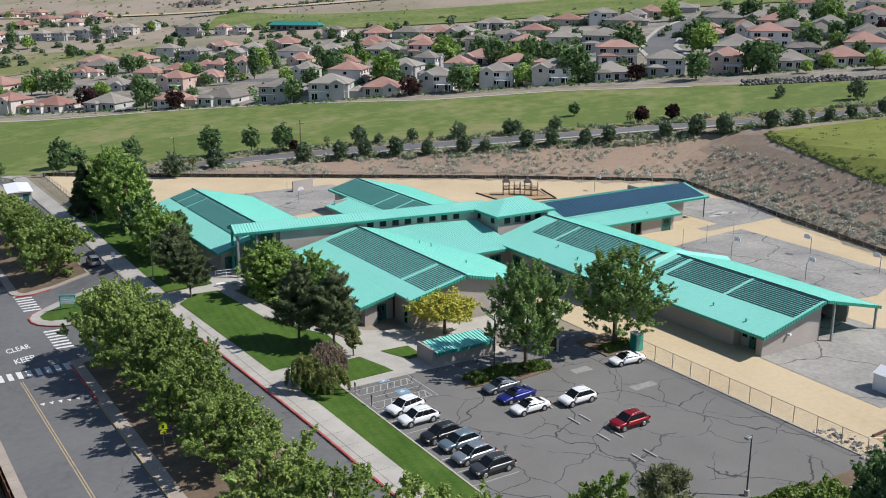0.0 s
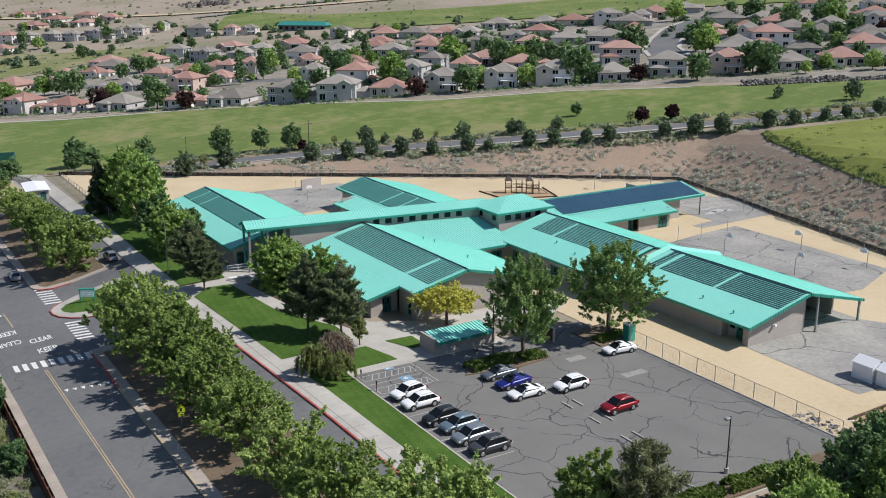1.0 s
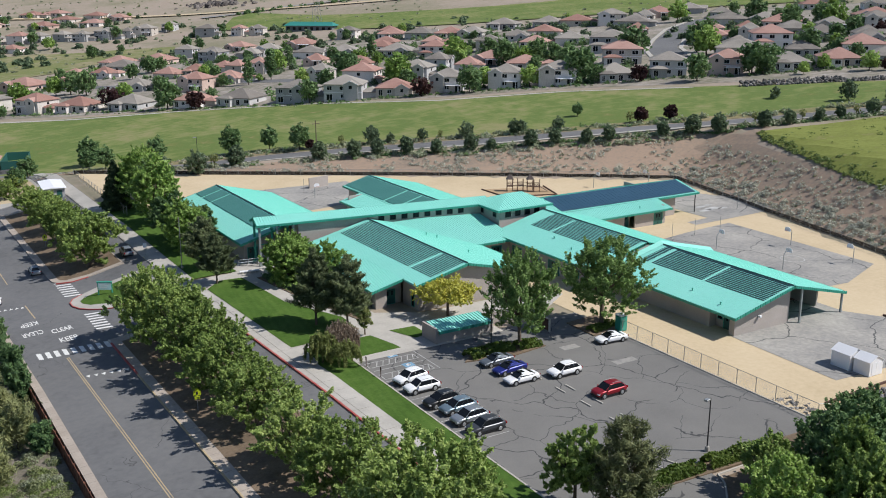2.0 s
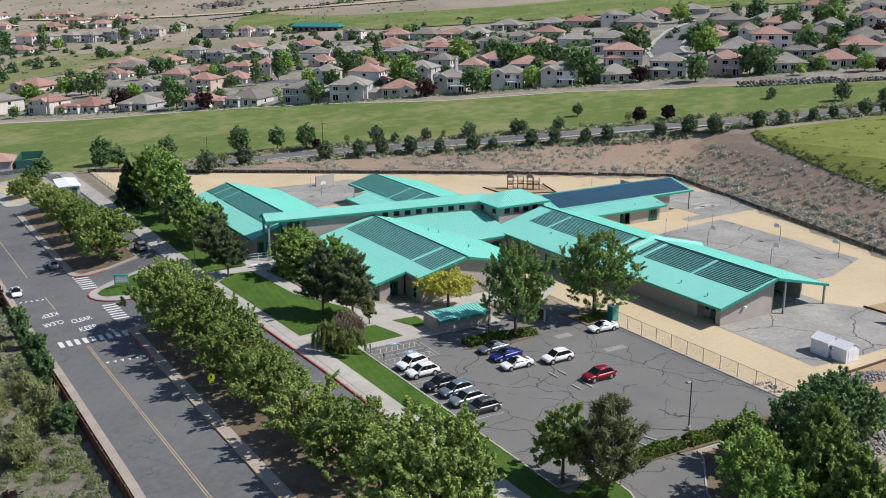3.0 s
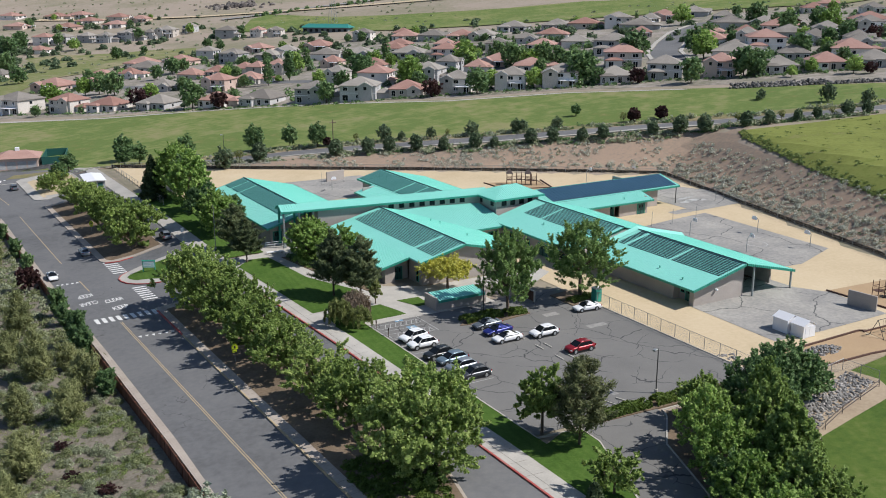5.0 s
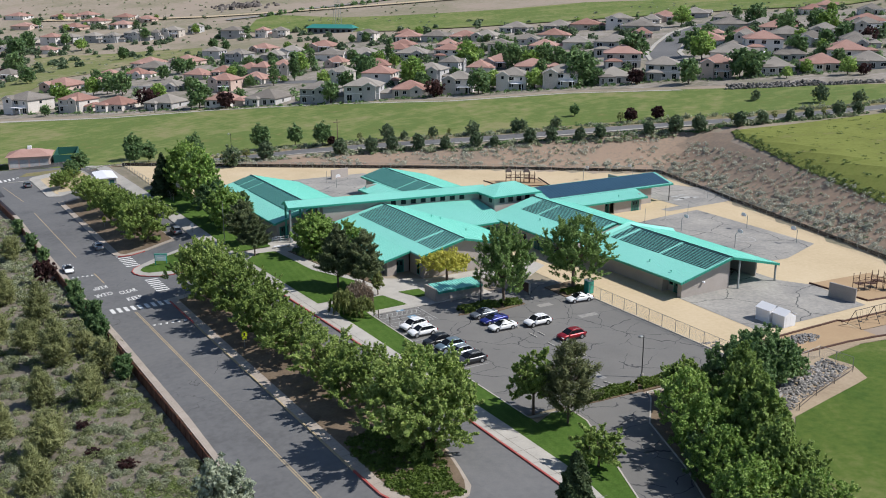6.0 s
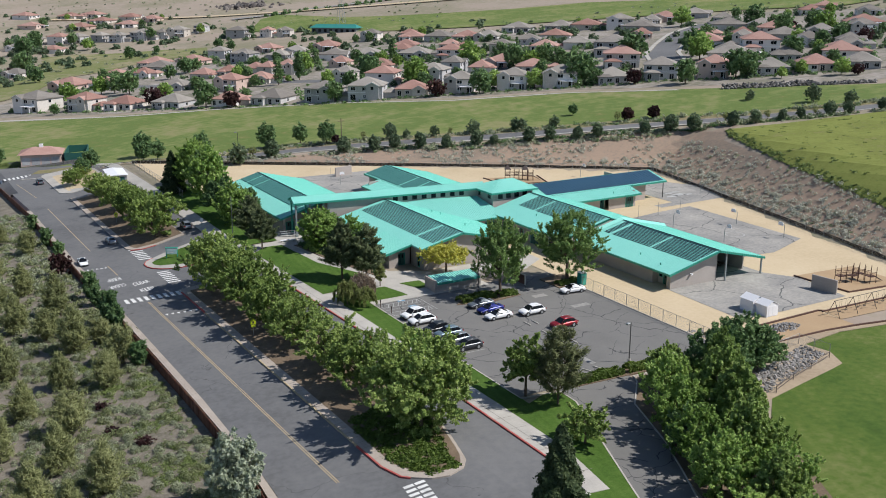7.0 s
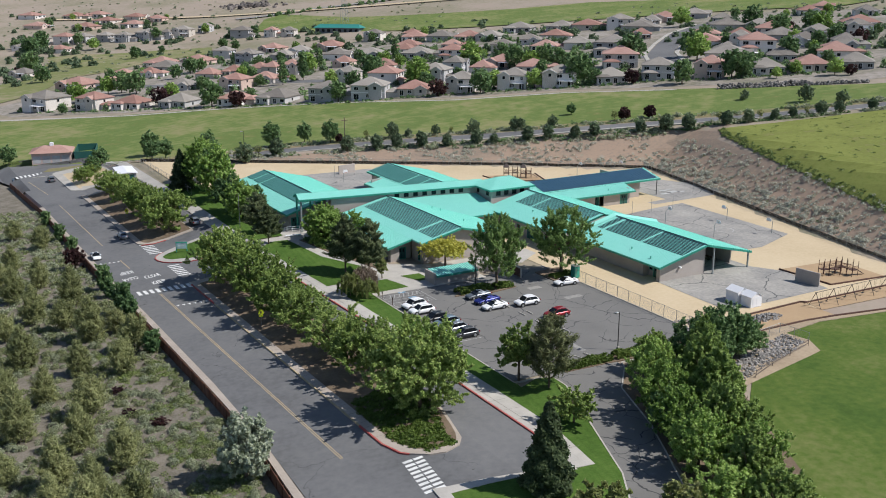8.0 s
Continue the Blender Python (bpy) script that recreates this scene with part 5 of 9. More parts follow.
def stand(x, y, turn=0.0, size=1.0, tall=1.0, sink=0.0):
    """A pose on the terrain."""
    return Matrix.Translation((x, y, height(x, y) - sink)) @ Matrix.Rotation(radians(turn), 4, "Z") @ Matrix.Diagonal((size, size, size * tall, 1))


def plant(meshes, name, label, category, group, spots):
    """The first spot gets the tree, the others copies. spots: (x, y, size, tall)."""
    first = None
    for i, (x, y, s, tl) in enumerate(spots):
        m = stand(x, y, (i * 137.5 + x * 11) % 360, s, tl)
        if first is None:
            first = tree_thing(meshes, name, label, category, group, m)
            first.scale = first.scale
        else:
            o = copy_thing(first, Matrix.Identity(4))
            o.matrix_basis = m


ASH = [broadleaf(11, 8.6, 4.6, 0.7, 31500, 0.165, M["leaf"], k=40), broadleaf(12, 8.2, 4.4, 0.6, 31000, 0.165, M["leaf"], k=38), broadleaf(13, 9.4, 5.4, 0.7, 54000, 0.17, M["leaf"], k=52)]
plant(ASH[0], "street_tree", "leafy green ash tree in the planting strip", "tree", "street trees", [(-63.8, 45.5, 1.12, 1.02), (-62.8, 27, 1.08, 0.95), (-62.6, 8.5, 0.95, 0.9), (-62.3, -12, 1.0, 0.95)])
plant(ASH[1], "street_tree", "leafy green ash tree in the planting strip", "tree", "street trees", [(-63.0, 36.5, 1.18, 0.98), (-62.8, 17.5, 1.05, 0.95), (-62.5, -2.5, 0.95, 0.9)])
plant(ASH[2], "street_tree", "large spreading ash tree at the loop exit", "tree", "street trees", [(-61.2, -25.4, 1.2, 0.98)])
FAR_ASH = broadleaf(14, 8.2, 4.4, 0.6, 15000, 0.245, M["leaf"], k=38)
plant(FAR_ASH, "street_tree", "leafy ash tree in the northern planting strip", "tree", "northern street trees", [(-63.2, 88, 1.18, 1.0), (-62.8, 99, 1.0, 1.0), (-63.2, 110, 0.95, 0.98), (-63.4, 121.5, 0.9, 0.98), (-63.4, 133, 0.88, 0.95), (-63.8, 144.5, 0.8, 0.95), (-66.0, 168, 0.7, 0.85), (-62.0, 176, 0.6, 0.8)])
OAK = broadleaf(21, 11.6, 5.0, 2.2, 32000, 0.165, M["leaf_oak"], k=44, narrow=0.3, lift=0.7, gap=0.4)
plant(OAK, "shade_tree", "tall leafy shade tree beside the car park", "tree", "car park trees", [(-26.2, 11.4, 1.0, 1.08), (-12.2, 12.2, 1.2, 0.88)])
LAWN_TREE = [broadleaf(31, 10.5, 4.4, 1.2, 17500, 0.26, M["leaf_fresh"], k=44, narrow=0.45), broadleaf(32, 9.0, 4.0, 1.2, 18000, 0.27, M["leaf_deep"], k=44, narrow=0.3)]
plant(LAWN_TREE[0], "shade_tree", "tall fresh green tree beside the walk", "tree", "trees along the walk", [(-46.6, 118, 1.05, 1.05), (-47.6, 101, 1.1, 1.1), (-49.0, 78.5, 0.9, 0.95), (-42.5, 128, 1.0, 1.0), (-40.8, 52.4, 0.95, 0.76), (-38.4, 56.0, 0.85, 0.75), (-35.6, 48.8, 0.8, 0.76)])
plant(LAWN_TREE[1], "shade_tree", "deep green tree beside the walk", "tree", "trees along the walk", [(-48.6, 88, 0.95, 0.95), (-45.6, 82, 0.9, 0.9), (-44.5, 112, 1.1, 1.1)])
PINE = [pine(41, 12.0, 3.3, 2.4, 24000, 0.105, M["needle"], tiers=20, rise=0.95, cone=0.62, open_=0.75, stretch=5.5), pine(42, 10.8, 3.4, 2.2, 24000, 0.105, M["needle"], tiers=18, rise=0.95, cone=0.55, open_=0.75, stretch=5.5)]
plant(PINE[0], "pine", "dark tall pine on the entrance lawn", "pine tree", "lawn pines", [(-45.0, 32.5, 1.02, 0.88), (-50.3, 57.8, 0.85, 0.8)])
plant(PINE[1], "pine", "dark broad pine on the entrance lawn", "pine tree", "lawn pines", [(-41.9, 29.2, 1.0, 0.93), (-49.6, 66.5, 0.95, 0.85)])
plant(spire(54, 10.5, 2.6, 9000, 0.24, M["conifer"]), "spire_conifer", "dark blue-green spruce beside the walk", "conifer", "", [(-50.6, 120, 1.0, 1.0)])
LOTPINE = pine(43, 10.2, 3.9, 1.6, 9500, 0.105, M["needle_olive"], tiers=14, rise=0.95, tip=0.12, open_=0.9, cone=0.5, stretch=5.5)
plant(LOTPINE, "pine", "open olive-green pine on the lawn corner", "pine tree", "", [(-43.4, -27.8, 1.0, 1.0)])
plant(broadleaf(22, 7.4, 3.0, 1.9, 8000, 0.25, M["leaf"], k=26, gap=0.6), "small_tree", "small round leafy tree beside the car park kerb", "tree", "", [(-45.3, -23.6, 1.0, 1.0)])
plant(broadleaf(23, 5.8, 3.0, 0.9, 8000, 0.24, M["leaf"], k=26, gap=0.5), "small_tree", "small dense tree on the lawn edge", "tree", "", [(-47.0, -37.8, 0.84, 0.9)])
plant(spire(51, 9.9, 2.35, 18000, 0.2, M["conifer"]), "spire_conifer", "dense dark cone-shaped conifer on the verge", "conifer", "", [(-59.4, -49.8, 1.0, 1.0)])
plant(broadleaf(24, 5.8, 4.6, 2.9, 15000, 0.2, M["leaf_yellow"], k=40, gap=0.5, lift=0.2), "golden_tree", "golden-yellow flat-topped tree by the gable wall", "tree", "", [(-27.8, 26.4, 0.88, 0.95)])
plant(weeping(52, 5.6, 2.7, 6000, 0.14, M["willow_leaf"], strands=70), "weeping_tree", "weeping tree with drooping olive strands on the lawn", "tree", "", [(-49.9, 19.6, 0.78, 0.95), (-48.1, 16.9, 0.7, 0.9)])
plant(weeping(53, 5.2, 2.4, 4500, 0.12, M["twig"]), "weeping_tree", "half-bare weeping tree with pale twigs", "tree", "", [(-47.0, 20.4, 0.9, 1.05)])
plant(broadleaf(25, 4.2, 1.1, 0.7, 900, 0.28, M["willow_leaf"], k=9, narrow=0.4), "sapling", "slender young tree beside the path", "sapling", "", [(-41.0, 25.8, 1.0, 1.0)])
CLUMP = [broadleaf(61, 8.6, 4.2, 0.6, 18000, 0.24, M["leaf_bright"], k=46, narrow=0.3, lift=0.9), broadleaf(62, 9.0, 4.6, 0.6, 18000, 0.24, M["leaf_fresh"], k=46, lift=0.8), broadleaf(63, 9.4, 3.6, 0.4, 20000, 0.24, M["leaf_bright"], k=44, narrow=0.6, lift=1.2), broadleaf(66, 8.6, 4.8, 0.5, 20000, 0.25, M["leaf_deep"], k=46, lift=0.6)]
plant(CLUMP[3], "grove_tree", "deep green spreading tree in the grove", "tree", "grove trees", [(-17.5, -32.2, 0.95, 0.95), (-23.0, -33.8, 0.9, 1.0), (-12.8, -31.0, 0.72, 0.85), (-38.6, -46.0, 0.66, 0.9)])
plant(CLUMP[1], "grove_tree", "leafy green tree in the grove by the exit drive", "tree", "grove trees", [(-33.0, -36.2, 0.74, 1.05), (-36.6, -41.8, 0.74, 1.05), (-39.4, -47.6, 0.72, 1.0), (-42.6, -54.0, 0.75, 1.0), (-46.2, -62.0, 0.7, 0.8), (-38.5, -58.0, 0.75, 0.9)])
plant(CLUMP[2], "grove_tree", "upright fresh green tree in the grove", "tree", "grove trees", [(-26.4, -37.8, 0.95, 1.05), (-30.2, -41.4, 0.95, 1.1), (-33.2, -46.4, 0.98, 1.05), (-30.6, -45.2, 0.85, 1.0), (-36.8, -51.6, 0.9, 1.0), (-25.6, -41.0, 0.66, 0.85), (-41.2, -60.0, 0.85, 0.9)])
plant(CLUMP[0], "grove_tree", "fresh green leafy tree in the grove", "tree", "grove trees", [(-28.2, -30.4, 0.7, 0.95), (-34.6, -51.6, 0.8, 0.95), (-43.6, -66.0, 0.85, 0.85), (-32.2, -49.6, 0.62, 0.8)])
plant(broadleaf(64, 3.6, 2.6, 0.2, 3000, 0.34, M["willow_leaf"], k=12), "shrub", "pale sprawling shrub beside the drive", "shrub", "", [(-50.0, -60, 1.0, 1.0), (-58.5, -57.5, 1.1, 0.9)])
plant(broadleaf(65, 6.2, 2.7, 0.2, 15000, 0.19, M["silver"], k=40, gap=0.3, fluff=0.06), "silver_tree", "silvery bush-like tree by the fence", "tree", "", [(-83.6, -26.4, 1.1, 1.22)])

# round clipped trees along the back road
RT = broadleaf(71, 5.2, 2.2, 0.1, 2400, 0.34, M["leaf_dull"], k=30, gap=0.1, twig=0.6, fluff=0.1)
RT2 = broadleaf(72, 4.8, 2.2, 0.2, 2200, 0.36, M["leaf_purple"], k=30, gap=0.1, twig=0.6, fluff=0.1)
RT3 = broadleaf(73, 8.2, 3.3, 1.0, 3200, 0.42, M["leaf_deep"], k=24, narrow=0.3, fluff=0.1)
ROUND = [(-11.9, 156.6, 1.1), (6.7, 146.2, 0.97), (14.3, 141.3, 0.9), (19.6, 138.6, 0.84), (26.0, 134.5, 0.9), (32.5, 130.3, 0.72), (39.7, 125.2, 0.84), (44.4, 122.7, 0.6), (52.2, 116.8, 0.84), (57.4, 113.6, 0.78), (63.4, 108.5, 0.72), (68.6, 106.2, 0.78), (79.4, 98.2, 0.72), (84.5, 93.1, 0.96), (89.8, 89.6, 0.97), (94.8, 79.5, 0.83), (100.9, 77.0, 0.72), (108.2, 74.1, 0.61), (113.7, 72.8, 0.62), (121.4, 69.3, 0.81), (125.7, 66.6, 0.69), (134, 62, 0.7), (142, 58, 0.7), (150, 54, 0.7)]
SPIKY = [(20.6, 146.1, 0.93), (27.6, 147.1, 0.5), (32.6, 139.2, 0.62), (42.6, 132.6, 0.8), (53.9, 126.8, 0.74), (56.2, 126.3, 0.68), (63.7, 120.4, 0.68), (130.4, 106.9, 0.6), (128.2, 106.0, 0.35), (135.7, 86.9, 1.0), (137.4, 75.1, 0.79), (-24.3, 149.7, 1.1), (-31, 155, 0.9), (-37, 158, 0.9)]
YOUNG = [(-17.4, 157.2, 0.82), (13.7, 150.9, 0.64), (107.1, 79.3, 0.64), (97.7, 85.7, 0.7), (117.5, 71.1, 0.58), (73.0, 101.7, 0.75), (39.0, 139.7, 0.52)]
RT4 = broadleaf(74, 5.4, 2.3, 0.1, 2200, 0.3, M["leaf_dull"], k=22, gap=0.5, lift=0.8, fluff=0.09)
RT5 = broadleaf(75, 5.0, 1.5, 1.2, 500, 0.26, M["willow_leaf"], k=12, gap=0.5, lift=0.8, fluff=0.09)
plant(RT, "roadside_tree", "round dark green tree along the back road", "tree", "roadside trees", [(*beside_road(x, y, -1), k, 1.0) for x, y, k in ROUND])
plant(RT2, "roadside_tree", "dark purple-leaved tree along the back road", "tree", "roadside trees", [(*beside_road(x, y), k, 0.95) for x, y, k in ((84.6, 111.9, 0.9), (91.1, 107.7, 0.9), (8.7, 158.4, 0.62))])
plant(RT4, "roadside_shrub", "dark ragged shrub tree along the back road", "shrub", "roadside trees", [(*beside_road(x, y), k, 1.0) for x, y, k in SPIKY])
plant(RT5, "roadside_tree", "thin young tree with sparse leaves on the road verge", "tree", "roadside trees", [(*beside_road(x, y, 1 if y > 100 else -1), k, 1.0) for x, y, k in YOUNG])
plant(RT3, "meadow_tree", "taller green tree at the meadow's edge", "tree", "meadow trees", [(-7.2, 173.5, 0.95, 1.0), (2.7, 170.3, 0.76, 1.05), (8.1, 162.1, 0.88, 1.0), (-39.9, 197, 0.96, 1.0), (-38.0, 186, 0.8, 0.95), (-25.0, 183, 0.85, 1.0), (-44, 178, 0.8, 0.9), (-62, 176, 0.75, 0.85), (-58, 184, 0.8, 0.85), (-79.5, 226, 0.85, 0.95), (81.9, 135.3, 0.5, 0.9)])


# scrub slope beside the street
SP = [pine(81, 6.4, 2.3, 0.1, 6000, 0.08, M["needle_light"], tiers=14, rise=1.1, cone=0.75, open_=1.9, stretch=7.0), pine(82, 4.9, 2.2, 0.1, 5000, 0.08, M["needle_light"], tiers=11, rise=1.2, cone=0.55, open_=2.0, stretch=7.0)]
PINES_A = [(-94.7, 89.9), (-91.7, 71.8), (-95.6, 50.6), (-89.2, 34.1), (-99.3, 12.4), (-97.9, -5.6), (-100.2, 28.7), (-104, 2), (-93.5, 20), (-102, -14), (-97, 66), (-88.5, 55), (-99, -20), (-94.5, -14), (-101, -27), (-105, 10), (-103.5, -21.5), (-98.5, -29.5)]
PINES_B = [(-84.8, 34.5), (-84.5, 24.3), (-92, 43), (-101, 44), (-106, 60), (-95, 4), (-86.8, 104), (-91, 118), (-104, 20), (-98.5, 78), (-88, 16), (-97, -35), (-107, -10), (-107, 30), (-104, -31), (-95.5, -25)]
plant(SP[0], "young_pine", "young olive-green pine on the scrub slope", "pine tree", "scrub pines", [(x, y, 0.85 + 0.4 * ((i * 5) % 4) / 4, 1.05) for i, (x, y) in enumerate(PINES_A)])
plant(SP[1], "young_pine", "bushy young pine on the scrub slope", "pine tree", "scrub pines", [(x, y, 0.8 + 0.4 * ((i * 3) % 4) / 4, 1.05) for i, (x, y) in enumerate(PINES_B)])
JUN = pine(83, 4.6, 1.7, 0.1, 4200, 0.18, M["leaf_deep"], tip=0.5, tiers=8, rise=1.6)
plant(JUN, "juniper", "dark spiky juniper against the fence", "juniper", "fence junipers", [(-81.8, 60.5, 1.0, 1.0), (-82.0, 43.5, 1.1, 1.05), (-81.9, 38.5, 0.95, 1.0), (-82.0, 93.4, 0.9, 0.9), (-82.4, 21.5, 0.9, 0.8), (-82.2, 108, 0.9, 0.9), (-82.3, 128, 0.9, 0.8), (-81.8, 55.5, 0.8, 0.9)])
plant(broadleaf(84, 3.6, 1.9, 0.2, 1800, 0.3, M["leaf_purple"], k=10), "plum_bush", "dark purple plum bush on the slope", "bush", "plum bushes", [(-83.6, 80.5, 1.15, 1.1), (-88.0, -5.4, 0.55, 0.55), (-90.6, 0.6, 0.5, 0.45), (-90.2, 9, 0.5, 0.5)])


def scatter(name, label, spots, rng, card, mat, per, flat=0.75, loose=0.2):
    """Many small bushes as one mesh. spots: (x, y, radius)."""
    cs = np.array([(x, y, height(x, y)) for x, y, _ in spots])
    rs = np.array([r for *_, r in spots])
    tall = flat * rng.uniform(0.75, 1.3, len(spots))
    idx = np.repeat(np.arange(len(spots)), np.maximum(6, (per * rs ** 1.2).astype(int)))
    u = unit(rng, len(idx))
    u[:, 2] = np.abs(u[:, 2])
    k = rs[idx] * np.clip(rng.normal(0.98 - loose, loose, len(idx)), 0.15, 1.35)
    pos = cs[idx] + u * k[:, None] * np.column_stack([np.ones(len(idx)), np.ones(len(idx)), tall[idx]]) + np.array([0, 0, 0.03])
    size = card * np.sqrt(rs[idx]) * rng.uniform(0.6, 1.3, len(idx))
    me = cards(name, pos, u + np.array([0, 0, 0.3]), size, rng, mat, 1.6)
    return tagged(new(name, me), label, "bushes", kind="stuff")


rng = np.random.default_rng(5)


def spots_in(n, xa, xb, ya, yb, ra, rb, ok):
    out = []
    while len(out) < n:
        x, y = rng.uniform(xa, xb), rng.uniform(ya, yb)
        if ok(x, y):
            out.append((x, y, rng.uniform(ra, rb)))
    return out


def west(x, y):
    return x < fence_x(y) - 0.9 and noise.noise((x * 0.16, y * 0.16, 0.0)) > -0.42


def lush(x, y):
    return x < fence_x(y) - 0.9 and noise.noise((x * 0.07 + 9, y * 0.07, 0.0)) > -0.08


def near_slope(x, y):
    return west(x, y) and y < 45


def far_slope(x, y):
    return west(x, y) and y >= 45


scatter("sagebrush", "grey-green domes of sagebrush on the sandy slope", spots_in(820, -112, -81, -45, 45, 0.3, 0.85, near_slope), rng, 0.125, M["sage"], 440, 0.95, 0.1)
scatter("sagebrush", "grey-green sagebrush over the sandy slope", spots_in(1000, -112, -81, 45, 150, 0.3, 0.85, far_slope), rng, 0.24, M["sage"], 110, 0.85)
scatter("scrub_bushes", "green domes of scrub on the sandy slope", spots_in(620, -112, -81, -45, 45, 0.3, 0.95, near_slope), rng, 0.125, M["scrub_leaf"], 410, 1.0, 0.1)
scatter("scrub_bushes", "yellow-green scrub over the sandy slope", spots_in(650, -112, -81, 45, 150, 0.35, 1.0, far_slope), rng, 0.24, M["scrub_leaf"], 100, 0.85)
scatter("weeds", "fresh green weeds in patches over the slope", spots_in(380, -110, -81, -45, 150, 0.3, 0.8, lush), rng, 0.12, M["weed"], 160, 0.6)
scatter("weeds", "lush fresh weeds on the slope below the fence", spots_in(330, -94, -81, -45, 30, 0.35, 0.9, lambda x, y: -9 < x - fence_x(y) < -1.0 and noise.noise((x * 0.11, y * 0.11, 4.0)) > -0.05), rng, 0.12, M["weed"], 190, 0.55)
scatter("dry_grass", "straw-coloured tufts over the sandy slope", spots_in(1100, -110, -81, -45, 150, 0.15, 0.4, west), rng, 0.11, M["straw"], 90, 0.7)
scatter("green_tufts", "small green grass tufts between the bushes", spots_in(1500, -112, -81, -45, 60, 0.15, 0.38, west), rng, 0.12, M["scrub_leaf"], 80, 0.6)


def bank(x, y):
    p = Vector((x, y)) - CORNER
    e, n = p.dot(E_OUT), p.dot(N_OUT)
    if n > e and noise.noise((x * 0.13, y * 0.13, 6.0)) < -0.14:
        return False
    return 1.2 < max(e, n) and e < 15 and n < 30 and off_road(x, y) > 5.8
scatter("sagebrush", "grey sagebrush dotted over the clay bank", spots_in(1750, -60, 98, -30, 180, 0.28, 0.78, bank), rng, 0.22, M["sage_grey"], 75, 0.95, 0.1)
def foot(x, y):
    p = Vector((x, y)) - CORNER
    e, n = p.dot(E_OUT), p.dot(N_OUT)
    return bank(x, y) and max(e, n) < 7 and e > n - 4


scatter("sagebrush", "dense grey sagebrush along the foot of the bank", spots_in(300, 30, 80, -30, 90, 0.35, 0.9, foot), rng, 0.24, M["sage_grey"], 80, 0.9, 0.1)


def kerbside(x, y):
    return 4.3 < off_road(x, y) < 9.5 and y < 175 and noise.noise((x * 0.12, y * 0.12, 2.0)) > -0.2


scatter("verge_shrubs", "grey-green shrubs along both verges of the back road", spots_in(760, -40, 150, 50, 178, 0.4, 1.2, kerbside), rng, 0.4, M["sage"], 30, 0.9)
scatter("verge_shrubs", "dark low shrubs along both verges of the back road", spots_in(200, -40, 150, 50, 178, 0.35, 0.9, kerbside), rng, 0.4, M["leaf_deep"], 36, 0.9)
scatter("brush", "dark green brush dotted over the clay bank", spots_in(110, -60, 98, -30, 180, 0.3, 0.6, bank), rng, 0.45, M["sage"], 30)


NEAR_VERGE = [(16, 140.5), (33.6, 127.6), (46.4, 119.2), (59, 110.6), (71.6, 102.4), (83.6, 93.6), (92.5, 82.3), (105, 75), (118.5, 68), (127.7, 63.5)]
row = []
for (xa, ya), (xb, yb) in zip(NEAR_VERGE, NEAR_VERGE[1:]):
    m = int(math.hypot(xb - xa, yb - ya) / 0.75)
    row += [(xa + (xb - xa) * k / m + rng.normal() * 0.15, ya + (yb - ya) * k / m + rng.normal() * 0.15, rng.uniform(0.45, 0.8)) for k in range(m) if rng.random() < 0.86]
scatter("verge_hedge", "low dark hedge along the near verge of the back road", row, rng, 0.4, M["leaf_deep"], 40, 0.95)


def hedge(pts, half, tall, label):
    """A clipped hedge along a line: a leafy bar with an uneven top."""
    ps, ns = [], []
    for a, b in zip(pts, pts[1:]):
        a, b = np.array(a), np.array(b)
        ln = np.linalg.norm(b - a)
        n = int(ln * 260)
        d = (b - a) / ln
        o = np.array([-d[1], d[0]])
        t = rng.random(n) * ln
        lump = tall * (0.88 + 0.14 * np.sin(t * 1.7) + 0.06 * rng.normal(size=n))
        ang = rng.uniform(-0.15, math.pi + 0.15, n)
        cx, cz = np.cos(ang), np.clip(np.sin(ang), -0.1, 1)
        sx = np.sign(cx) * np.abs(cx) ** 0.5 * half * rng.uniform(0.8, 1.05, n)
        sz = np.abs(cz) ** 0.5 * lump * rng.uniform(0.8, 1.03, n)
        xy = a + d * t[:, None] + o * sx[:, None]
        ps.append(np.column_stack([xy, sz + 0.12]))
        ns.append(np.column_stack([o[0] * cx, o[1] * cx, cz]))
    p, nn = np.concatenate(ps), np.concatenate(ns)
    p[:, 2] += np.array([height(x, y) for x, y in p[:, :2]])
    h = thing("hedge", label, "hedge")
    part("leaves", cards("leaves", p, nn, 0.24 * rng.uniform(0.7, 1.3, len(p)), rng, M["hedge"]), None, h)
    return h


hedge([(-38, -23.8), (-30.6, -23.9), (-30.4, -23.9)], 0.85, 1.0, "clipped green hedge at the end of the car park")
hedge([(-29.6, -24.0), (-22.0, -24.2)], 0.85, 1.0, "clipped green hedge at the end of the car park")
hedge([(-34, 11.5), (-30.0, 12.0), (-27.4, 11.4)], 1.1, 0.9, "low green shrubs in the planting island")
hedge([(-26.8, 11.2), (-23.6, 11.0)], 1.0, 0.9, "low green shrubs in the planting island")
hedge([(-15.0, 11.0), (-10.5, 12.0)], 0.9, 0.6, "low green shrubs under the shade tree")


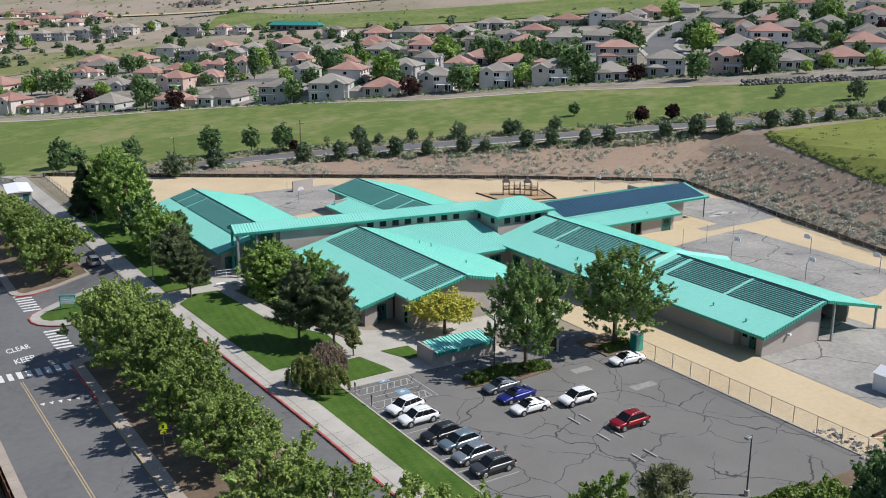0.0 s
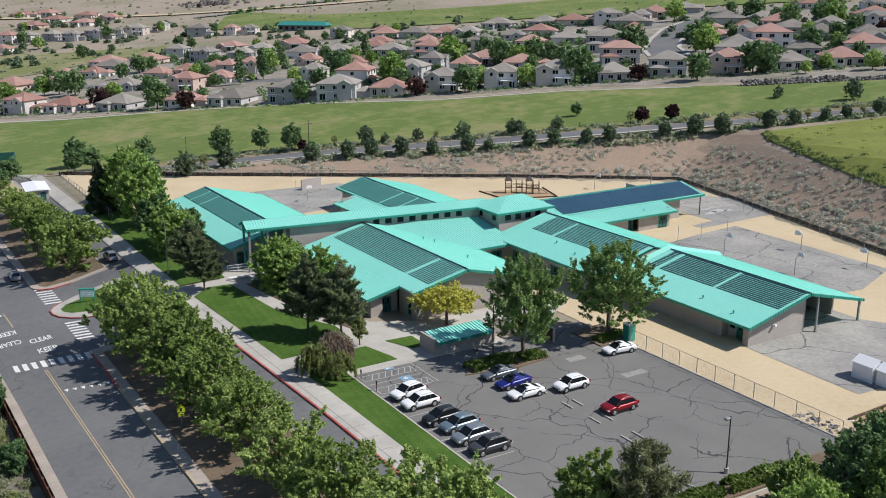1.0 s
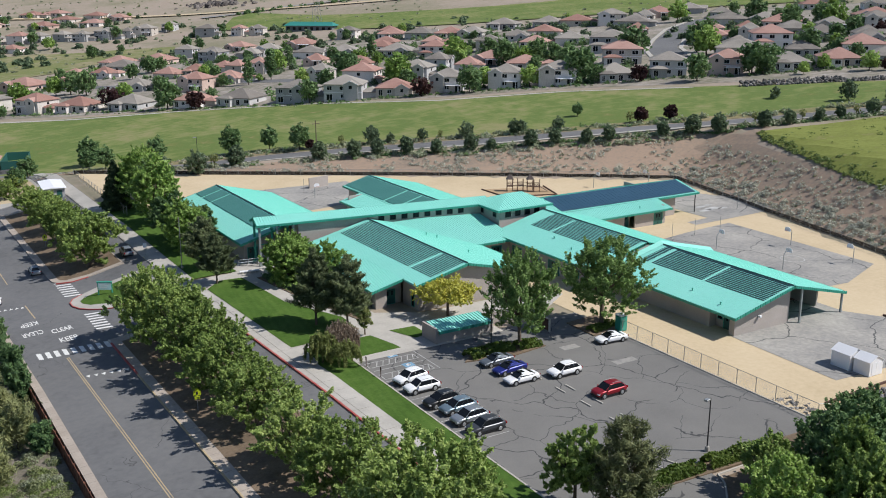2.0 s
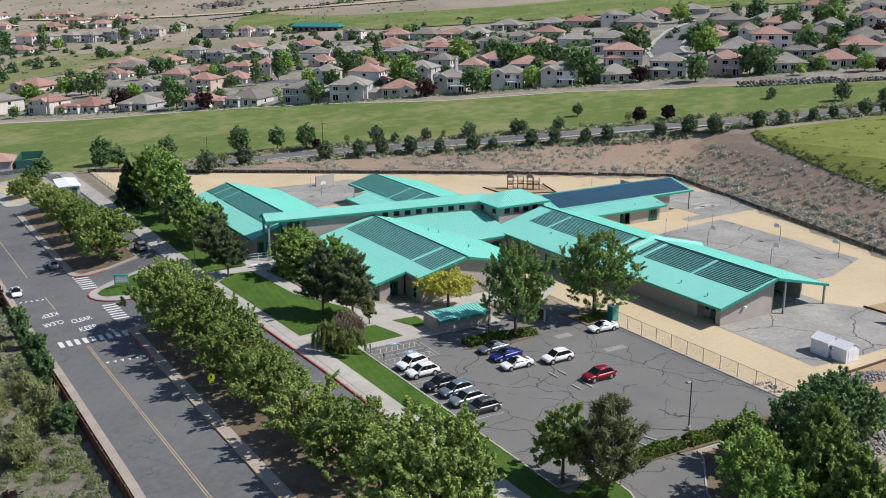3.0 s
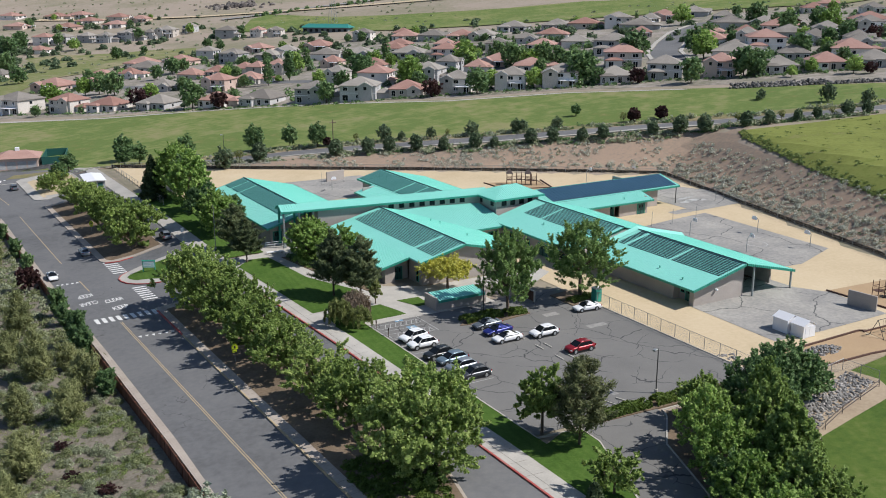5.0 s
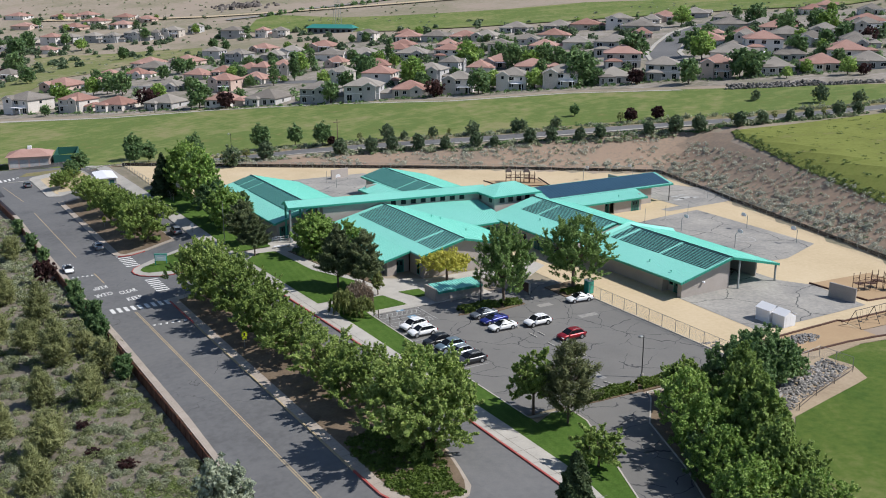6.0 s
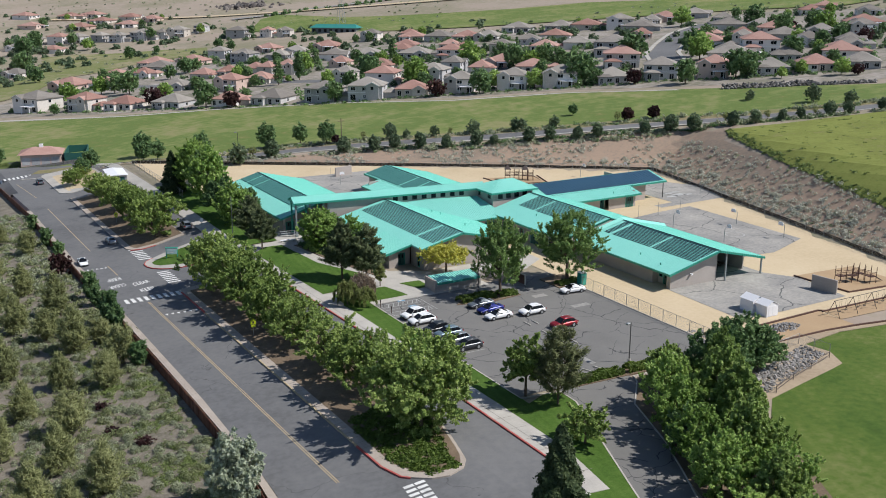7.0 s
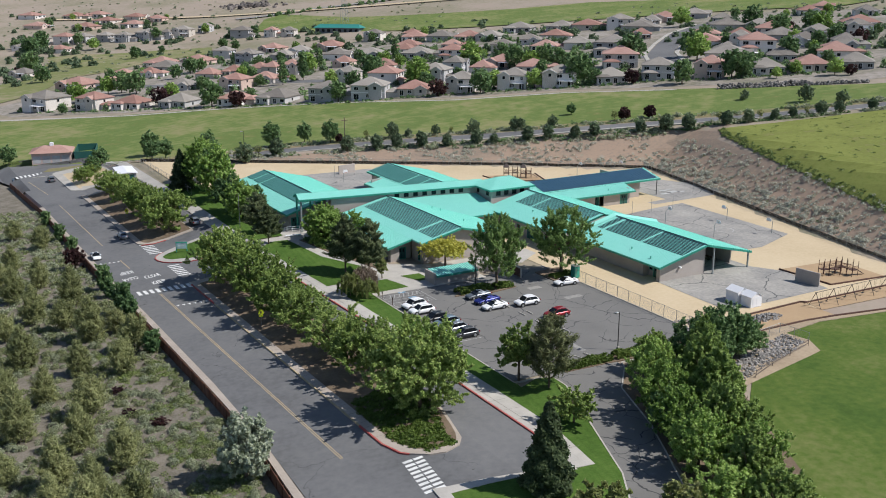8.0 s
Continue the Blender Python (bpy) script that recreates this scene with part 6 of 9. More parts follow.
rn = np.random.default_rng(15)
nose = [(rn.uniform(-67.6, -58.6), rn.uniform(-36.0, -18), rn.uniform(0.4, 0.75)) for _ in range(560)]
nose = [p for p in nose if p[1] > -35.8 + max(0.0, (p[0] + 62.3) * 4.0) and p[1] > -31.8 - (p[0] + 67.4) * 2.2]
scatter("groundcover", "low green groundcover at the island nose", nose, rn, 0.3, M["hedge"], 130, 0.55)
bed = []
while len(bed) < 95:
    x, y = rn.uniform(-43, -36.6), rn.uniform(32.5, 57)
    if x > -41.0 + (y - 46) * -0.2:
        bed.append((x, y, rn.uniform(0.4, 1.1)))
leafy_bed = [(rn.uniform(-43.4, -37.2), rn.uniform(43.5, 56.5), rn.uniform(0.6, 1.15)) for _ in range(85)]
leafy_bed = [q for q in leafy_bed if q[0] > -41.8 - (q[1] - 46) * 0.14]
scatter("bed_shrubs", "fresh green shrubs in the bed beside the entrance walk", leafy_bed, rn, 0.24, M["leaf_fresh"], 130, 1.2)
scatter("bed_shrubs", "dark green shrubs in the bed before the school wall", bed, rn, 0.22, M["leaf_deep"], 130, 0.9)


def plateau(x, y):
    return x > 88 - (72 - y) * 0.35 and y < 118 - 0.46 * x


scatter("grass_tufts", "taller weeds over the plateau's grass", spots_in(420, 66, 140, 10, 74, 0.3, 0.9, plateau), rn, 0.35, M["weed"], 26, 0.35)

# tall weeds along the plateau's rim
rim = [(89, 76.5), (86, 72), (79.5, 55), (74.5, 42), (71.5, 32.5), (67.6, 21.4), (60, 0), (55, -30)]
edge = []
for (ax, ay), (bx, by) in zip(rim, rim[1:]):
    for _ in range(int(math.hypot(bx - ax, by - ay) * 4)):
        t = rn.random()
        edge.append((ax + (bx - ax) * t + rn.uniform(-0.2, 2.2), ay + (by - ay) * t + rn.normal() * 0.3, rn.uniform(0.35, 0.8)))
scatter("rim_weeds", "taller fresh weeds along the rim of the plateau", edge, rn, 0.3, M["weed"], 40, 0.55)

# ======== cars ========


def loft(bm, rings, close=True):
    """Skins a row of equal rings of points."""
    vs = [[bm.verts.new(p) for p in ring] for ring in rings]
    n = len(rings[0])
    for a, b in zip(vs, vs[1:]):
        for i in range(n if close else n - 1):
            bm.faces.new((a[i], a[(i + 1) % n], b[(i + 1) % n], b[i]))
    bm.faces.new(vs[0][::-1])
    bm.faces.new(vs[-1])
    bmesh.ops.recalc_face_normals(bm, faces=bm.faces)
    return vs


def make_car(kind, paint, label, at, name="car"):
    """A parked car whose nose points to -x, its wheels on the ground."""
    suv = kind == "suv"
    L, W, Hh = {"suv": (4.8, 1.93, 1.70), "sedan": (4.85, 1.85, 1.46)}[kind]
    w = W / 2
    car = thing(name, label, "car", at, "parked cars")
    # lower body
    if suv:
        prof = [(-0.5, 0.62, 0.66), (-0.486, 0.78, 0.80), (-0.45, 0.89, 0.91), (-0.36, 0.97, 0.98), (-0.26, 1.02, 1.0), (0.1, 1.01, 1.0), (0.36, 1.03, 0.98), (0.45, 1.0, 0.90), (0.5, 0.84, 0.74)]
        wb, rf, rr, rb = -0.27, -0.07, 0.30, 0.46
    else:
        prof = [(-0.5, 0.52, 0.80), (-0.485, 0.66, 0.92), (-0.44, 0.76, 0.97), (-0.30, 0.86, 1.0), (-0.17, 0.93, 1.0), (0.1, 0.96, 1.0), (0.32, 0.98, 0.99), (0.46, 0.97, 0.94), (0.5, 0.8, 0.86)]
        wb, rf, rr, rb = -0.25, -0.06, 0.17, 0.405
    rings = []
    for fx, zt, fw in prof:
        ww = w * fw
        low = (0.42 if suv else 0.36) if abs(fx) > 0.46 else (0.34 if suv else 0.27)
        half = [(ww * 0.84, low), (ww * 0.97, low + 0.14), (ww, 0.64 if zt > 0.7 else 0.5), (ww * 0.975, zt - 0.1), (ww * 0.9, zt - 0.015), (ww * 0.55, zt + 0.015)]
        rings.append([(fx * L, y, z) for y, z in half] + [(fx * L, -y, z) for y, z in half[::-1]])
    bm = bmesh.new()
    loft(bm, rings)
    bmesh.ops.bevel(bm, geom=list(bm.edges), offset=0.06, segments=2, affect="EDGES", profile=0.5, clamp_overlap=True)
    part("body", bm, paint, car, smooth=True)
    # cabin shell
    zb = 0.99 if suv else 0.93
    bm = bmesh.new()
    q = []
    for fx, hw, z in ((wb, 0.87, zb), (rf, 0.71, Hh - 0.05), ((rf + rr) / 2, 0.72, Hh), (rr, 0.66, Hh - 0.1), (rb, 0.82, zb + 0.01)):
        q.append((fx * L, w * hw, z))
    tp = [bm.verts.new(p) for p in (q[0], q[1], q[2], q[3], q[4])]
    tn = [bm.verts.new((p[0], -p[1], p[2])) for p in (q[0], q[1], q[2], q[3], q[4])]
    for i in range(4):
        bm.faces.new((tp[i], tn[i], tn[i + 1], tp[i + 1]))
    bm.faces.new(tp)
    bm.faces.new(tn[::-1])
    bmesh.ops.recalc_face_normals(bm, faces=bm.faces)
    soft = [ed for ed in bm.edges if len(ed.link_faces) == 2]
    bmesh.ops.bevel(bm, geom=soft, offset=0.09, segments=3, affect="EDGES", profile=0.5, clamp_overlap=True)
    part("cabin", bm, paint, car, smooth=True)

    def pane(nm, pts, out):
        c = sum((Vector(p) for p in pts), Vector()) / len(pts)
        n = (Vector(pts[1]) - Vector(pts[0])).cross(Vector(pts[2]) - Vector(pts[0])).normalized()
        if n.dot(Vector(out)) < 0:
            n = -n
        b = bmesh.new()
        top = [b.verts.new(Vector(p) + n * 0.012) for p in pts]
        lo = [b.verts.new(Vector(p) + n * 0.002) for p in pts]
        b.faces.new(top)
        for i in range(len(pts)):
            b.faces.new((top[i - 1], top[i], lo[i], lo[i - 1]))
        bmesh.ops.recalc_face_normals(b, faces=b.faces)
        return part(nm, b, M["carglass"], car, "dark tinted glass")

    def mix(a, b, t):
        return tuple(Vector(a).lerp(Vector(b), t))

    a, b = q[0], q[1]
    pane("windscreen", [mix((a[0], -a[1], a[2]), b, 0.0), mix(a, b, 0.0), mix(a, (b[0], b[1], b[2]), 0.93), mix((a[0], -a[1], a[2]), (b[0], -b[1], b[2]), 0.93)], (-1, 0, 0.5))
    a, b = q[4], q[3]
    hi = 0.9
    pane("rear_window", [(a[0] + (b[0] - a[0]) * 0.12, -a[1] * 0.9, a[2] + (b[2] - a[2]) * 0.12), (a[0] + (b[0] - a[0]) * 0.12, a[1] * 0.9, a[2] + (b[2] - a[2]) * 0.12), (a[0] + (b[0] - a[0]) * hi, b[1] * 0.95, a[2] + (b[2] - a[2]) * hi), (a[0] + (b[0] - a[0]) * hi, -b[1] * 0.95, a[2] + (b[2] - a[2]) * hi)], (1, 0, 0.4))
    span = [(0.05, 0.485), (0.495, 0.95)] if not suv else [(0.03, 0.37), (0.378, 0.675), (0.683, 0.95)]
    for s in (1, -1):
        for f0, f1 in span:
            pts = []
            for f, top in ((f0, 0), (f1, 0), (f1, 1), (f0, 1)):
                lo = mix(q[0], q[4], f)
                hi_ = mix(q[1], q[3], f)
                p = mix(lo, hi_, 0.06 if not top else 0.88)
                pts.append((p[0], s * p[1], p[2]))
            pane("side_window", pts, (0, s, 0.3))
    # wheels
    r = 0.37 if suv else 0.34
    for fx in (-0.31, 0.29):
        for s in (1, -1):
            b = bmesh.new()
            x = fx * L
            bmesh.ops.create_cone(b, cap_ends=True, segments=18, radius1=r + 0.07, radius2=r + 0.07, depth=0.04, matrix=Matrix.Translation((x, s * (w - 0.005), r + 0.02)) @ Matrix.Rotation(radians(90), 4, "X"))
            part("wheel_arch", b, M["blackplastic"], car)
            b = bmesh.new()
            bmesh.ops.create_cone(b, cap_ends=True, segments=20, radius1=r, radius2=r, depth=0.25, matrix=Matrix.Translation((x, s * (w - 0.09), r)) @ Matrix.Rotation(radians(90), 4, "X"))
            es = [e for e in b.edges if len(e.link_faces) == 2 and any(len(f.verts) > 4 for f in e.link_faces)]
            bmesh.ops.bevel(b, geom=es, offset=0.04, segments=1, affect="EDGES")
            wh = part("wheel", b, M["rubber"], car)
            b = bmesh.new()
            bmesh.ops.create_cone(b, cap_ends=True, segments=16, radius1=r * 0.66, radius2=r * 0.6, depth=0.03, matrix=Matrix.Translation((x, s * (w + 0.042), r)) @ Matrix.Rotation(radians(-90 * s), 4, "X"))
            part("rim", b, M["rim"], wh)
    for s in (1, -1):
        b = bmesh.new()
        zf = prof[1][1] - 0.14
        box(b, -0.492 * L, -0.44 * L, s * w * 0.55, s * w * 0.90, zf, zf + 0.13, bevel=0.02)
        part("headlight", b, M["headlight"], car)
        b = bmesh.new()
        zr = prof[-2][1] - 0.28
        box(b, 0.47 * L, 0.497 * L, s * w * 0.62, s * w * 0.90, zr, zr + 0.22, bevel=0.02)
        part("tail_light", b, M["taillight"], car)
        b = bmesh.new()
        box(b, wb * L + 0.25, wb * L + 0.42, s * (w * 0.92), s * (w + 0.14), zb + 0.02, zb + 0.16, bevel=0.03)
        part("mirror", b, paint, car)
        if suv:
            b = bmesh.new()
            rod(b, (rf * L + 0.15, s * w * 0.6, Hh + 0.05), (rr * L - 0.1, s * w * 0.6, Hh + 0.04), 0.022)
            part("roof_rail", b, M["steel"], car)
    b = bmesh.new()
    box(b, -0.506 * L, -0.47 * L, -w * 0.5, w * 0.5, 0.42, prof[1][1] - 0.2, bevel=0.02)
    part("grille", b, M["blackplastic"], car)
    b = bmesh.new()
    box(b, -0.47 * L, 0.47 * L, -w * 0.93, w * 0.93, 0.2, 0.34)
    part("sill", b, M["blackplastic"], car)
    if kind == "sedan":
        b = bmesh.new()
        m = (rf + rr) / 2 * L
        box(b, m - 0.75, m - 0.05, -w * 0.42, w * 0.42, Hh - 0.02, Hh + 0.012)
        part("sunroof", b, M["carglass"], car)
    return car


PAINT = {k: shiny("car paint " + k, c, 0.32, m, 0.0) for k, c, m in (
    ("white", (0.78, 0.79, 0.80), 0.0), ("black", (0.018, 0.02, 0.022), 0.1), ("bluegrey", (0.20, 0.27, 0.32), 0.5), ("silver", (0.34, 0.37, 0.40), 0.6),
    ("charcoal", (0.07, 0.075, 0.085), 0.4), ("grey", (0.17, 0.19, 0.21), 0.5), ("blue", (0.02, 0.03, 0.20), 0.3), ("red", (0.26, 0.012, 0.022), 0.3), ("tan", (0.42, 0.40, 0.36), 0.3))}


def park(kind, paint, label, x, y, turn=0.0, dz=0.07):
    return make_car(kind, PAINT[paint], label, Matrix.Translation((x, y, height(x, y) + dz)) @ Matrix.Rotation(radians(turn), 4, "Z") @ Matrix.Scale(0.9, 4))


park("suv", "white", "white estate car nosed in to the lawn kerb", -43.5, 9.1, 10)
park("suv", "white", "white large SUV nosed in to the lawn kerb", -43.7, 6.1, 0)
park("suv", "black", "black SUV nosed in to the lawn kerb", -43.7, 1.7, 3)
park("suv", "bluegrey", "blue-grey SUV nosed in to the lawn kerb", -43.1, -0.7, 3)
park("suv", "silver", "silver-grey SUV nosed in to the lawn kerb", -43.4, -3.5, 3)
park("suv", "charcoal", "dark charcoal SUV nosed in to the lawn kerb", -43.2, -6.3, 0)
park("sedan", "grey", "grey saloon beside the planting island", -31.9, 8.3, 0)
park("sedan", "blue", "deep blue saloon in the middle row", -32.0, 5.4, 3)
park("sedan", "white", "white saloon in the middle row", -32.5, 2.3, 0)
park("suv", "white", "white SUV nosed to the wheel stops", -26.9, 1.4, 0)
park("suv", "red", "dark red SUV nosed to the wheel stops", -26.2, -5.8, 0)
park("sedan", "white", "white saloon parked beside the chain-link gate", -14.9, 7.0, -6)
park("suv", "silver", "silver SUV standing in the drop-off loop", -57.0, 86.6, -92)
park("sedan", "silver", "silver saloon waiting beside the walk under the trees", -55.6, 52.2, -88)
park("sedan", "silver", "silver saloon on the street beside the kerb", -71.3, 93.6, -90)
park("sedan", "white", "white saloon beside the juniper fence", -79.5, 80.4, 88)
park("suv", "grey", "grey SUV at the far kerb of the street", -73.0, 181, -90)

# ======== markings, signs and yard things ========


def flat_marks(name, polys, mat, label, dz=0.062, lift=None):
    """Painted marks on the paving, each outline laid on the ground."""
    verts, faces = [], []
    for poly in polys:
        faces.append(list(range(len(verts), len(verts) + len(poly))))
        verts += [(x, y, height(x, y) + dz) for x, y in poly]
    return tagged(new(name, quads(name, verts, faces, mat)), label, "road marking", kind="structure")


def bar(x0, x1, y0, y1):
    return [(x0, y0), (x1, y0), (x1, y1), (x0, y1)]


def tilted(x0, y0, x1, y1, half, n=20):
    """A painted line cut into short lengths that follow the ground."""
    out = []
    for i in range(n):
        a, b = i / n, (i + 1) / n
        xa, xb, ya, yb = x0 + (x1 - x0) * a, x0 + (x1 - x0) * b, y0 + (y1 - y0) * a, y0 + (y1 - y0) * b
        out.append([(xa - half, ya), (xa + half, ya), (xb + half, yb), (xb - half, yb)])
    return out


flat_marks("centre_line", tilted(-75.05, 46, -74.15, -31, 0.06) + tilted(-74.8, 46, -73.9, -31, 0.06), M["yellowpaint"], "worn double yellow centre line")
flat_marks("centre_line", tilted(-76.3, 90, -76.7, 143, 0.08) + tilted(-75.6, 67, -75.8, 75, 0.09, 2) + tilted(-76.9, 160, -78.6, 187, 0.08, 6), M["yellowpaint"], "worn yellow centre line")
flat_marks("crosswalk", [[(x, 50.6 - 0.45 * k), (x + 0.58, 50.35 - 0.45 * k), (x + 0.58, 47.7 - 0.45 * k), (x, 47.95 - 0.45 * k)] for k, x in ((i * 1.06 / 2, -78.2 + i * 1.06) for i in range(10))], M["whitepaint"], "white ladder crosswalk over the street", 0.065)
flat_marks("crosswalk", [[(-69.3, y), (-66.4, y - 1.0), (-66.4, y - 0.4), (-69.3, y + 0.6)] for y in [54.6 + 1.32 * i for i in range(7)]], M["whitepaint"], "white crosswalk bars over the loop entry", 0.065)
flat_marks("crosswalk", [[(-69.9, y), (-67.0, y - 1.1), (-67.0, y - 0.5), (-69.9, y + 0.6)] for y in [74.6 + 1.45 * i for i in range(7)]], M["whitepaint"], "white crosswalk bars over the loop entry", 0.065)
flat_marks("crosswalk", [bar(-69.1 - 0.14 * i + h, -67.95 - 0.14 * i + h, -36.6 - 0.88 * i, -36.1 - 0.88 * i) for i in range(9) for h in (0.0, 1.3)], M["whitepaint"], "white crosswalk bars over the loop exit", 0.065)
flat_marks("crosswalk", [bar(x, x + 0.6, 196, 200) for x in (-82, -80.8, -79.6, -78.4, -77.2, -76, -74.8, -73.6)], M["whitepaint"], "white crosswalk bars at the far junction", 0.07)
flat_marks("yield_teeth", [[(x, 37.4 - 0.3 * (x + 74)), (x + 0.55, 37.4 - 0.3 * (x + 74)), (x + 0.28, 36.5 - 0.3 * (x + 74))] for x in (-74.4, -73.5, -72.6, -71.7, -70.8, -69.9)], M["whitepaint"], "row of white yield triangles", 0.065)
flat_marks("yield_teeth", [[(x, 75.0 - 0.35 * (x + 80)), (x + 0.55, 75.0 - 0.35 * (x + 80)), (x + 0.28, 75.9 - 0.35 * (x + 80))] for x in (-79.8, -79.0, -78.2, -77.4, -76.6)], M["whitepaint"], "row of white yield triangles", 0.065)


def strip(p, q, half):
    """A thin flat bar from p to q."""
    p, q = Vector(p), Vector(q)
    o = Vector((-(q - p).y, (q - p).x)).normalized() * half
    return [tuple(p - o), tuple(q - o), tuple(q + o), tuple(p + o)]


joints = [strip((-54.3 + 1.5 * (50 - y) / 95, y), (-51.9 + 1.9 * (50 - y) / 95, y), 0.03) for y in [50 - 3.0 * i for i in range(32)]]
joints += [strip((-53.2 + 1.7 * (50 - y) / 95, y), (-53.2 + 1.7 * (46 - y) / 95, y + 4), 0.035) for y in [46 - 4.0 * i for i in range(22)]]
flat_marks("pavement_joints", joints, M["joint"], "dark joints between the slabs of the walk", 0.206)
joints = [strip((-68.85, y), (-67.8, y), 0.025) for y in [46 - 1.5 * i for i in range(51)]]
flat_marks("pavement_joints", joints, M["joint"], "dark joints between the pavement slabs", 0.206)
joints = [strip((fence_x(y) + 0.3, y), (fence_x(y) + 1.1, y), 0.025) for y in [138 - 2.0 * i for i in range(69)]]
flat_marks("pavement_joints", joints, M["joint"], "dark joints between the pavement slabs", 0.206)
LOTZ = 0.078
flat_marks("stall_line", [bar(-46.1, -41.2, y - 0.05, y + 0.05) for y in (10.4, 7.6, 4.4, 0.5, -2.1, -4.9, -7.7)], M["fadedpaint"], "worn white stall lines", LOTZ)
flat_marks("stall_line", [bar(-35.0, -29.8, y - 0.04, y + 0.04) for y in (9.8, 6.9, 3.9)] + [bar(-28.8, -24.0, y - 0.04, y + 0.04) for y in (2.9, -0.2)], M["asphalt"], "faded stall lines", LOTZ)


def hatch(x0, x1, y0, y1, n):
    out = [bar(x0, x0 + 0.1, y0, y1), bar(x1 - 0.1, x1, y0, y1), bar(x0, x1, y0, y0 + 0.1), bar(x0, x1, y1 - 0.1, y1)]
    for i in range(1, n):
        f = i / n
        out.append([(x0 + (x1 - x0) * f, y0), (x0 + (x1 - x0) * f + 0.12, y0), (min(x1, x0 + (x1 - x0) * f + 1.0), y1), (min(x1, x0 + (x1 - x0) * f + 1.0) - 0.12, y1)])
    return out


flat_marks("accessible_hatch", hatch(-45.8, -39.0, 11.0, 12.7, 8) + hatch(-45.8, -39.0, 15.0, 16.6, 8) + [bar(-38.5, -38.4, 10.8, 18.3), bar(-45.8, -39.0, 13.9, 14.0)], M["fadedpaint"], "worn white hatched accessible bay", LOTZ)
flat_marks("accessible_mark", [bar(-41.9, -40.5, 13.0, 14.3)], M["bluepaint"], "worn blue accessible bay square", LOTZ)
flat_marks("accessible_mark", [bar(-42.2, -40.9, 16.9, 17.9)], M["bluepaint"], "worn blue accessible bay square", LOTZ)
for cx, cy in ((-41.2, 13.65), (-41.55, 17.4)):
    flat_marks("accessible_sign", [[(cx + 0.32 * math.cos(a), cy + 0.32 * math.sin(a)) for a in [k * 0.55 for k in range(9)]], bar(cx + 0.05, cx + 0.17, cy - 0.1, cy + 0.45)], M["whitepaint"], "white wheelchair mark", LOTZ + 0.004)
flat_marks("tar_patch", [bar(-31.8, -30.9, -19.5, -13.5), bar(-19.5, -16.2, 0.4, 1.6), bar(-22, -19.5, 7.5, 8.8)], M["court"], "pale patches in the car park asphalt", 0.075)
blot = []
for cx, cy, rr in ((50.6, 54.4, 1.5), (53.2, 55.0, 1.7), (55.2, 54.2, 1.0), (52.0, 57.2, 1.1), (54.4, 57.6, 0.9)):
    blot.append([(cx + rr * (1.25 + 0.5 * noise.noise((k * 0.7, cx, 0))) * math.cos(k * 0.449), cy + rr * (0.55 + 0.3 * noise.noise((k * 0.7, cy, 4))) * math.sin(k * 0.449)) for k in range(14)])
flat_marks("court_line", blot, M["fadedpaint"], "smeared faded white court paint", 0.09)
ring = []
for k in range(20):
    a0, a1 = 2 * math.pi * k / 20, 2 * math.pi * (k + 1) / 20
    ring.append([(36.5 + 2.0 * math.cos(a0), 21 + 2.0 * math.sin(a0)), (36.5 + 2.0 * math.cos(a1), 21 + 2.0 * math.sin(a1)), (36.5 + 1.85 * math.cos(a1), 21 + 1.85 * math.sin(a1)), (36.5 + 1.85 * math.cos(a0), 21 + 1.85 * math.sin(a0))])
flat_marks("court_line", ring, M["fadedpaint"], "faded court circle", 0.09)


def road_word(text, x, y, turn, wide, tall):
    """Painted letters, stretched along the lane."""
    cu = bpy.data.curves.new("road_word", "FONT")
    cu.body = text
    cu.align_x, cu.align_y = "CENTER", "CENTER"
    cu.offset = 0.012
    tmp = bpy.data.objects.new("road_word", cu)
    me = bpy.data.meshes.new_from_object(tmp)
    xs = [v.co.x for v in me.vertices]
    ys = [v.co.y for v in me.vertices]
    sx, sy = wide / (max(xs) - min(xs)), tall / (max(ys) - min(ys))
    m = Matrix.Rotation(radians(turn), 3, "Z")
    for v in me.vertices:
        p = m @ Vector((v.co.x * sx, (v.co.y - (max(ys) + min(ys)) / 2) * sy, 0))
        v.co = (p.x + x, p.y + y, height(p.x + x, p.y + y) + 0.066)
    me.materials.clear()
    me.materials.append(M["whitepaint"])
    bpy.data.objects.remove(tmp)
    tagged(new("road_word", me), "white painted lettering on the street", "road marking", kind="structure")


road_word("CLEAR", -73.3, 58.6, 0, 2.9, 2.0)
road_word("KEEP", -73.3, 53.8, 0, 2.4, 2.0)
road_word("CLEAR", -77.1, 59.8, 180, 2.9, 2.0)
road_word("KEEP", -76.8, 64.6, 180, 2.4, 2.0)

stop_mesh = None
for x, y in ((-30.2, -2.1), (-28.8, -2.1), (-30.1, -6.5), (-28.5, -6.6), (-30.2, -11.5), (-28.6, -11.4), (-29.0, 7.2), (-33.6, -21.2), (-31.8, -21.2), (-30.2, 2.4)):
    if stop_mesh is None:
        bm = bmesh.new()
        box(bm, -0.09, 0.09, -0.9, 0.9, 0, 0.13, bevel=0.03)
        stop_mesh = mesh_of(bm, "wheel_stop")
        stop_mesh.materials.append(M["kerb"])
    o = new("wheel_stop", stop_mesh)
    o.matrix_basis = Matrix.Translation((x, y, 0.07)) if y > -20 else Matrix.Translation((x, y, 0.07)) @ Matrix.Rotation(radians(20), 4, "Z")
    tagged(o, "short concrete wheel stop on the asphalt", "wheel stop", "wheel stops")


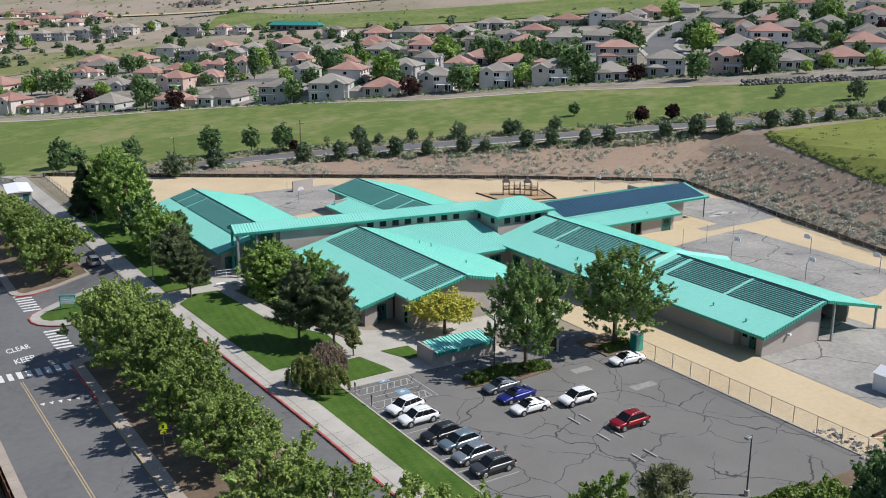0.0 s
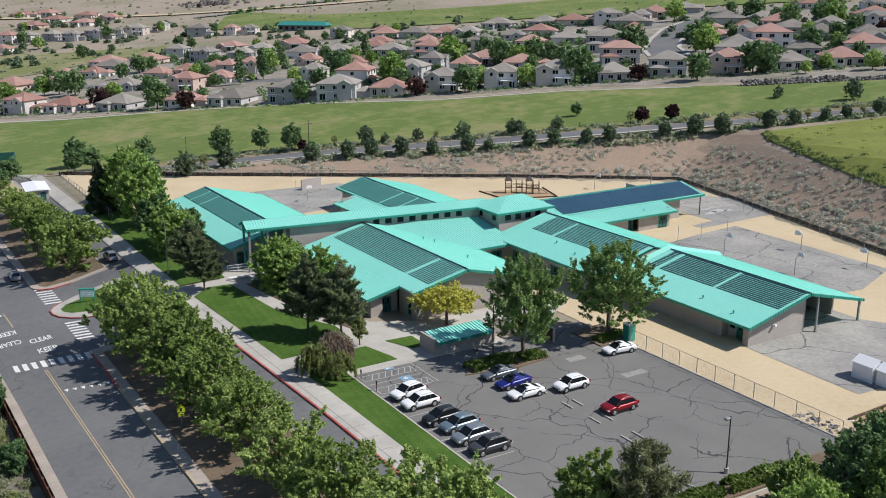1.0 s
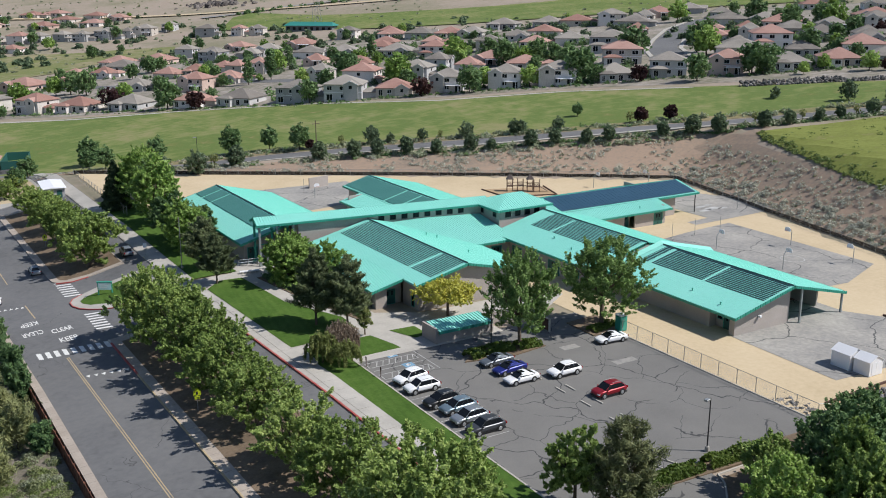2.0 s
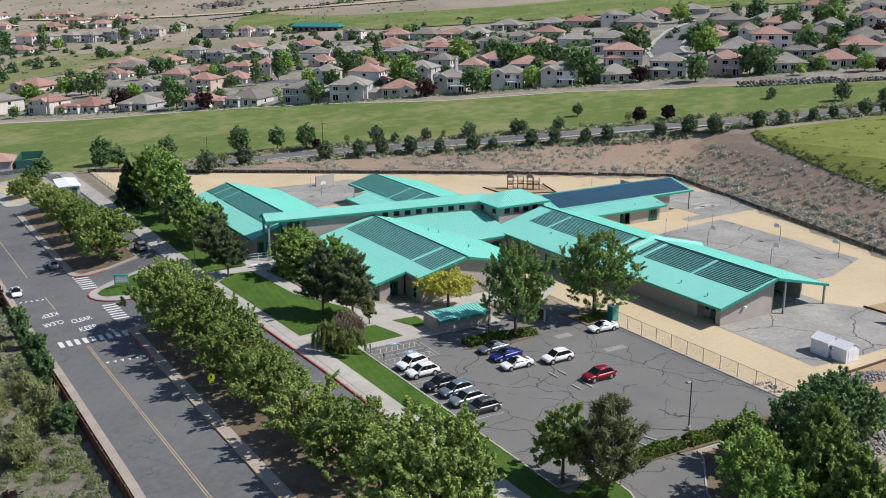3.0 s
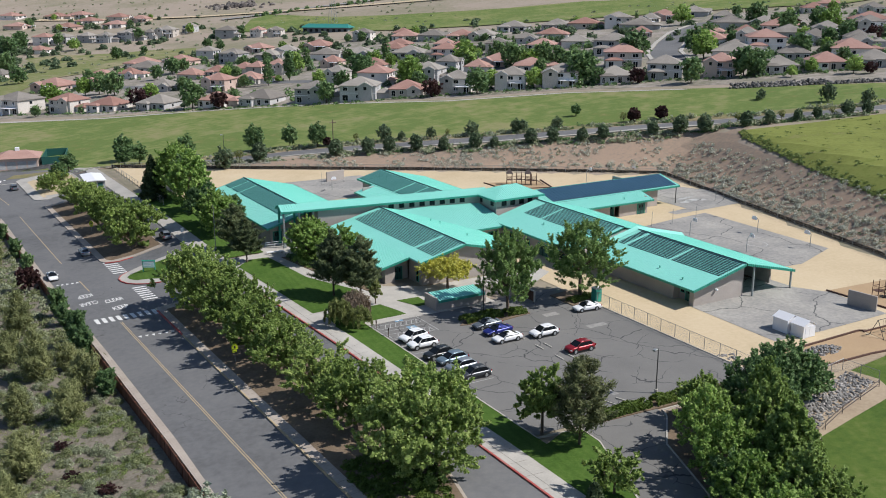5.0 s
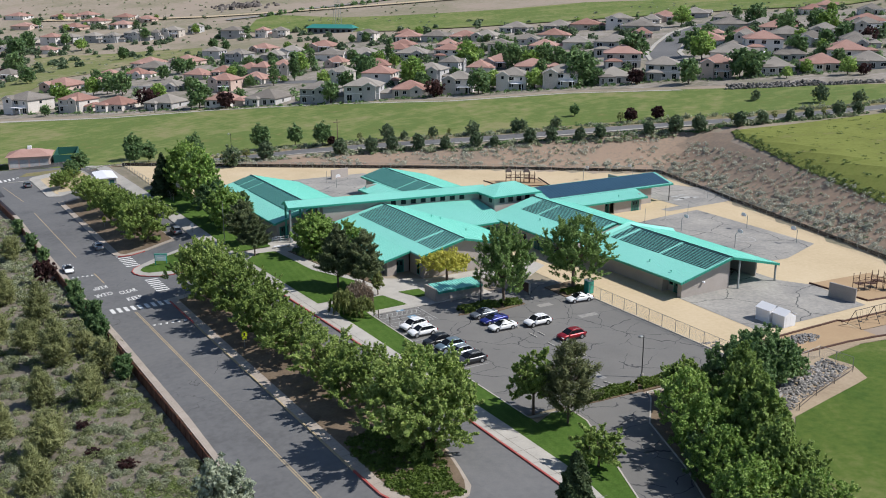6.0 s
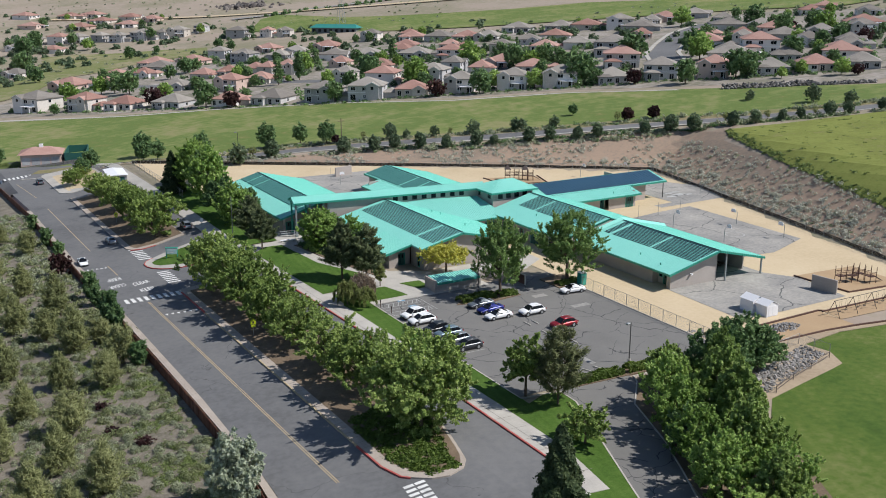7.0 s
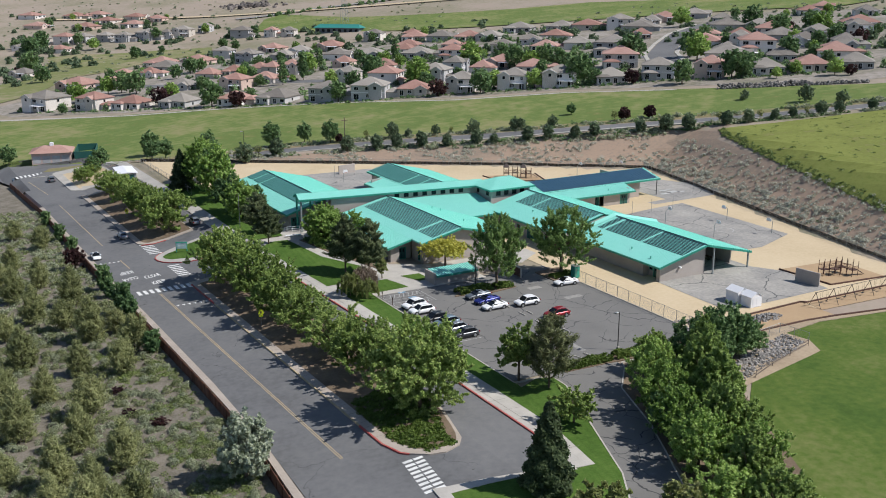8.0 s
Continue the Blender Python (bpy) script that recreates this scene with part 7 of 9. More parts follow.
def chain_fence(pts, tall, spacing, label, rail=True):
    """Chain-link: posts, a top rail and crossed wires."""
    f = thing("chain_link_fence", label, "fence")
    total = []
    verts, faces = [], []
    post = None
    for a, b in zip(pts, pts[1:]):
        a, b = Vector(a), Vector(b)
        ln = (b - a).length
        n = max(1, round(ln / spacing))
        d = (b - a) / ln
        for i in range(n + (1 if b == Vector(pts[-1]) else 0)):
            p = a + (b - a) * i / n
            if post is None:
                bm = bmesh.new()
                rod(bm, (0, 0, -0.2), (0, 0, tall), 0.045, n=6)
                post = mesh_of(bm, "post")
                post.materials.append(M["steel"])
            o = new("post", post)
            o.parent = f
            o.location = (p.x, p.y, height(p.x, p.y) + 0.05)
        za, zb = height(a.x, a.y) + 0.05, height(b.x, b.y) + 0.05
        if rail:
            bm = bmesh.new()
            rod(bm, (a.x, a.y, za + tall), (b.x, b.y, zb + tall), 0.03, n=5)
            part("top_rail", bm, M["steel"], f)
        k = 0.0
        wire = 0.012
        while k < ln:
            for s in (1, -1):
                e = k + s * tall
                p0 = a + d * k
                t1 = min(max(e, 0), ln)
                hh = abs(t1 - k)
                p1 = a + d * t1
                z0 = za + (zb - za) * k / ln
                z1 = za + (zb - za) * t1 / ln
                i0 = len(verts)
                verts += [(p0.x, p0.y, z0), (p0.x + d.x * wire, p0.y + d.y * wire, z0), (p1.x + d.x * wire, p1.y + d.y * wire, z1 + hh), (p1.x, p1.y, z1 + hh)]
                faces.append((i0, i0 + 1, i0 + 2, i0 + 3))
            k += 0.16
    mesh = part("wire_mesh", quads("wire_mesh", verts, faces, M["steel"]), None, f)
    mesh["kind"] = "stuff"
    return f


chain_fence([(-11.6, 8.6), (-11.6, -22.5), (-7.6, -24.6)], 1.85, 2.85, "galvanised chain-link fence beside the car park")
chain_fence([(-7.0, -29.0), (-1.6, -28.2), (-1.2, -33.2)], 1.6, 2.6, "low chain-link fence at the field corner")
chain_fence([(-50.5, 112), (-50, 166)], 1.8, 3.0, "chain-link fence round the yard")
chain_fence([out_point(x, -0.6, "n") for x in (0, 40, 80, 120, 144)], 1.6, 3.0, "chain-link fence along the yard's back")
chain_fence([out_point(x, -0.6, "e") for x in (0, 35, 70, 96)], 1.6, 3.0, "chain-link fence along the yard's side")

# black silt barrier along the foot of the bank
verts, faces = [], []
pts = [out_point(147 - i * 3, 0.2, "n") for i in range(50)] + [out_point(i * 3, 0.2, "e") for i in range(1, 50)]
for i, p in enumerate(pts):
    z = height(*p)
    h = 0.85 + 0.15 * noise.noise((p[0] * 0.4, p[1] * 0.4, 0))
    for dx, zz in ((0.0, -0.1), (0.0, h), (0.12, h), (0.12, -0.1)):
        verts.append((p[0] + dx, p[1] + dx, z + zz))
    if i:
        k = 4 * i
        faces += [(k - 4, k - 3, k + 1, k), (k - 3, k - 2, k + 2, k + 1), (k - 2, k - 1, k + 3, k + 2)]
tagged(new("barrier", quads("barrier", verts, faces, M["tarp"])), "dark weathered barrier along the foot of the bank", "barrier", kind="structure")

# rust-brown board fence along the street
bf = thing("board_fence", "rust-brown board fence stepping along the street", "fence")
board = None
FL = [(-83.4, 190), (-81.6, 141), (-81.6, 90), (-80.5, 0), (-80.6, -18), (-83.4, -55), (-84.2, -90)]
for a, b in zip(FL, FL[1:]):
    a, b = Vector(a), Vector(b)
    n = int((b - a).length / 1.2)
    ang = math.atan2((b - a).y, (b - a).x)
    for i in range(n):
        p = a.lerp(b, (i + 0.5) / n)
        if board is None:
            bm = bmesh.new()
            box(bm, -0.57, 0.57, -0.035, 0.035, -1.6, 0.12, bevel=0.01)
            board = mesh_of(bm, "panel")
            board.materials.append(M["fencewood"])
            bm = bmesh.new()
            box(bm, -0.07, 0.07, -0.1, 0.1, -1.7, 0.22, bevel=0.01)
            fpost = mesh_of(bm, "fence_post")
            fpost.materials.append(M["fencewood"])
        o = new("panel", board)
        o.parent = bf
        o.matrix_basis = Matrix.Translation((p.x, p.y, lie(p.x, p.y) + 0.1)) @ Matrix.Rotation(ang, 4, "Z")
        if i % 2 == 0:
            s = a.lerp(b, i / n)
            o = new("fence_post", fpost)
            o.parent = bf
            o.matrix_basis = Matrix.Translation((s.x, s.y, lie(s.x, s.y) + 0.1)) @ Matrix.Rotation(ang, 4, "Z")


def lamp_post(x, y, tall, label, arm=0.9, turn=0.0):
    l = thing("lamp_post", label, "lamp post", Matrix.Translation((x, y, height(x, y))) @ Matrix.Rotation(radians(turn), 4, "Z"), "lamp posts")
    bm = bmesh.new()
    rod(bm, (0, 0, 0.5), (0, 0, tall), 0.075, 0.06, 8)
    part("pole", bm, M["darkmetal"], l)
    bm = bmesh.new()
    rod(bm, (0, 0, 0), (0, 0, 0.6), 0.24, 0.22, 12)
    part("base", bm, M["concrete"], l)
    bm = bmesh.new()
    rod(bm, (0, 0, tall - 0.1), (-arm * 0.4, 0, tall - 0.05), 0.04, n=6)
    box(bm, -arm, -arm * 0.35, -0.2, 0.2, tall - 0.16, tall + 0.06, bevel=0.03)
    part("lamp_head", bm, M["steel"], l)
    return l


lamp_post(-27.0, -21.6, 5.8, "bronze car park lamp with a box head", turn=10)
lamp_post(-29.3, 13.4, 6.8, "bronze car park lamp in the planting island", turn=200)
fp = thing("flag_pole", "tall bare white pole beside the walk", "pole", Matrix.Translation((-52.2, 69.6, height(-52.2, 69.6))))
bm = bmesh.new()
rod(bm, (0, 0, 0), (0, 0, 8.6), 0.09, 0.05, 8)
part("pole", bm, M["steel"], fp)
bm = bmesh.new()
rod(bm, (0, 0, 0), (0, 0, 0.5), 0.22, 0.2, 10)
part("base", bm, M["concrete"], fp)
wsn = thing("walk_sign", "small white sign plate on a post beside the walk", "sign", Matrix.Translation((-55.0, 81.5, height(-55.0, 81.5) + 0.2)))
bm = bmesh.new()
rod(bm, (0, 0, 0), (0, 0, 2.3), 0.035, n=6)
part("post", bm, M["steel"], wsn)
bm = bmesh.new()
box(bm, -0.3, 0.3, -0.06, -0.04, 1.5, 2.3)
part("sign_plate", bm, M["white"], wsn)
lamp_post(-20.0, 162.4, 8.0, "tall street lamp on the back road")


def warning_sign(x, y, turn=0.0):
    s = thing("warning_sign", "fluorescent yellow-green school crossing sign on a post", "road sign", Matrix.Translation((x, y, height(x, y) + 0.15)) @ Matrix.Rotation(radians(turn), 4, "Z"), "crossing signs")
    bm = bmesh.new()
    rod(bm, (0, 0, 0), (0, 0, 2.75), 0.035, n=6)
    part("post", bm, M["steel"], s)
    bm = bmesh.new()
    prof = [(-0.42, 0.0), (0.42, 0.0), (0.42, 0.5), (0, 0.92), (-0.42, 0.5)]
    fr = [bm.verts.new((a, -0.045, 1.85 + z)) for a, z in prof]
    bk = [bm.verts.new((a, -0.065, 1.85 + z)) for a, z in prof]
    bm.faces.new(fr)
    bm.faces.new(bk[::-1])
    for i in range(5):
        bm.faces.new((fr[i - 1], bk[i - 1], bk[i], fr[i]))
    bmesh.ops.recalc_face_normals(bm, faces=bm.faces)
    part("sign_plate", bm, M["yellowsign"], s)
    bm = bmesh.new()
    box(bm, -0.3, 0.3, -0.065, -0.045, 1.42, 1.78)
    part("arrow_plate", bm, M["yellowsign"], s)
    bm = bmesh.new()
    box(bm, -0.12, 0.12, -0.075, -0.066, 1.98, 2.35)
    box(bm, -0.2, 0.2, -0.075, -0.066, 1.57, 1.63)
    part("symbol", bm, M["blackplastic"], s)


warning_sign(-66.5, 47.2, -10)
warning_sign(-66.4, 17.0, -10)
warning_sign(-66.6, 110, -10)
sb = thing("school_sign", "pale teal two-post notice sign on the island lawn", "sign", Matrix.Translation((-64.6, 69.6, height(-64.6, 69.6) + 0.2)) @ Matrix.Rotation(radians(-28), 4, "Z"))
bm = bmesh.new()
for x in (-1.05, 1.05):
    box(bm, x - 0.08, x + 0.08, -0.08, 0.08, 0, 2.0)
part("post", bm, M["teal_trim"], sb)
bm = bmesh.new()
box(bm, -1.0, 1.0, -0.12, 0.12, 0.75, 1.95, bevel=0.02)
part("sign_face", bm, M["signface"], sb)
bm = bmesh.new()
box(bm, -1.2, 1.2, -0.16, 0.16, 1.95, 2.1)
part("cap", bm, M["teal_trim"], sb)
bm = bmesh.new()
for k, (a, b) in enumerate(((-0.8, 0.8), (-0.7, 0.6), (-0.8, 0.4))):
    box(bm, a, b, -0.135, -0.122, 1.65 - 0.3 * k, 1.77 - 0.3 * k)
part("lettering", bm, M["white"], sb)

# bin enclosure
be = thing("bin_enclosure", "low block enclosure with a ribbed teal lean-to roof", "enclosure")
for x0, x1, y0, y1, h in ((-34.6, -26.3, 17.9, 18.2, 1.6), (-34.9, -34.6, 17.8, 21.3, 2.15), (-26.3, -26.0, 17.8, 21.3, 2.15), (-34.6, -26.3, 21.0, 21.3, 2.0)):
    bm = bmesh.new()
    box(bm, x0, x1, y0, y1, 0, h)
    part("wall", bm, M["block"], be)
roof_plane("roof", (-34.5, 20.9, 2.2), (-26.4, 20.9, 2.2), (-26.4, 17.6, 1.78), (-34.5, 17.6, 1.78), be, seam_h=0.09, thick=0.12, fascia=(True, False, False))
bm = bmesh.new()
box(bm, -26.0, -19.0, 20.6, 20.9, 0, 1.7)
tagged(new("garden_wall", mesh_of(bm, "garden_wall")), "low grey block wall beside the path", "wall", kind="structure").data.materials.append(M["block"])
gt = thing("wooden_gate", "brown board gate in a pale frame beside the path", "gate")
for k in range(9):
    bm = bmesh.new()
    box(bm, -19.6, -19.5, 14.2 + k * 0.45, 14.6 + k * 0.45, 0.15, 1.75)
    part("board", bm, M["playwood"], gt)
bm = bmesh.new()
box(bm, -19.66, -19.44, 14.0, 18.4, 1.75, 1.9)
box(bm, -19.66, -19.44, 13.95, 14.15, 0, 1.9)
part("gate_frame", bm, M["kerb"], gt)

tb = thing("portable_toilet", "tall teal plastic cabin beside the fence", "cabin", Matrix.Translation((-11.0, 9.6, 0.07)))
bm = bmesh.new()
box(bm, -0.58, 0.58, -0.58, 0.58, 0, 2.1, bevel=0.05)
part("body", bm, M["tealbox"], tb)
bm = bmesh.new()
box(bm, -0.64, 0.64, -0.64, 0.64, 2.1, 2.26, bevel=0.06)
part("roof", bm, M["white"], tb)
bm = bmesh.new()
box(bm, -0.42, 0.42, -0.62, -0.585, 0.1, 1.95)
part("door", bm, M["teal_trim"], tb)


def shed(x, y, turn, w, d, h):
    s = thing("storage_shed", "small white gabled storage shed on the court", "shed", Matrix.Translation((x, y, 0.08)) @ Matrix.Rotation(radians(turn), 4, "Z"), "storage sheds")
    bm = bmesh.new()
    v0 = [bm.verts.new((a, -d / 2, z)) for a, z in ((-w / 2, 0), (w / 2, 0), (w / 2, h), (0, h + 0.55), (-w / 2, h))]
    v1 = [bm.verts.new((a, d / 2, z)) for a, z in ((-w / 2, 0), (w / 2, 0), (w / 2, h), (0, h + 0.55), (-w / 2, h))]
    bm.faces.new(v0[::-1])
    bm.faces.new(v1)
    for i in (0, 1, 4):
        bm.faces.new((v0[i], v0[(i + 1) % 5], v1[(i + 1) % 5], v1[i]))
    bmesh.ops.recalc_face_normals(bm, faces=bm.faces)
    part("body", bm, M["white"], s)
    for sg in (1, -1):
        bm = bmesh.new()
        a = [Vector((sg * (w / 2 + 0.12), -d / 2 - 0.1, h - 0.08)), Vector((0, -d / 2 - 0.1, h + 0.6)), Vector((0, d / 2 + 0.1, h + 0.6)), Vector((sg * (w / 2 + 0.12), d / 2 + 0.1, h - 0.08))]
        tp = [bm.verts.new(p + Vector((0, 0, 0.06))) for p in a]
        lo = [bm.verts.new(p) for p in a]
        bm.faces.new(tp)
        bm.faces.new(lo[::-1])
        for i in range(4):
            bm.faces.new((tp[i - 1], tp[i], lo[i], lo[i - 1]))
        bmesh.ops.recalc_face_normals(bm, faces=bm.faces)
        part("roof", bm, M["white"], s)
    for k in (-0.42, 0.42):
        bm = bmesh.new()
        box(bm, k - 0.4, k + 0.4, -d / 2 - 0.03, -d / 2 - 0.003, 0.08, h - 0.15)
        part("door", bm, M["white"], s)


shed(4.0, -14.2, 0, 2.5, 2.6, 1.95)
shed(4.3, -16.9, 0, 2.4, 2.2, 1.8)


def free_wall(x, y, turn, ln, h, label):
    bm = bmesh.new()
    box(bm, -ln / 2, ln / 2, -0.15, 0.15, -0.1, h, bevel=0.03)
    box(bm, -ln / 2 - 0.05, ln / 2 + 0.05, -0.22, 0.22, -0.1, 0.12)
    o = new("handball_wall", mesh_of(bm, "handball_wall"))
    o.data.materials.append(M["block"])
    o.matrix_basis = Matrix.Translation((x, y, height(x, y) + 0.05)) @ Matrix.Rotation(radians(turn), 4, "Z")
    tagged(o, label, "wall", "handball walls")


free_wall(21.5, -13.4, -82, 4.6, 2.4, "free-standing grey block handball wall")
free_wall(-6.2, 118, 14, 5.4, 2.4, "free-standing grey block handball wall on the far court")


def hoop(x, y, turn, tall=3.0):
    h = thing("basketball_hoop", "bent steel basketball hoop with a pale board", "basketball hoop", Matrix.Translation((x, y, height(x, y) + 0.08)) @ Matrix.Rotation(radians(turn), 4, "Z"), "basketball hoops")
    bm = bmesh.new()
    rod(bm, (0, 0, -0.1), (0, 0, tall - 0.5), 0.06, n=8)
    rod(bm, (0, 0, tall - 0.5), (-0.35, 0, tall - 0.1), 0.055, n=8)
    rod(bm, (-0.35, 0, tall - 0.1), (-1.1, 0, tall + 0.05), 0.05, n=8)
    part("post", bm, M["post"], h)
    bm = bmesh.new()
    prof = [(-0.62, -0.1), (0.62, -0.1), (0.62, 0.35), (0.35, 0.62), (-0.35, 0.62), (-0.62, 0.35)]
    f = [bm.verts.new((-1.1, a, tall - 0.2 + z)) for a, z in prof]
    b = [bm.verts.new((-1.16, a, tall - 0.2 + z)) for a, z in prof]
    bm.faces.new(f)
    bm.faces.new(b[::-1])
    for i in range(6):
        bm.faces.new((f[i - 1], b[i - 1], b[i], f[i]))
    bmesh.ops.recalc_face_normals(bm, faces=bm.faces)
    part("backboard", bm, M["white"], h, "pale fan-shaped backboard")
    bm = bmesh.new()
    for k in range(10):
        a0, a1 = 2 * math.pi * k / 10, 2 * math.pi * (k + 1) / 10
        rod(bm, (-1.42 + 0.23 * math.cos(a0), 0.23 * math.sin(a0), tall - 0.2), (-1.42 + 0.23 * math.cos(a1), 0.23 * math.sin(a1), tall - 0.2), 0.015, n=4)
    part("rim", bm, M["redpaint"], h)


for x, y, t in ((43.3, 27.1, 0), (43.0, 14.2, 0), (30.2, 17.7, 180), (30.0, 31.9, 180), (45.5, 83.6, 180), (58.5, 80.0, 0), (-12.2, 106.5, 90)):
    hoop(x, y, t)
for x, y in ((34.1, 41.1), (28.7, 41.3), (39.7, 40.3), (52, 66), (57, 52), (-11.5, 114)):
    t = thing("tetherball_pole", "thin steel pole on the court", "pole", Matrix.Translation((x, y, height(x, y) + 0.08)), "tetherball poles")
    bm = bmesh.new()
    rod(bm, (0, 0, -0.1), (0, 0, 3.0), 0.035, n=6)
    part("pole", bm, M["post"], t)
    bm = bmesh.new()
    rod(bm, (0, 0, -0.05), (0, 0, 0.06), 0.2, n=10)
    part("base", bm, M["concrete"], t)


def climbing_frame(x, y, turn, towers, label):
    p = thing("climbing_frame", label, "playground", Matrix.Translation((x, y, height(x, y) + 0.08)) @ Matrix.Rotation(radians(turn), 4, "Z") @ Matrix.Diagonal((0.78, 0.78, 0.92, 1)))
    for cx, cy, roofed in towers:
        for dx in (-0.8, 0.8):
            for dy in (-0.8, 0.8):
                bm = bmesh.new()
                rod(bm, (cx + dx, cy + dy, -0.1), (cx + dx, cy + dy, 3.0), 0.07, n=6)
                part("post", bm, M["playwood"], p)
        bm = bmesh.new()
        box(bm, cx - 0.85, cx + 0.85, cy - 0.85, cy + 0.85, 1.2, 1.3)
        part("deck", bm, M["playwood"], p)
        for s in (-1, 1):
            for k in range(6):
                bm = bmesh.new()
                rod(bm, (cx - 0.7 + 0.28 * k, cy + s * 0.82, 1.3), (cx - 0.7 + 0.28 * k, cy + s * 0.82, 2.0), 0.025, n=4)
                part("baluster", bm, M["playwood"], p)
            bm = bmesh.new()
            box(bm, cx - 0.8, cx + 0.8, cy + s * 0.82 - 0.03, cy + s * 0.82 + 0.03, 2.0, 2.08)
            part("railing", bm, M["playwood"], p)
        if roofed:
            bm = bmesh.new()
            bmesh.ops.create_cone(bm, cap_ends=True, segments=4, radius1=1.5, radius2=0.05, depth=1.3, matrix=Matrix.Translation((cx, cy, 3.6)) @ Matrix.Rotation(radians(45), 4, "Z"))
            part("roof", bm, M["roofbrown"], p, "dark brown pyramid roof")
    for (ax, ay, _), (bx, by, _) in zip(towers, towers[1:]):
        bm = bmesh.new()
        d = Vector((bx - ax, by - ay, 0)).normalized()
        o = Vector((-d.y, d.x, 0)) * 0.5
        for s in (-1, 1):
            a = Vector((ax, ay, 1.25)) + d * 0.8 + o * s
            b = Vector((bx, by, 1.25)) - d * 0.8 + o * s
            rod(bm, a, b, 0.05, n=5)
            rod(bm, a + Vector((0, 0, 0.8)), b + Vector((0, 0, 0.8)), 0.035, n=5)
        n = max(2, int((Vector((ax, ay, 0)) - Vector((bx, by, 0))).length / 0.35))
        for i in range(1, n):
            c = Vector((ax, ay, 1.25)).lerp(Vector((bx, by, 1.25)), i / n)
            rod(bm, c - o, c + o, 0.04, n=4)
        part("bridge", bm, M["playwood"], p)
    bm = bmesh.new()
    cx, cy, _ = towers[-1]
    rod(bm, (cx + 0.9, cy - 0.3, 1.25), (cx + 3.0, cy - 0.3, 0.2), 0.06, n=5)
    rod(bm, (cx + 0.9, cy + 0.3, 1.25), (cx + 3.0, cy + 0.3, 0.2), 0.06, n=5)
    box(bm, -1.3, 1.3, -0.3, 0.3, -0.03, 0.03, Matrix.Translation((cx + 1.95, cy, 0.72)) @ Matrix.Rotation(radians(26.5), 4, "Y"))
    part("slide", bm, M["roofbrown"], p)
    return p


climbing_frame(28.5, 90.0, -30, [(-1.5, 0, True), (1.5, 0.4, False), (4.2, -0.4, True), (6.0, -1.0, False)], "brown timber climbing frame with dark pyramid roofs")
climbing_frame(28.0, -11.4, -10, [(0, 0, False), (2.6, -0.6, False), (5.2, 0.3, False), (6.0, -2.4, False)], "brown timber and steel climbing frame on sand")
sw = thing("swing_set", "long bare steel swing frame over sand", "swing set")
legs = [12.6, 16.8, 21.2, 25.6, 30.0]
for x in legs:
    for s in (-1, 1):
        bm = bmesh.new()
        rod(bm, (x, -22.6 + s * 1.2, 0), (x, -22.6, 2.5), 0.05, n=6)
        part("leg", bm, M["darkmetal"], sw)
bm = bmesh.new()
rod(bm, (12.4, -22.6, 2.5), (30.2, -22.6, 2.5), 0.05, n=6)
part("top_bar", bm, M["darkmetal"], sw)
for a, b in zip(legs, legs[1:]):
    for f in (0.33, 0.67):
        x = a + (b - a) * f
        bm = bmesh.new()
        for dx in (-0.22, 0.22):
            rod(bm, (x + dx, -22.6, 2.5), (x + dx, -22.6, 0.6), 0.015, n=4)
        box(bm, x - 0.26, x + 0.26, -22.7, -22.5, 0.55, 0.6)
        part("swing", bm, M["blackplastic"], sw)
kerb([(12.6, -20.5), (34, -21.0)], M["playwood"], "timber_edge", "dark timber edging of the play bed", 0.2, 0.3)
kerb([(-7.6, -20.3), (12.4, -19.8), (13.4, -20.5)], M["playwood"], "timber_edge", "dark timber edging of the dirt bed", 0.2, 0.3)
kerb([(-4, -26.2), (6.4, -26.5), (11.9, -27.2), (21.5, -29.0), (60, -33)], M["playwood"], "timber_edge", "dark timber edging along the field", 0.2, 0.3)
kerb([(24, -5), (24.5, -16.0), (37, -17.5)], M["playwood"], "timber_edge", "dark timber edging of the climbing bed", 0.2, 0.3)
kerb([(23, 95), (23, 86), (34, 82), (37, 91)], M["playwood"], "timber_edge", "dark timber edging of the far play bed", 0.2, 0.3)

pt = thing("picnic_table", "brown picnic table with benches under the shelter", "picnic table", Matrix.Translation((17.2, 5.8, 0.08)) @ Matrix.Rotation(radians(90), 4, "Z"))
for nm, y0, y1, z in (("tabletop", -0.38, 0.38, 0.72), ("bench", -0.95, -0.68, 0.42), ("bench", 0.68, 0.95, 0.42)):
    bm = bmesh.new()
    box(bm, -0.95, 0.95, y0, y1, z, z + 0.05, bevel=0.01)
    part(nm, bm, M["playwood"], pt)
for x in (-0.65, 0.65):
    bm = bmesh.new()
    rod(bm, (x, -0.8, 0), (x, -0.25, 0.72), 0.04, n=5)
    rod(bm, (x, 0.8, 0), (x, 0.25, 0.72), 0.04, n=5)
    rod(bm, (x, -0.8, 0.42), (x, 0.8, 0.42), 0.035, n=5)
    part("leg", bm, M["darkmetal"], pt)


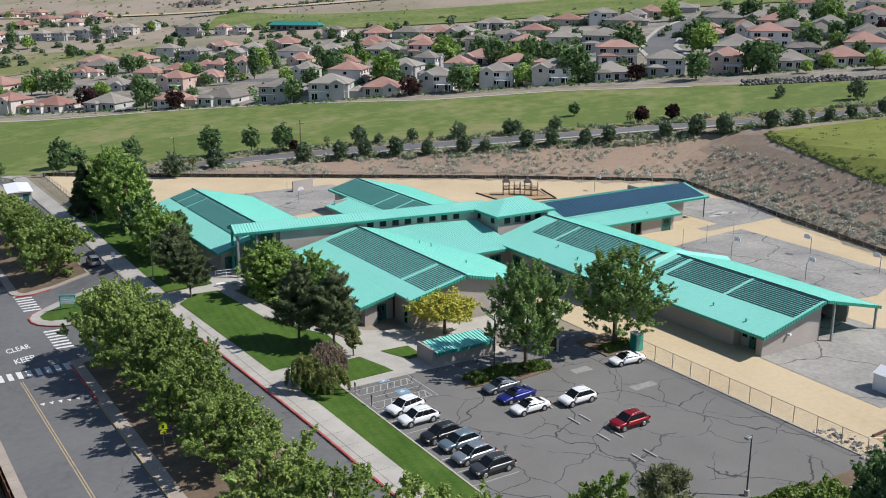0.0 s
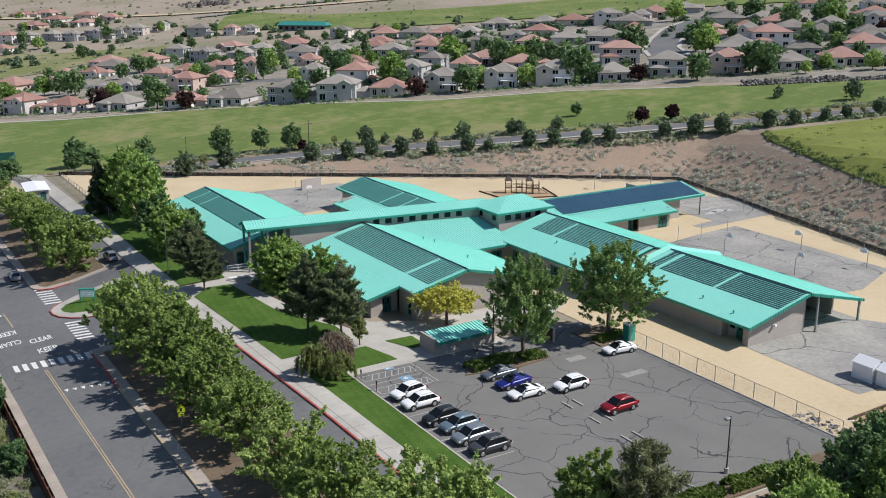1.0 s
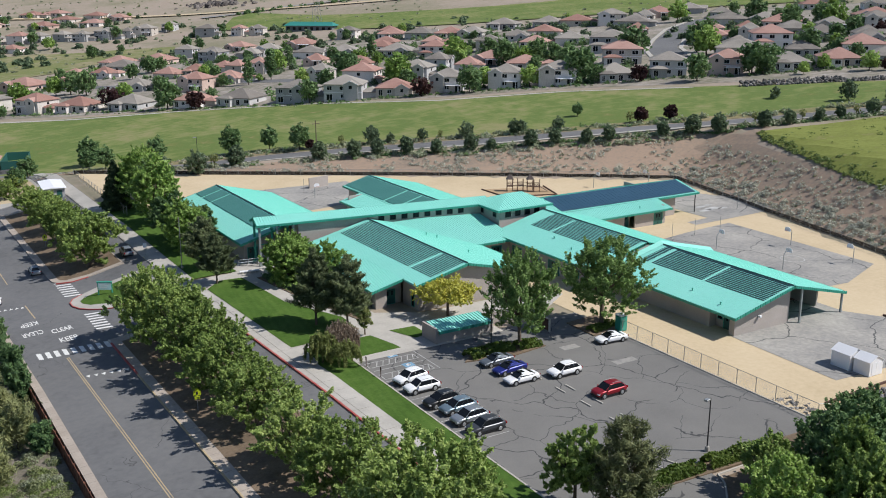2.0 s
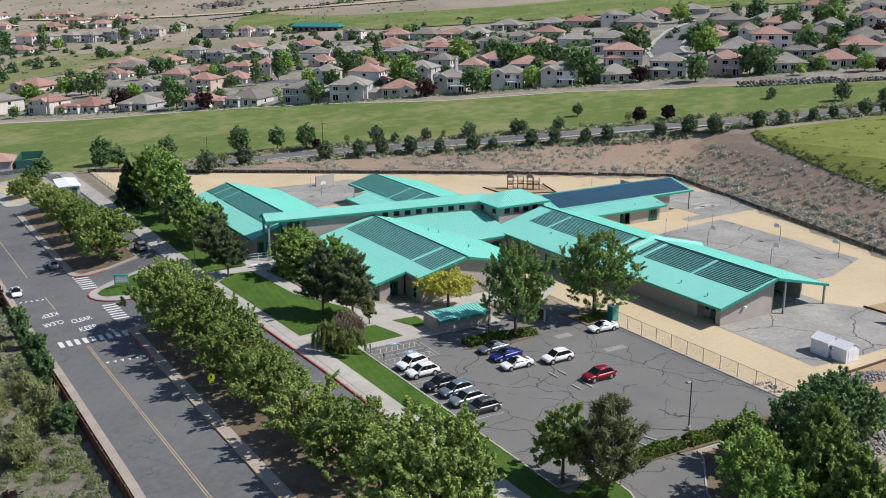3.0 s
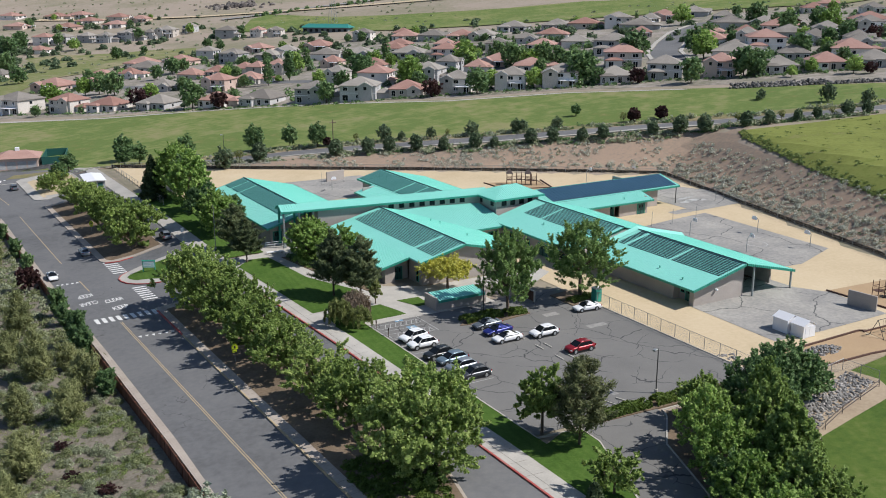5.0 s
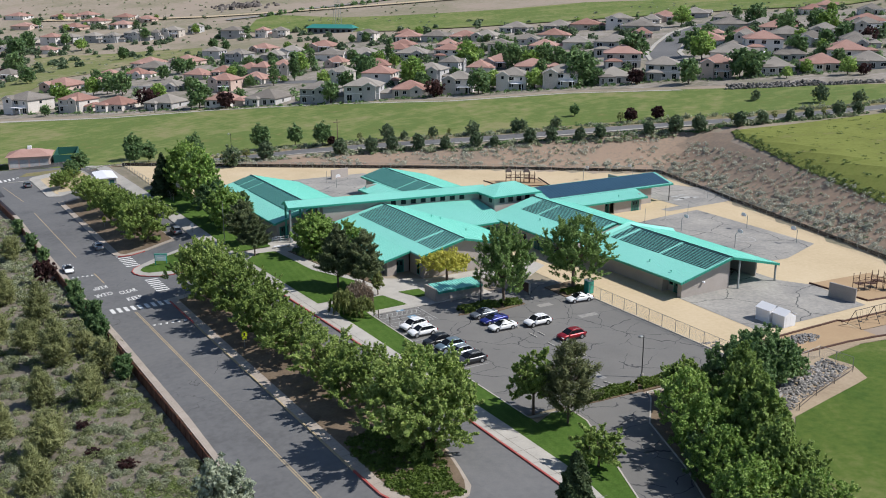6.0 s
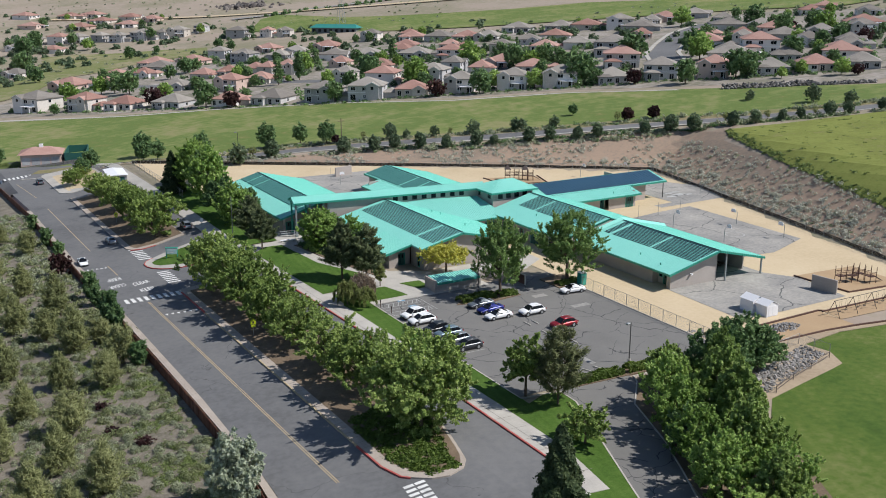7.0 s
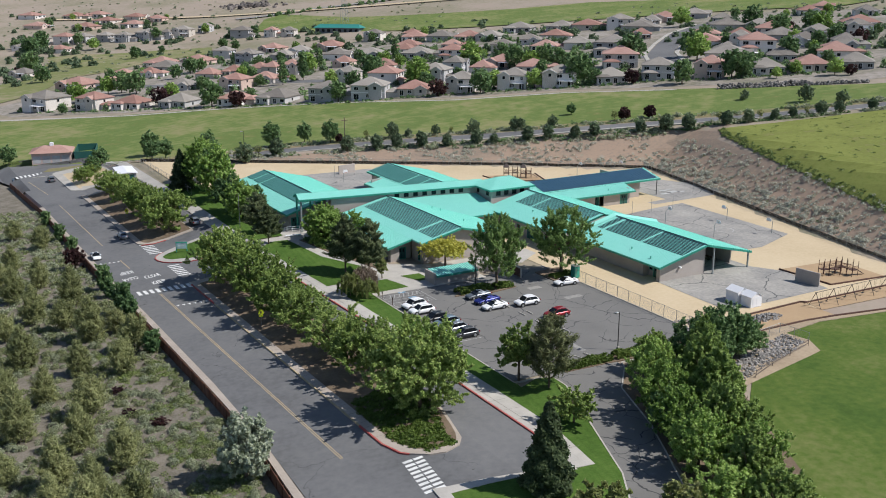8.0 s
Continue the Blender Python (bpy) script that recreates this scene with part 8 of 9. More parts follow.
def stones(name, label, spots, rng2, mat):
    """A heap of broken stones as one mesh. spots: (x, y, size)."""
    bm = bmesh.new()
    for x, y, s, *up in spots:
        r = bmesh.ops.create_icosphere(bm, subdivisions=1, radius=s)
        sc = Vector(rng2.uniform(0.6, 1.25, 3))
        rot = Euler(rng2.uniform(0, 6.28, 3)).to_matrix()
        z = height(x, y) + s * 0.25 + sum(up)
        for v in r["verts"]:
            k = 1 + rng2.normal() * 0.12
            c = rot @ Vector((v.co.x * sc.x, v.co.y * sc.y, v.co.z * sc.z)) * k
            v.co = c + Vector((x, y, z))
    return tagged(new(name, mesh_of(bm, name)), label, "stones", kind="stuff")


rs = np.random.default_rng(9)
spots = []
while len(spots) < 900:
    t = rs.random()
    x = -20.5 + 19 * t
    y = -38.6 + 5.6 * t + rs.uniform(0.0, 4.2)
    spots.append((x, y, rs.uniform(0.12, 0.32)))
stones("riprap", "grey angular riprap stones above the field", spots, rs, M["rock"]).data.materials.append(M["rock"])
spots = []
for _ in range(340):
    a, r = rs.uniform(0, 6.283), math.sqrt(rs.random())
    spots.append((1.6 + 3.4 * r * math.cos(a), -22.4 + 1.5 * r * math.sin(a), rs.uniform(0.08, 0.24), 0.7 * (1 - r) ** 1.2))
stones("rubble_pile", "low pile of pale rubble on the dirt", spots, rs, M["rock"]).data.materials.append(M["rock"])
spots = [(-10.6 + rs.normal() * 0.7, -16 - 8 * rs.random(), rs.uniform(0.1, 0.28)) for _ in range(110)]
stones("fence_rubble", "loose stones along the fence foot", spots, rs, M["rock"]).data.materials.append(M["rock"])
spots = []
while len(spots) < 520:
    t = rs.random()
    k = rs.random()
    x, y = 142 + 33 * t, 131 - 36 * t
    up = k * (2.3 if t < 0.6 else 1.1)
    spots.append((x + up * 0.75, y + up * 0.65, rs.uniform(0.3, 0.65), up * 0.55))
stones("boulder_wall", "grey boulder retaining wall below the houses", spots, rs, M["boulder"]).data.materials.append(M["boulder"])
rl = thing("pipe_rail", "blue-grey pipe rail along the riprap", "railing")
pr = [(-17.6, -38.6), (-12.5, -36.8), (-7.5, -35.4), (-2.2, -34.0)]
for a, b in zip(pr, pr[1:]):
    bm = bmesh.new()
    rod(bm, (*a, 1.0), (*b, 1.0), 0.04, n=6)
    rod(bm, (*a, 0.5), (*b, 0.5), 0.04, n=6)
    part("rail", bm, M["roofbrown"], rl)
for a in pr:
    bm = bmesh.new()
    rod(bm, (*a, 0), (*a, 1.0), 0.045, n=6)
    part("post", bm, M["roofbrown"], rl)

bn = thing("bench", "white concrete bench beside the portico steps", "bench", Matrix.Translation((-44.0, 60.6, 0.06)) @ Matrix.Rotation(radians(-8), 4, "Z"))
bm = bmesh.new()
box(bm, -1.6, 1.6, -0.28, 0.28, 0.36, 0.5, bevel=0.03)
part("seat", bm, M["white"], bn)
for x in (-1.2, 1.2):
    bm = bmesh.new()
    box(bm, x - 0.15, x + 0.15, -0.24, 0.24, 0.0, 0.36, bevel=0.02)
    part("leg", bm, M["concrete"], bn)
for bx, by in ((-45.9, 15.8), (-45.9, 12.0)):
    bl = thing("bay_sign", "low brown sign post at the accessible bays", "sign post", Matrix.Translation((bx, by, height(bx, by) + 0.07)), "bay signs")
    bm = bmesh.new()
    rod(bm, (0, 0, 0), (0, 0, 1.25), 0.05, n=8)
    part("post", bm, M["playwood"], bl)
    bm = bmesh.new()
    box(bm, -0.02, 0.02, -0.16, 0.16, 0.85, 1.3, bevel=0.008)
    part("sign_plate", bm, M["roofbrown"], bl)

# ======== houses ========
# x, y, size, turn, storeys, roof
FRONT_A = [(-44, 384, 1.20, -58, 2, "grey"), (-27, 356, 0.94, -56, 2, "red"), (-13, 339, 0.88, -52, 1, "red"), (3, 318, 0.87, -52, 1, "grey"), (21, 295, 0.81, -50, 1, "red"), (35, 280, 0.90, -51, 1, "grey"), (50, 260, 0.99, -49, 2, "grey"), (63, 247, 1.05, -36, 2, "grey"), (79, 238, 0.88, -34, 1, "red"), (94, 225, 0.91, -40, 2, "grey"), (110, 211, 0.88, -44, 2, "grey"), (123, 197, 0.99, -44, 2, "grey"), (138, 185, 0.85, -34, 1, "grey"), (154, 175, 0.95, -44, 2, "grey"), (165, 158, 0.85, -51, 2, "red")]
FRONT_B = [(180, 145, 0.86, -40, 1, "grey"), (193, 135, 0.87, -42, 1, "red"), (203, 123, 0.84, -50, 1, "grey")]
MIDDLE_A = [(-14, 469, 1.24, -52, 1, "red"), (1, 448, 1.00, 45, 1, "red"), (16, 493, 0.91, -38, 1, "red"), (29, 480, 0.76, -46, 1, "red"), (45, 504, 1.28, 51, 1, "grey"), (69, 517, 1.14, -47, 1, "red"), (23, 388, 0.91, -40, 1, "grey"), (49, 426, 0.82, 42, 1, "red"), (62, 422, 0.72, -41, 1, "red"), (40, 352, 0.93, -49, 2, "red"), (94, 541, 0.93, 48, 2, "grey"), (94, 490, 1.02, -50, 2, "grey"), (59, 362, 0.86, -43, 1, "red"), (72, 387, 0.72, 39, 2, "red"), (82, 384, 0.72, -44, 2, "red")]
MIDDLE_B = [(130, 544, 1.01, -52, 1, "red"), (114, 481, 0.92, 45, 1, "grey"), (132, 498, 0.98, -38, 1, "grey"), (154, 497, 1.19, -46, 1, "red"), (131, 433, 1.10, 51, 1, "grey"), (114, 387, 0.72, -47, 1, "red"), (140, 407, 1.23, -40, 1, "grey"), (165, 411, 0.91, 42, 1, "red"), (154, 374, 1.16, -41, 1, "grey"), (82, 310, 0.72, -49, 2, "grey"), (88, 283, 1.04, 48, 2, "red"), (106, 269, 0.93, -50, 2, "grey"), (117, 344, 0.97, -43, 1, "red"), (126, 285, 0.76, 39, 2, "grey"), (158, 342, 1.00, -44, 2, "red")]
MIDDLE_C = [(151, 282, 1.00, -52, 1, "red"), (133, 272, 0.73, 45, 1, "red"), (145, 248, 0.96, -38, 1, "red"), (203, 320, 0.94, -46, 1, "red"), (218, 311, 1.06, 51, 1, "grey"), (203, 263, 1.31, -47, 2, "grey"), (171, 219, 1.15, -40, 2, "red"), (206, 190, 1.25, 42, 1, "grey"), (227, 194, 1.15, -41, 2, "red"), (210, 164, 0.79, -49, 1, "grey"), (226, 151, 1.09, 48, 1, "red"), (247, 163, 0.76, -50, 1, "grey"), (259, 195, 0.86, -43, 1, "grey"), (240, 239, 1.18, 39, 1, "red")]
DISTANT_A = [(296, 247, 1.18, -52, 1, "red"), (269, 218, 1.10, 45, 1, "grey"), (293, 194, 0.91, -38, 2, "grey"), (324, 217, 1.20, -46, 1, "red"), (306, 290, 1.34, 51, 1, "grey"), (268, 268, 1.03, -47, 1, "red"), (300, 376, 1.25, -40, 2, "grey"), (291, 347, 1.35, 42, 1, "grey"), (260, 309, 0.72, -41, 1, "red"), (284, 416, 1.14, -49, 1, "grey"), (294, 401, 1.34, 48, 1, "red"), (271, 446, 1.22, -50, 1, "grey"), (223, 364, 0.93, -43, 1, "grey"), (243, 366, 1.07, 39, 1, "red"), (223, 433, 1.10, -44, 1, "red")]
DISTANT_B = [(231, 420, 1.04, -52, 1, "grey"), (218, 460, 1.18, 45, 1, "grey"), (211, 485, 1.11, -38, 1, "red"), (201, 528, 0.96, -46, 2, "grey"), (184, 333, 0.97, 51, 2, "grey"), (290, 214, 0.89, -47, 1, "grey"), (342, 381, 1.18, -40, 1, "red"), (365, 379, 1.35, 42, 1, "grey"), (271, 246, 0.72, -41, 1, "red"), (312, 272, 0.95, -49, 1, "grey"), (35, 808, 1.16, 48, 2, "red"), (49, 798, 0.95, -50, 2, "grey"), (18, 817, 0.91, -43, 2, "grey"), (66, 787, 0.96, 39, 2, "grey"), (78, 770, 0.99, -44, 2, "grey")]
DISTANT_C = [(97, 763, 1.27, -52, 2, "grey"), (111, 755, 0.72, 45, 2, "grey"), (125, 754, 1.14, -38, 2, "grey"), (149, 767, 0.78, -46, 2, "grey"), (159, 696, 1.26, 51, 2, "grey"), (177, 674, 0.77, -47, 2, "red"), (186, 658, 0.85, -40, 2, "grey"), (21, 750, 0.98, 42, 1, "red"), (-1, 794, 1.01, -41, 1, "grey"), (72, 910, 1.35, -49, 1, "red"), (34, 958, 1.35, 48, 1, "red"), (100, 946, 1.35, -50, 1, "red"), (113, 887, 1.26, -43, 1, "red"), (42, 1056, 1.35, 39, 1, "red"), (81, 1013, 1.35, -44, 1, "red")]
EXTRA = [(51, 539, 1.12, -46, 1, "red"), (46, 373, 0.76, -50, 1, "red"), (76, 418, 0.74, 42, 1, "red"), (180, 435, 0.94, -44, 1, "red"), (226, 517, 0.85, 46, 1, "red"), (190, 398, 0.78, -40, 1, "red"), (230, 296, 0.98, 48, 1, "grey"), (320, 398, 0.93, -46, 1, "grey"), (309, 366, 0.84, 44, 1, "grey"), (328, 378, 0.78, -50, 1, "grey"), (219, 203, 0.8, -42, 1, "grey"), (243, 219, 0.72, -48, 2, "grey"), (259, 173, 0.77, 45, 1, "grey"), (386, 262, 0.86, -44, 1, "grey"), (388, 304, 0.9, -40, 1, "red"), (416, 317, 0.9, 46, 1, "red"), (343, 331, 0.8, -46, 1, "grey")]
DISTANT_D = [(104, 1009, 1.35, -52, 1, "red"), (131, 955, 1.28, 45, 1, "red"), (143, 916, 1.14, -38, 1, "red"), (-27, 598, 0.95, -46, 1, "grey")]
FRONT = FRONT_A + FRONT_B
HOMES = FRONT + MIDDLE_A + MIDDLE_B + MIDDLE_C + DISTANT_A + DISTANT_B + DISTANT_C + DISTANT_D + EXTRA


def make_house(storeys, roof_kind, shape, w, d, wall):
    """A stucco house with a hipped tile roof; its rear looks to -y."""
    h = thing("house", "", "house")
    hh = 2.7 * storeys + 0.15
    bm = bmesh.new()
    box(bm, -w / 2, w / 2, -d / 2, d / 2, -2.0, hh)
    part("wall", bm, M[wall], h)

    def hip(x0, x1, y0, y1, z, pitch, over=0.5):
        b = bmesh.new()
        x0, x1, y0, y1 = x0 - over, x1 + over, y0 - over, y1 + over
        run = min(x1 - x0, y1 - y0) / 2
        zt = z + run * pitch
        if x1 - x0 > y1 - y0:
            r0, r1 = (x0 + run, (y0 + y1) / 2, zt), (x1 - run, (y0 + y1) / 2, zt)
        else:
            r0, r1 = ((x0 + x1) / 2, y0 + run, zt), ((x0 + x1) / 2, y1 - run + 0.01, zt)
        v = [b.verts.new(p) for p in ((x0, y0, z), (x1, y0, z), (x1, y1, z), (x0, y1, z), r0, r1)]
        lo = [b.verts.new((p[0], p[1], z - 0.22)) for p in ((x0, y0), (x1, y0), (x1, y1), (x0, y1))]
        if x1 - x0 > y1 - y0:
            for f in ((0, 1, 5, 4), (1, 2, 5), (2, 3, 4, 5), (3, 0, 4)):
                b.faces.new([v[i] for i in f])
        else:
            for f in ((0, 1, 4), (1, 2, 5, 4), (2, 3, 5), (3, 0, 4, 5)):
                b.faces.new([v[i] for i in f])
        for i in range(4):
            b.faces.new((v[i], lo[i], lo[(i + 1) % 4], v[(i + 1) % 4]))
        b.faces.new(lo[::-1])
        bmesh.ops.recalc_face_normals(b, faces=b.faces)
        return b

    part("roof", hip(-w / 2, w / 2, -d / 2, d / 2, hh, 0.42), M[roof_kind], h)
    if shape == 1:
        bm = bmesh.new()
        box(bm, -w * 0.45, -w * 0.02, -d / 2 - 2.6, -d / 2 + 0.1, -2.0, 2.75)
        part("wall", bm, M[wall], h)
        part("roof", hip(-w * 0.45, -w * 0.02, -d / 2 - 2.6, -d / 2 + 1.0, 2.75, 0.4), M[roof_kind], h)
    elif shape == 2:
        bm = bmesh.new()
        box(bm, w * 0.02, w * 0.42, -d / 2 - 3.0, -d / 2, 2.45, 2.6)
        part("patio_cover", bm, M["white"], h, "white patio cover")
        for x in (w * 0.05, w * 0.39):
            bm = bmesh.new()
            box(bm, x - 0.1, x + 0.1, -d / 2 - 2.9, -d / 2 - 2.7, -1.0, 2.45)
            part("patio_post", bm, M["white"], h)
    else:
        bm = bmesh.new()
        box(bm, w / 2, w / 2 + 5.5, -d * 0.25, d * 0.42, -2.0, 2.75)
        part("wall", bm, M[wall], h)
        part("roof", hip(w / 2 - 0.5, w / 2 + 5.5, -d * 0.25, d * 0.42, 2.75, 0.4), M[roof_kind], h)
    if shape != 1:
        # a gabled bay towards the garden
        gx, gw = (-w * 0.27, w * 0.2) if shape == 2 else (w * 0.22, w * 0.19)
        y0, y1 = -d / 2 - 0.9, -d / 2 + 2.5
        zt = hh + gw * 0.5
        b = bmesh.new()
        front = [b.verts.new((gx + sx, y0, z)) for sx, z in ((-gw, -2.0), (gw, -2.0), (gw, hh), (0, zt), (-gw, hh))]
        back = [b.verts.new((v.co.x, y1, v.co.z)) for v in front]
        b.faces.new(front)
        b.faces.new(back[::-1])
        for k in range(5):
            b.faces.new((front[k - 1], back[k - 1], back[k], front[k]))
        bmesh.ops.recalc_face_normals(b, faces=b.faces)
        part("bay", b, M[wall], h)
        b = bmesh.new()
        for s in (-1, 1):
            q = [(gx, y0 - 0.4, zt + 0.12), (gx, y1, zt + 0.12), (gx + s * (gw + 0.45), y1, hh - 0.1), (gx + s * (gw + 0.45), y0 - 0.4, hh - 0.1)]
            up = [b.verts.new(p) for p in q]
            lo = [b.verts.new((p[0], p[1], p[2] - 0.16)) for p in q]
            b.faces.new(up)
            b.faces.new(lo[::-1])
            for k in range(4):
                b.faces.new((up[k - 1], up[k], lo[k], lo[k - 1]))
        bmesh.ops.recalc_face_normals(b, faces=b.faces)
        part("gable_roof", b, M[roof_kind], h)
        b = bmesh.new()
        box(b, gx - 0.55, gx + 0.55, y0 - 0.04, y0 - 0.003, hh - 1.5, hh - 0.35)
        part("window", b, M["glass"], h)
        b = bmesh.new()
        for s in (-1, 1):
            k = gw + 0.45
            vs = [b.verts.new((gx + sx * s, y0 - 0.43 + dy, z)) for dy in (0, 0.03) for sx, z in ((0, zt + 0.10), (0, zt - 0.14), (k, hh - 0.34), (k, hh - 0.12))]
            b.faces.new(vs[:4])
            b.faces.new(vs[4:][::-1])
            for i in range(4):
                b.faces.new((vs[(i + 3) % 4], vs[i], vs[4 + i], vs[4 + (i + 3) % 4]))
        bmesh.ops.recalc_face_normals(b, faces=b.faces)
        part("bargeboard", b, M["white"], h)
    rg = np.random.default_rng(int(w * 10) + storeys * 7 + shape)
    for s in range(storeys):
        z = 0.9 + 2.75 * s
        n = 3 if storeys == 2 else 4
        for i in range(n):
            x = -w / 2 + w * (i + 0.5) / n + rg.uniform(-0.3, 0.3)
            ww = rg.choice([0.5, 0.8, 1.0])
            if shape == 1 and s == 0 and x < 0:
                y0 = -d / 2 - 2.6
            else:
                y0 = -d / 2
            bm = bmesh.new()
            box(bm, x - ww, x + ww, y0 - 0.035, y0 - 0.003, z if i % 2 or s else 0.1, z + 1.25)
            win = part("window", bm, M["glass"], h)
            bm = bmesh.new()
            z0 = z if i % 2 or s else 0.1
            for a0, a1, b0, b1 in ((x - ww - 0.1, x - ww, z0 - 0.1, z + 1.35), (x + ww, x + ww + 0.1, z0 - 0.1, z + 1.35), (x - ww, x + ww, z + 1.25, z + 1.35), (x - ww, x + ww, z0 - 0.1, z0), (x - 0.03, x + 0.03, z0, z + 1.25)):
                box(bm, a0, a1, y0 - 0.06, y0 - 0.002, b0, b1)
            part("frame", bm, M["white"], win)
        for sx in (-1, 1):
            if shape == 3 and sx == 1 and s == 0:
                continue
            bm = bmesh.new()
            box(bm, sx * w / 2 - 0.03 if sx < 0 else w / 2 + 0.003, sx * w / 2 - 0.003 if sx < 0 else w / 2 + 0.03, -0.8, 0.4, z, z + 1.1)
            part("window", bm, M["glass"], h)
    if storeys == 2:
        bm = bmesh.new()
        box(bm, -w / 2 - 0.08, w / 2 + 0.08, -d / 2 - 0.08, -d / 2 - 0.002, 2.75, 2.95)
        part("band", bm, M["white"], h)
    return h


HOUSE = {}
for st in (1, 2):
    for rk, walls in (("red", ("stucco_pink", "stucco")), ("grey", ("stucco", "stucco_grey"))):
        for shape in (1, 2, 3):
            w, d = (13.2, 12.6) if st == 2 else (15.0, 14.2)
            HOUSE[st, rk, shape] = (st, "roof_" + rk, shape, w, d, walls[shape % 2])
made = {}
for i, (x, y, k, turn, st, rk) in enumerate(HOMES):
    shape = (i * 5 + int(x) % 3) % 3 + 1
    key = (st, rk, shape)
    lab = "%s stucco house with a %s tile roof" % ("two-storey" if st == 2 else "single-storey", "terracotta" if rk == "red" else "grey-brown")
    m = Matrix.Translation((x, y, height(x, y) + 0.05)) @ Matrix.Rotation(radians(turn), 4, "Z") @ Matrix.Diagonal((k, k, max(0.98, min(k, 1.12)), 1))
    if key not in made:
        made[key] = make_house(*HOUSE[key])
        made[key].matrix_basis = m
        tagged(made[key], lab, "house", "houses")
    else:
        o = copy_thing(made[key], Matrix.Identity(4))
        o.matrix_basis = m

# streets between the houses
sheet("side_street", ribbon([(186, 205), (212, 239), (245, 270), (284, 303), (330, 330)], 6.0), M["asphalt"], 0.15, "grey residential street climbing between houses", "road")
for off in (7.4, -7.4):
    sheet("pavement", ribbon([(186, 205), (212, 239), (245, 270), (284, 303), (330, 330)], 0.9, off), M["concrete"], 0.3, "pale pavement of the side street", "pavement", skirt=0.3)
sheet("side_street", ribbon([(92, 305), (70, 345), (30, 398), (-10, 470)], 5.0), M["asphalt"], 0.15, "grey residential street", "road")
sheet("side_street", ribbon([(64, 310), (100, 300), (160, 262), (205, 232)], 4.5), M["asphalt"], 0.16, "grey residential street", "road")

# garden trees and shrubs between the houses
GT = [broadleaf(91, 7.8, 3.3, 0.6, 1100, 0.58, M["leaf_deep"], k=26, gap=0.3, twig=0.8, fluff=0.12), broadleaf(92, 6.8, 3.1, 0.5, 1000, 0.58, M["leaf_fresh"], k=26, gap=0.3, twig=0.8, fluff=0.12), broadleaf(93, 9.5, 1.7, 0.3, 800, 0.5, M["leaf_deep"], k=26, gap=0.2, narrow=0.4, twig=0.8, fluff=0.12),
      broadleaf(94, 4.8, 2.4, 0.3, 700, 0.5, M["leaf_purple"], k=20, gap=0.3, twig=0.8, fluff=0.12)]
rg = np.random.default_rng(77)
ALLH = [(x, y) for x, y, *_ in HOMES]
gspots = [[], [], [], []]
tries = 0
while sum(len(s) for s in gspots) < 72 and tries < 9000:
    tries += 1
    hx, hy = ALLH[rg.integers(len(ALLH))]
    a, r = rg.uniform(0, 6.283), rg.uniform(8.5, 17)
    x, y = hx + math.cos(a) * r, hy + math.sin(a) * r
    if min(math.hypot(x - u, y - v) for u, v in ALLH) < 8.3:
        continue
    # nothing on the meadow side of the front row
    if (x + 20) * 0.73 + (y - 318) * 0.68 < 36:
        continue
    if abs((x - 186) * 0.72 - (y - 205) * 0.69) < 19 and x > 165 and y > 180:
        continue
    kind = rg.choice(4, p=(0.42, 0.4, 0.1, 0.08))
    far = 1.3 if y > 600 else 1.0
    gspots[kind].append((x, y, rg.uniform(0.55, 1.05) * far, rg.uniform(0.85, 1.1)))
for meshes, spots, lab in zip(GT, gspots, ("deep green garden tree between the houses", "leafy green garden tree between the houses", "tall slender garden cypress", "dark purple plum tree in a garden")):
    plant(meshes, "garden_tree", lab, "tree", "garden trees", spots)
DEEP_A = [(11, 298, 1.48), (-3, 412, 1.32), (1, 396, 1.58), (52, 471, 1.05), (35, 446, 1.08), (50, 251, 1.14), (94, 211, 1.26), (88, 245, 0.99), (146, 153, 1.21), (165, 147, 1.40), (169, 144, 1.24), (177, 219, 1.85), (207, 214, 1.6), (127, 190, 1.64), (146, 221, 1.32), (148, 268, 1.51), (156, 255, 1.43), (156, 244, 1.27), (213, 163, 1.28), (205, 137, 0.80), (94, 314, 1.49), (101, 320, 1.24), (125, 391, 1.04), (54, 630, 1.21)]
DEEP_B = [(79, 651, 0.80), (118, 620, 1.11), (119, 594, 0.97), (9, 466, 0.94), (49, 466, 1.30), (57, 471, 1.05), (80, 433, 1.08), (86, 433, 0.84), (283, 231, 1.50), (307, 233, 1.40), (316, 281, 1.67), (268, 186, 1.04), (240, 224, 0.91), (256, 256, 1.12), (156, 291, 1.39), (130, 184, 0.81), (-2, 751, 2.00), (11, 780, 2.00), (-25, 533, 1.42), (-19, 630, 1.85), (-27, 396, 1.04), (30, 301, 0.69), (-42, 353, 0.61)]
FRESH = [(-29, 392, 1.52), (-9, 416, 1.34), (8, 352, 1.11), (89, 379, 1.58), (104, 217, 1.09), (95, 266, 1.77), (113, 201, 1.13), (199, 201, 1.73), (142, 298, 1.82), (149, 255, 1.26), (185, 117, 0.92), (182, 132, 0.75), (73, 311, 1.06), (123, 355, 1.21), (45, 737, 1.44), (59, 400, 0.98), (171, 131, 0.61), (297, 218, 1.64), (315, 337, 1.74)]
SLENDER = [(60, 341, 1.43), (74, 349, 1.61), (101, 392, 1.29), (139, 374, 1.42)]
PLUM = [(18, 285, 1.46), (-3, 328, 1.80), (81, 222, 1.43), (138, 172, 1.22), (267, 172, 1.43), (187, 112, 0.86)]
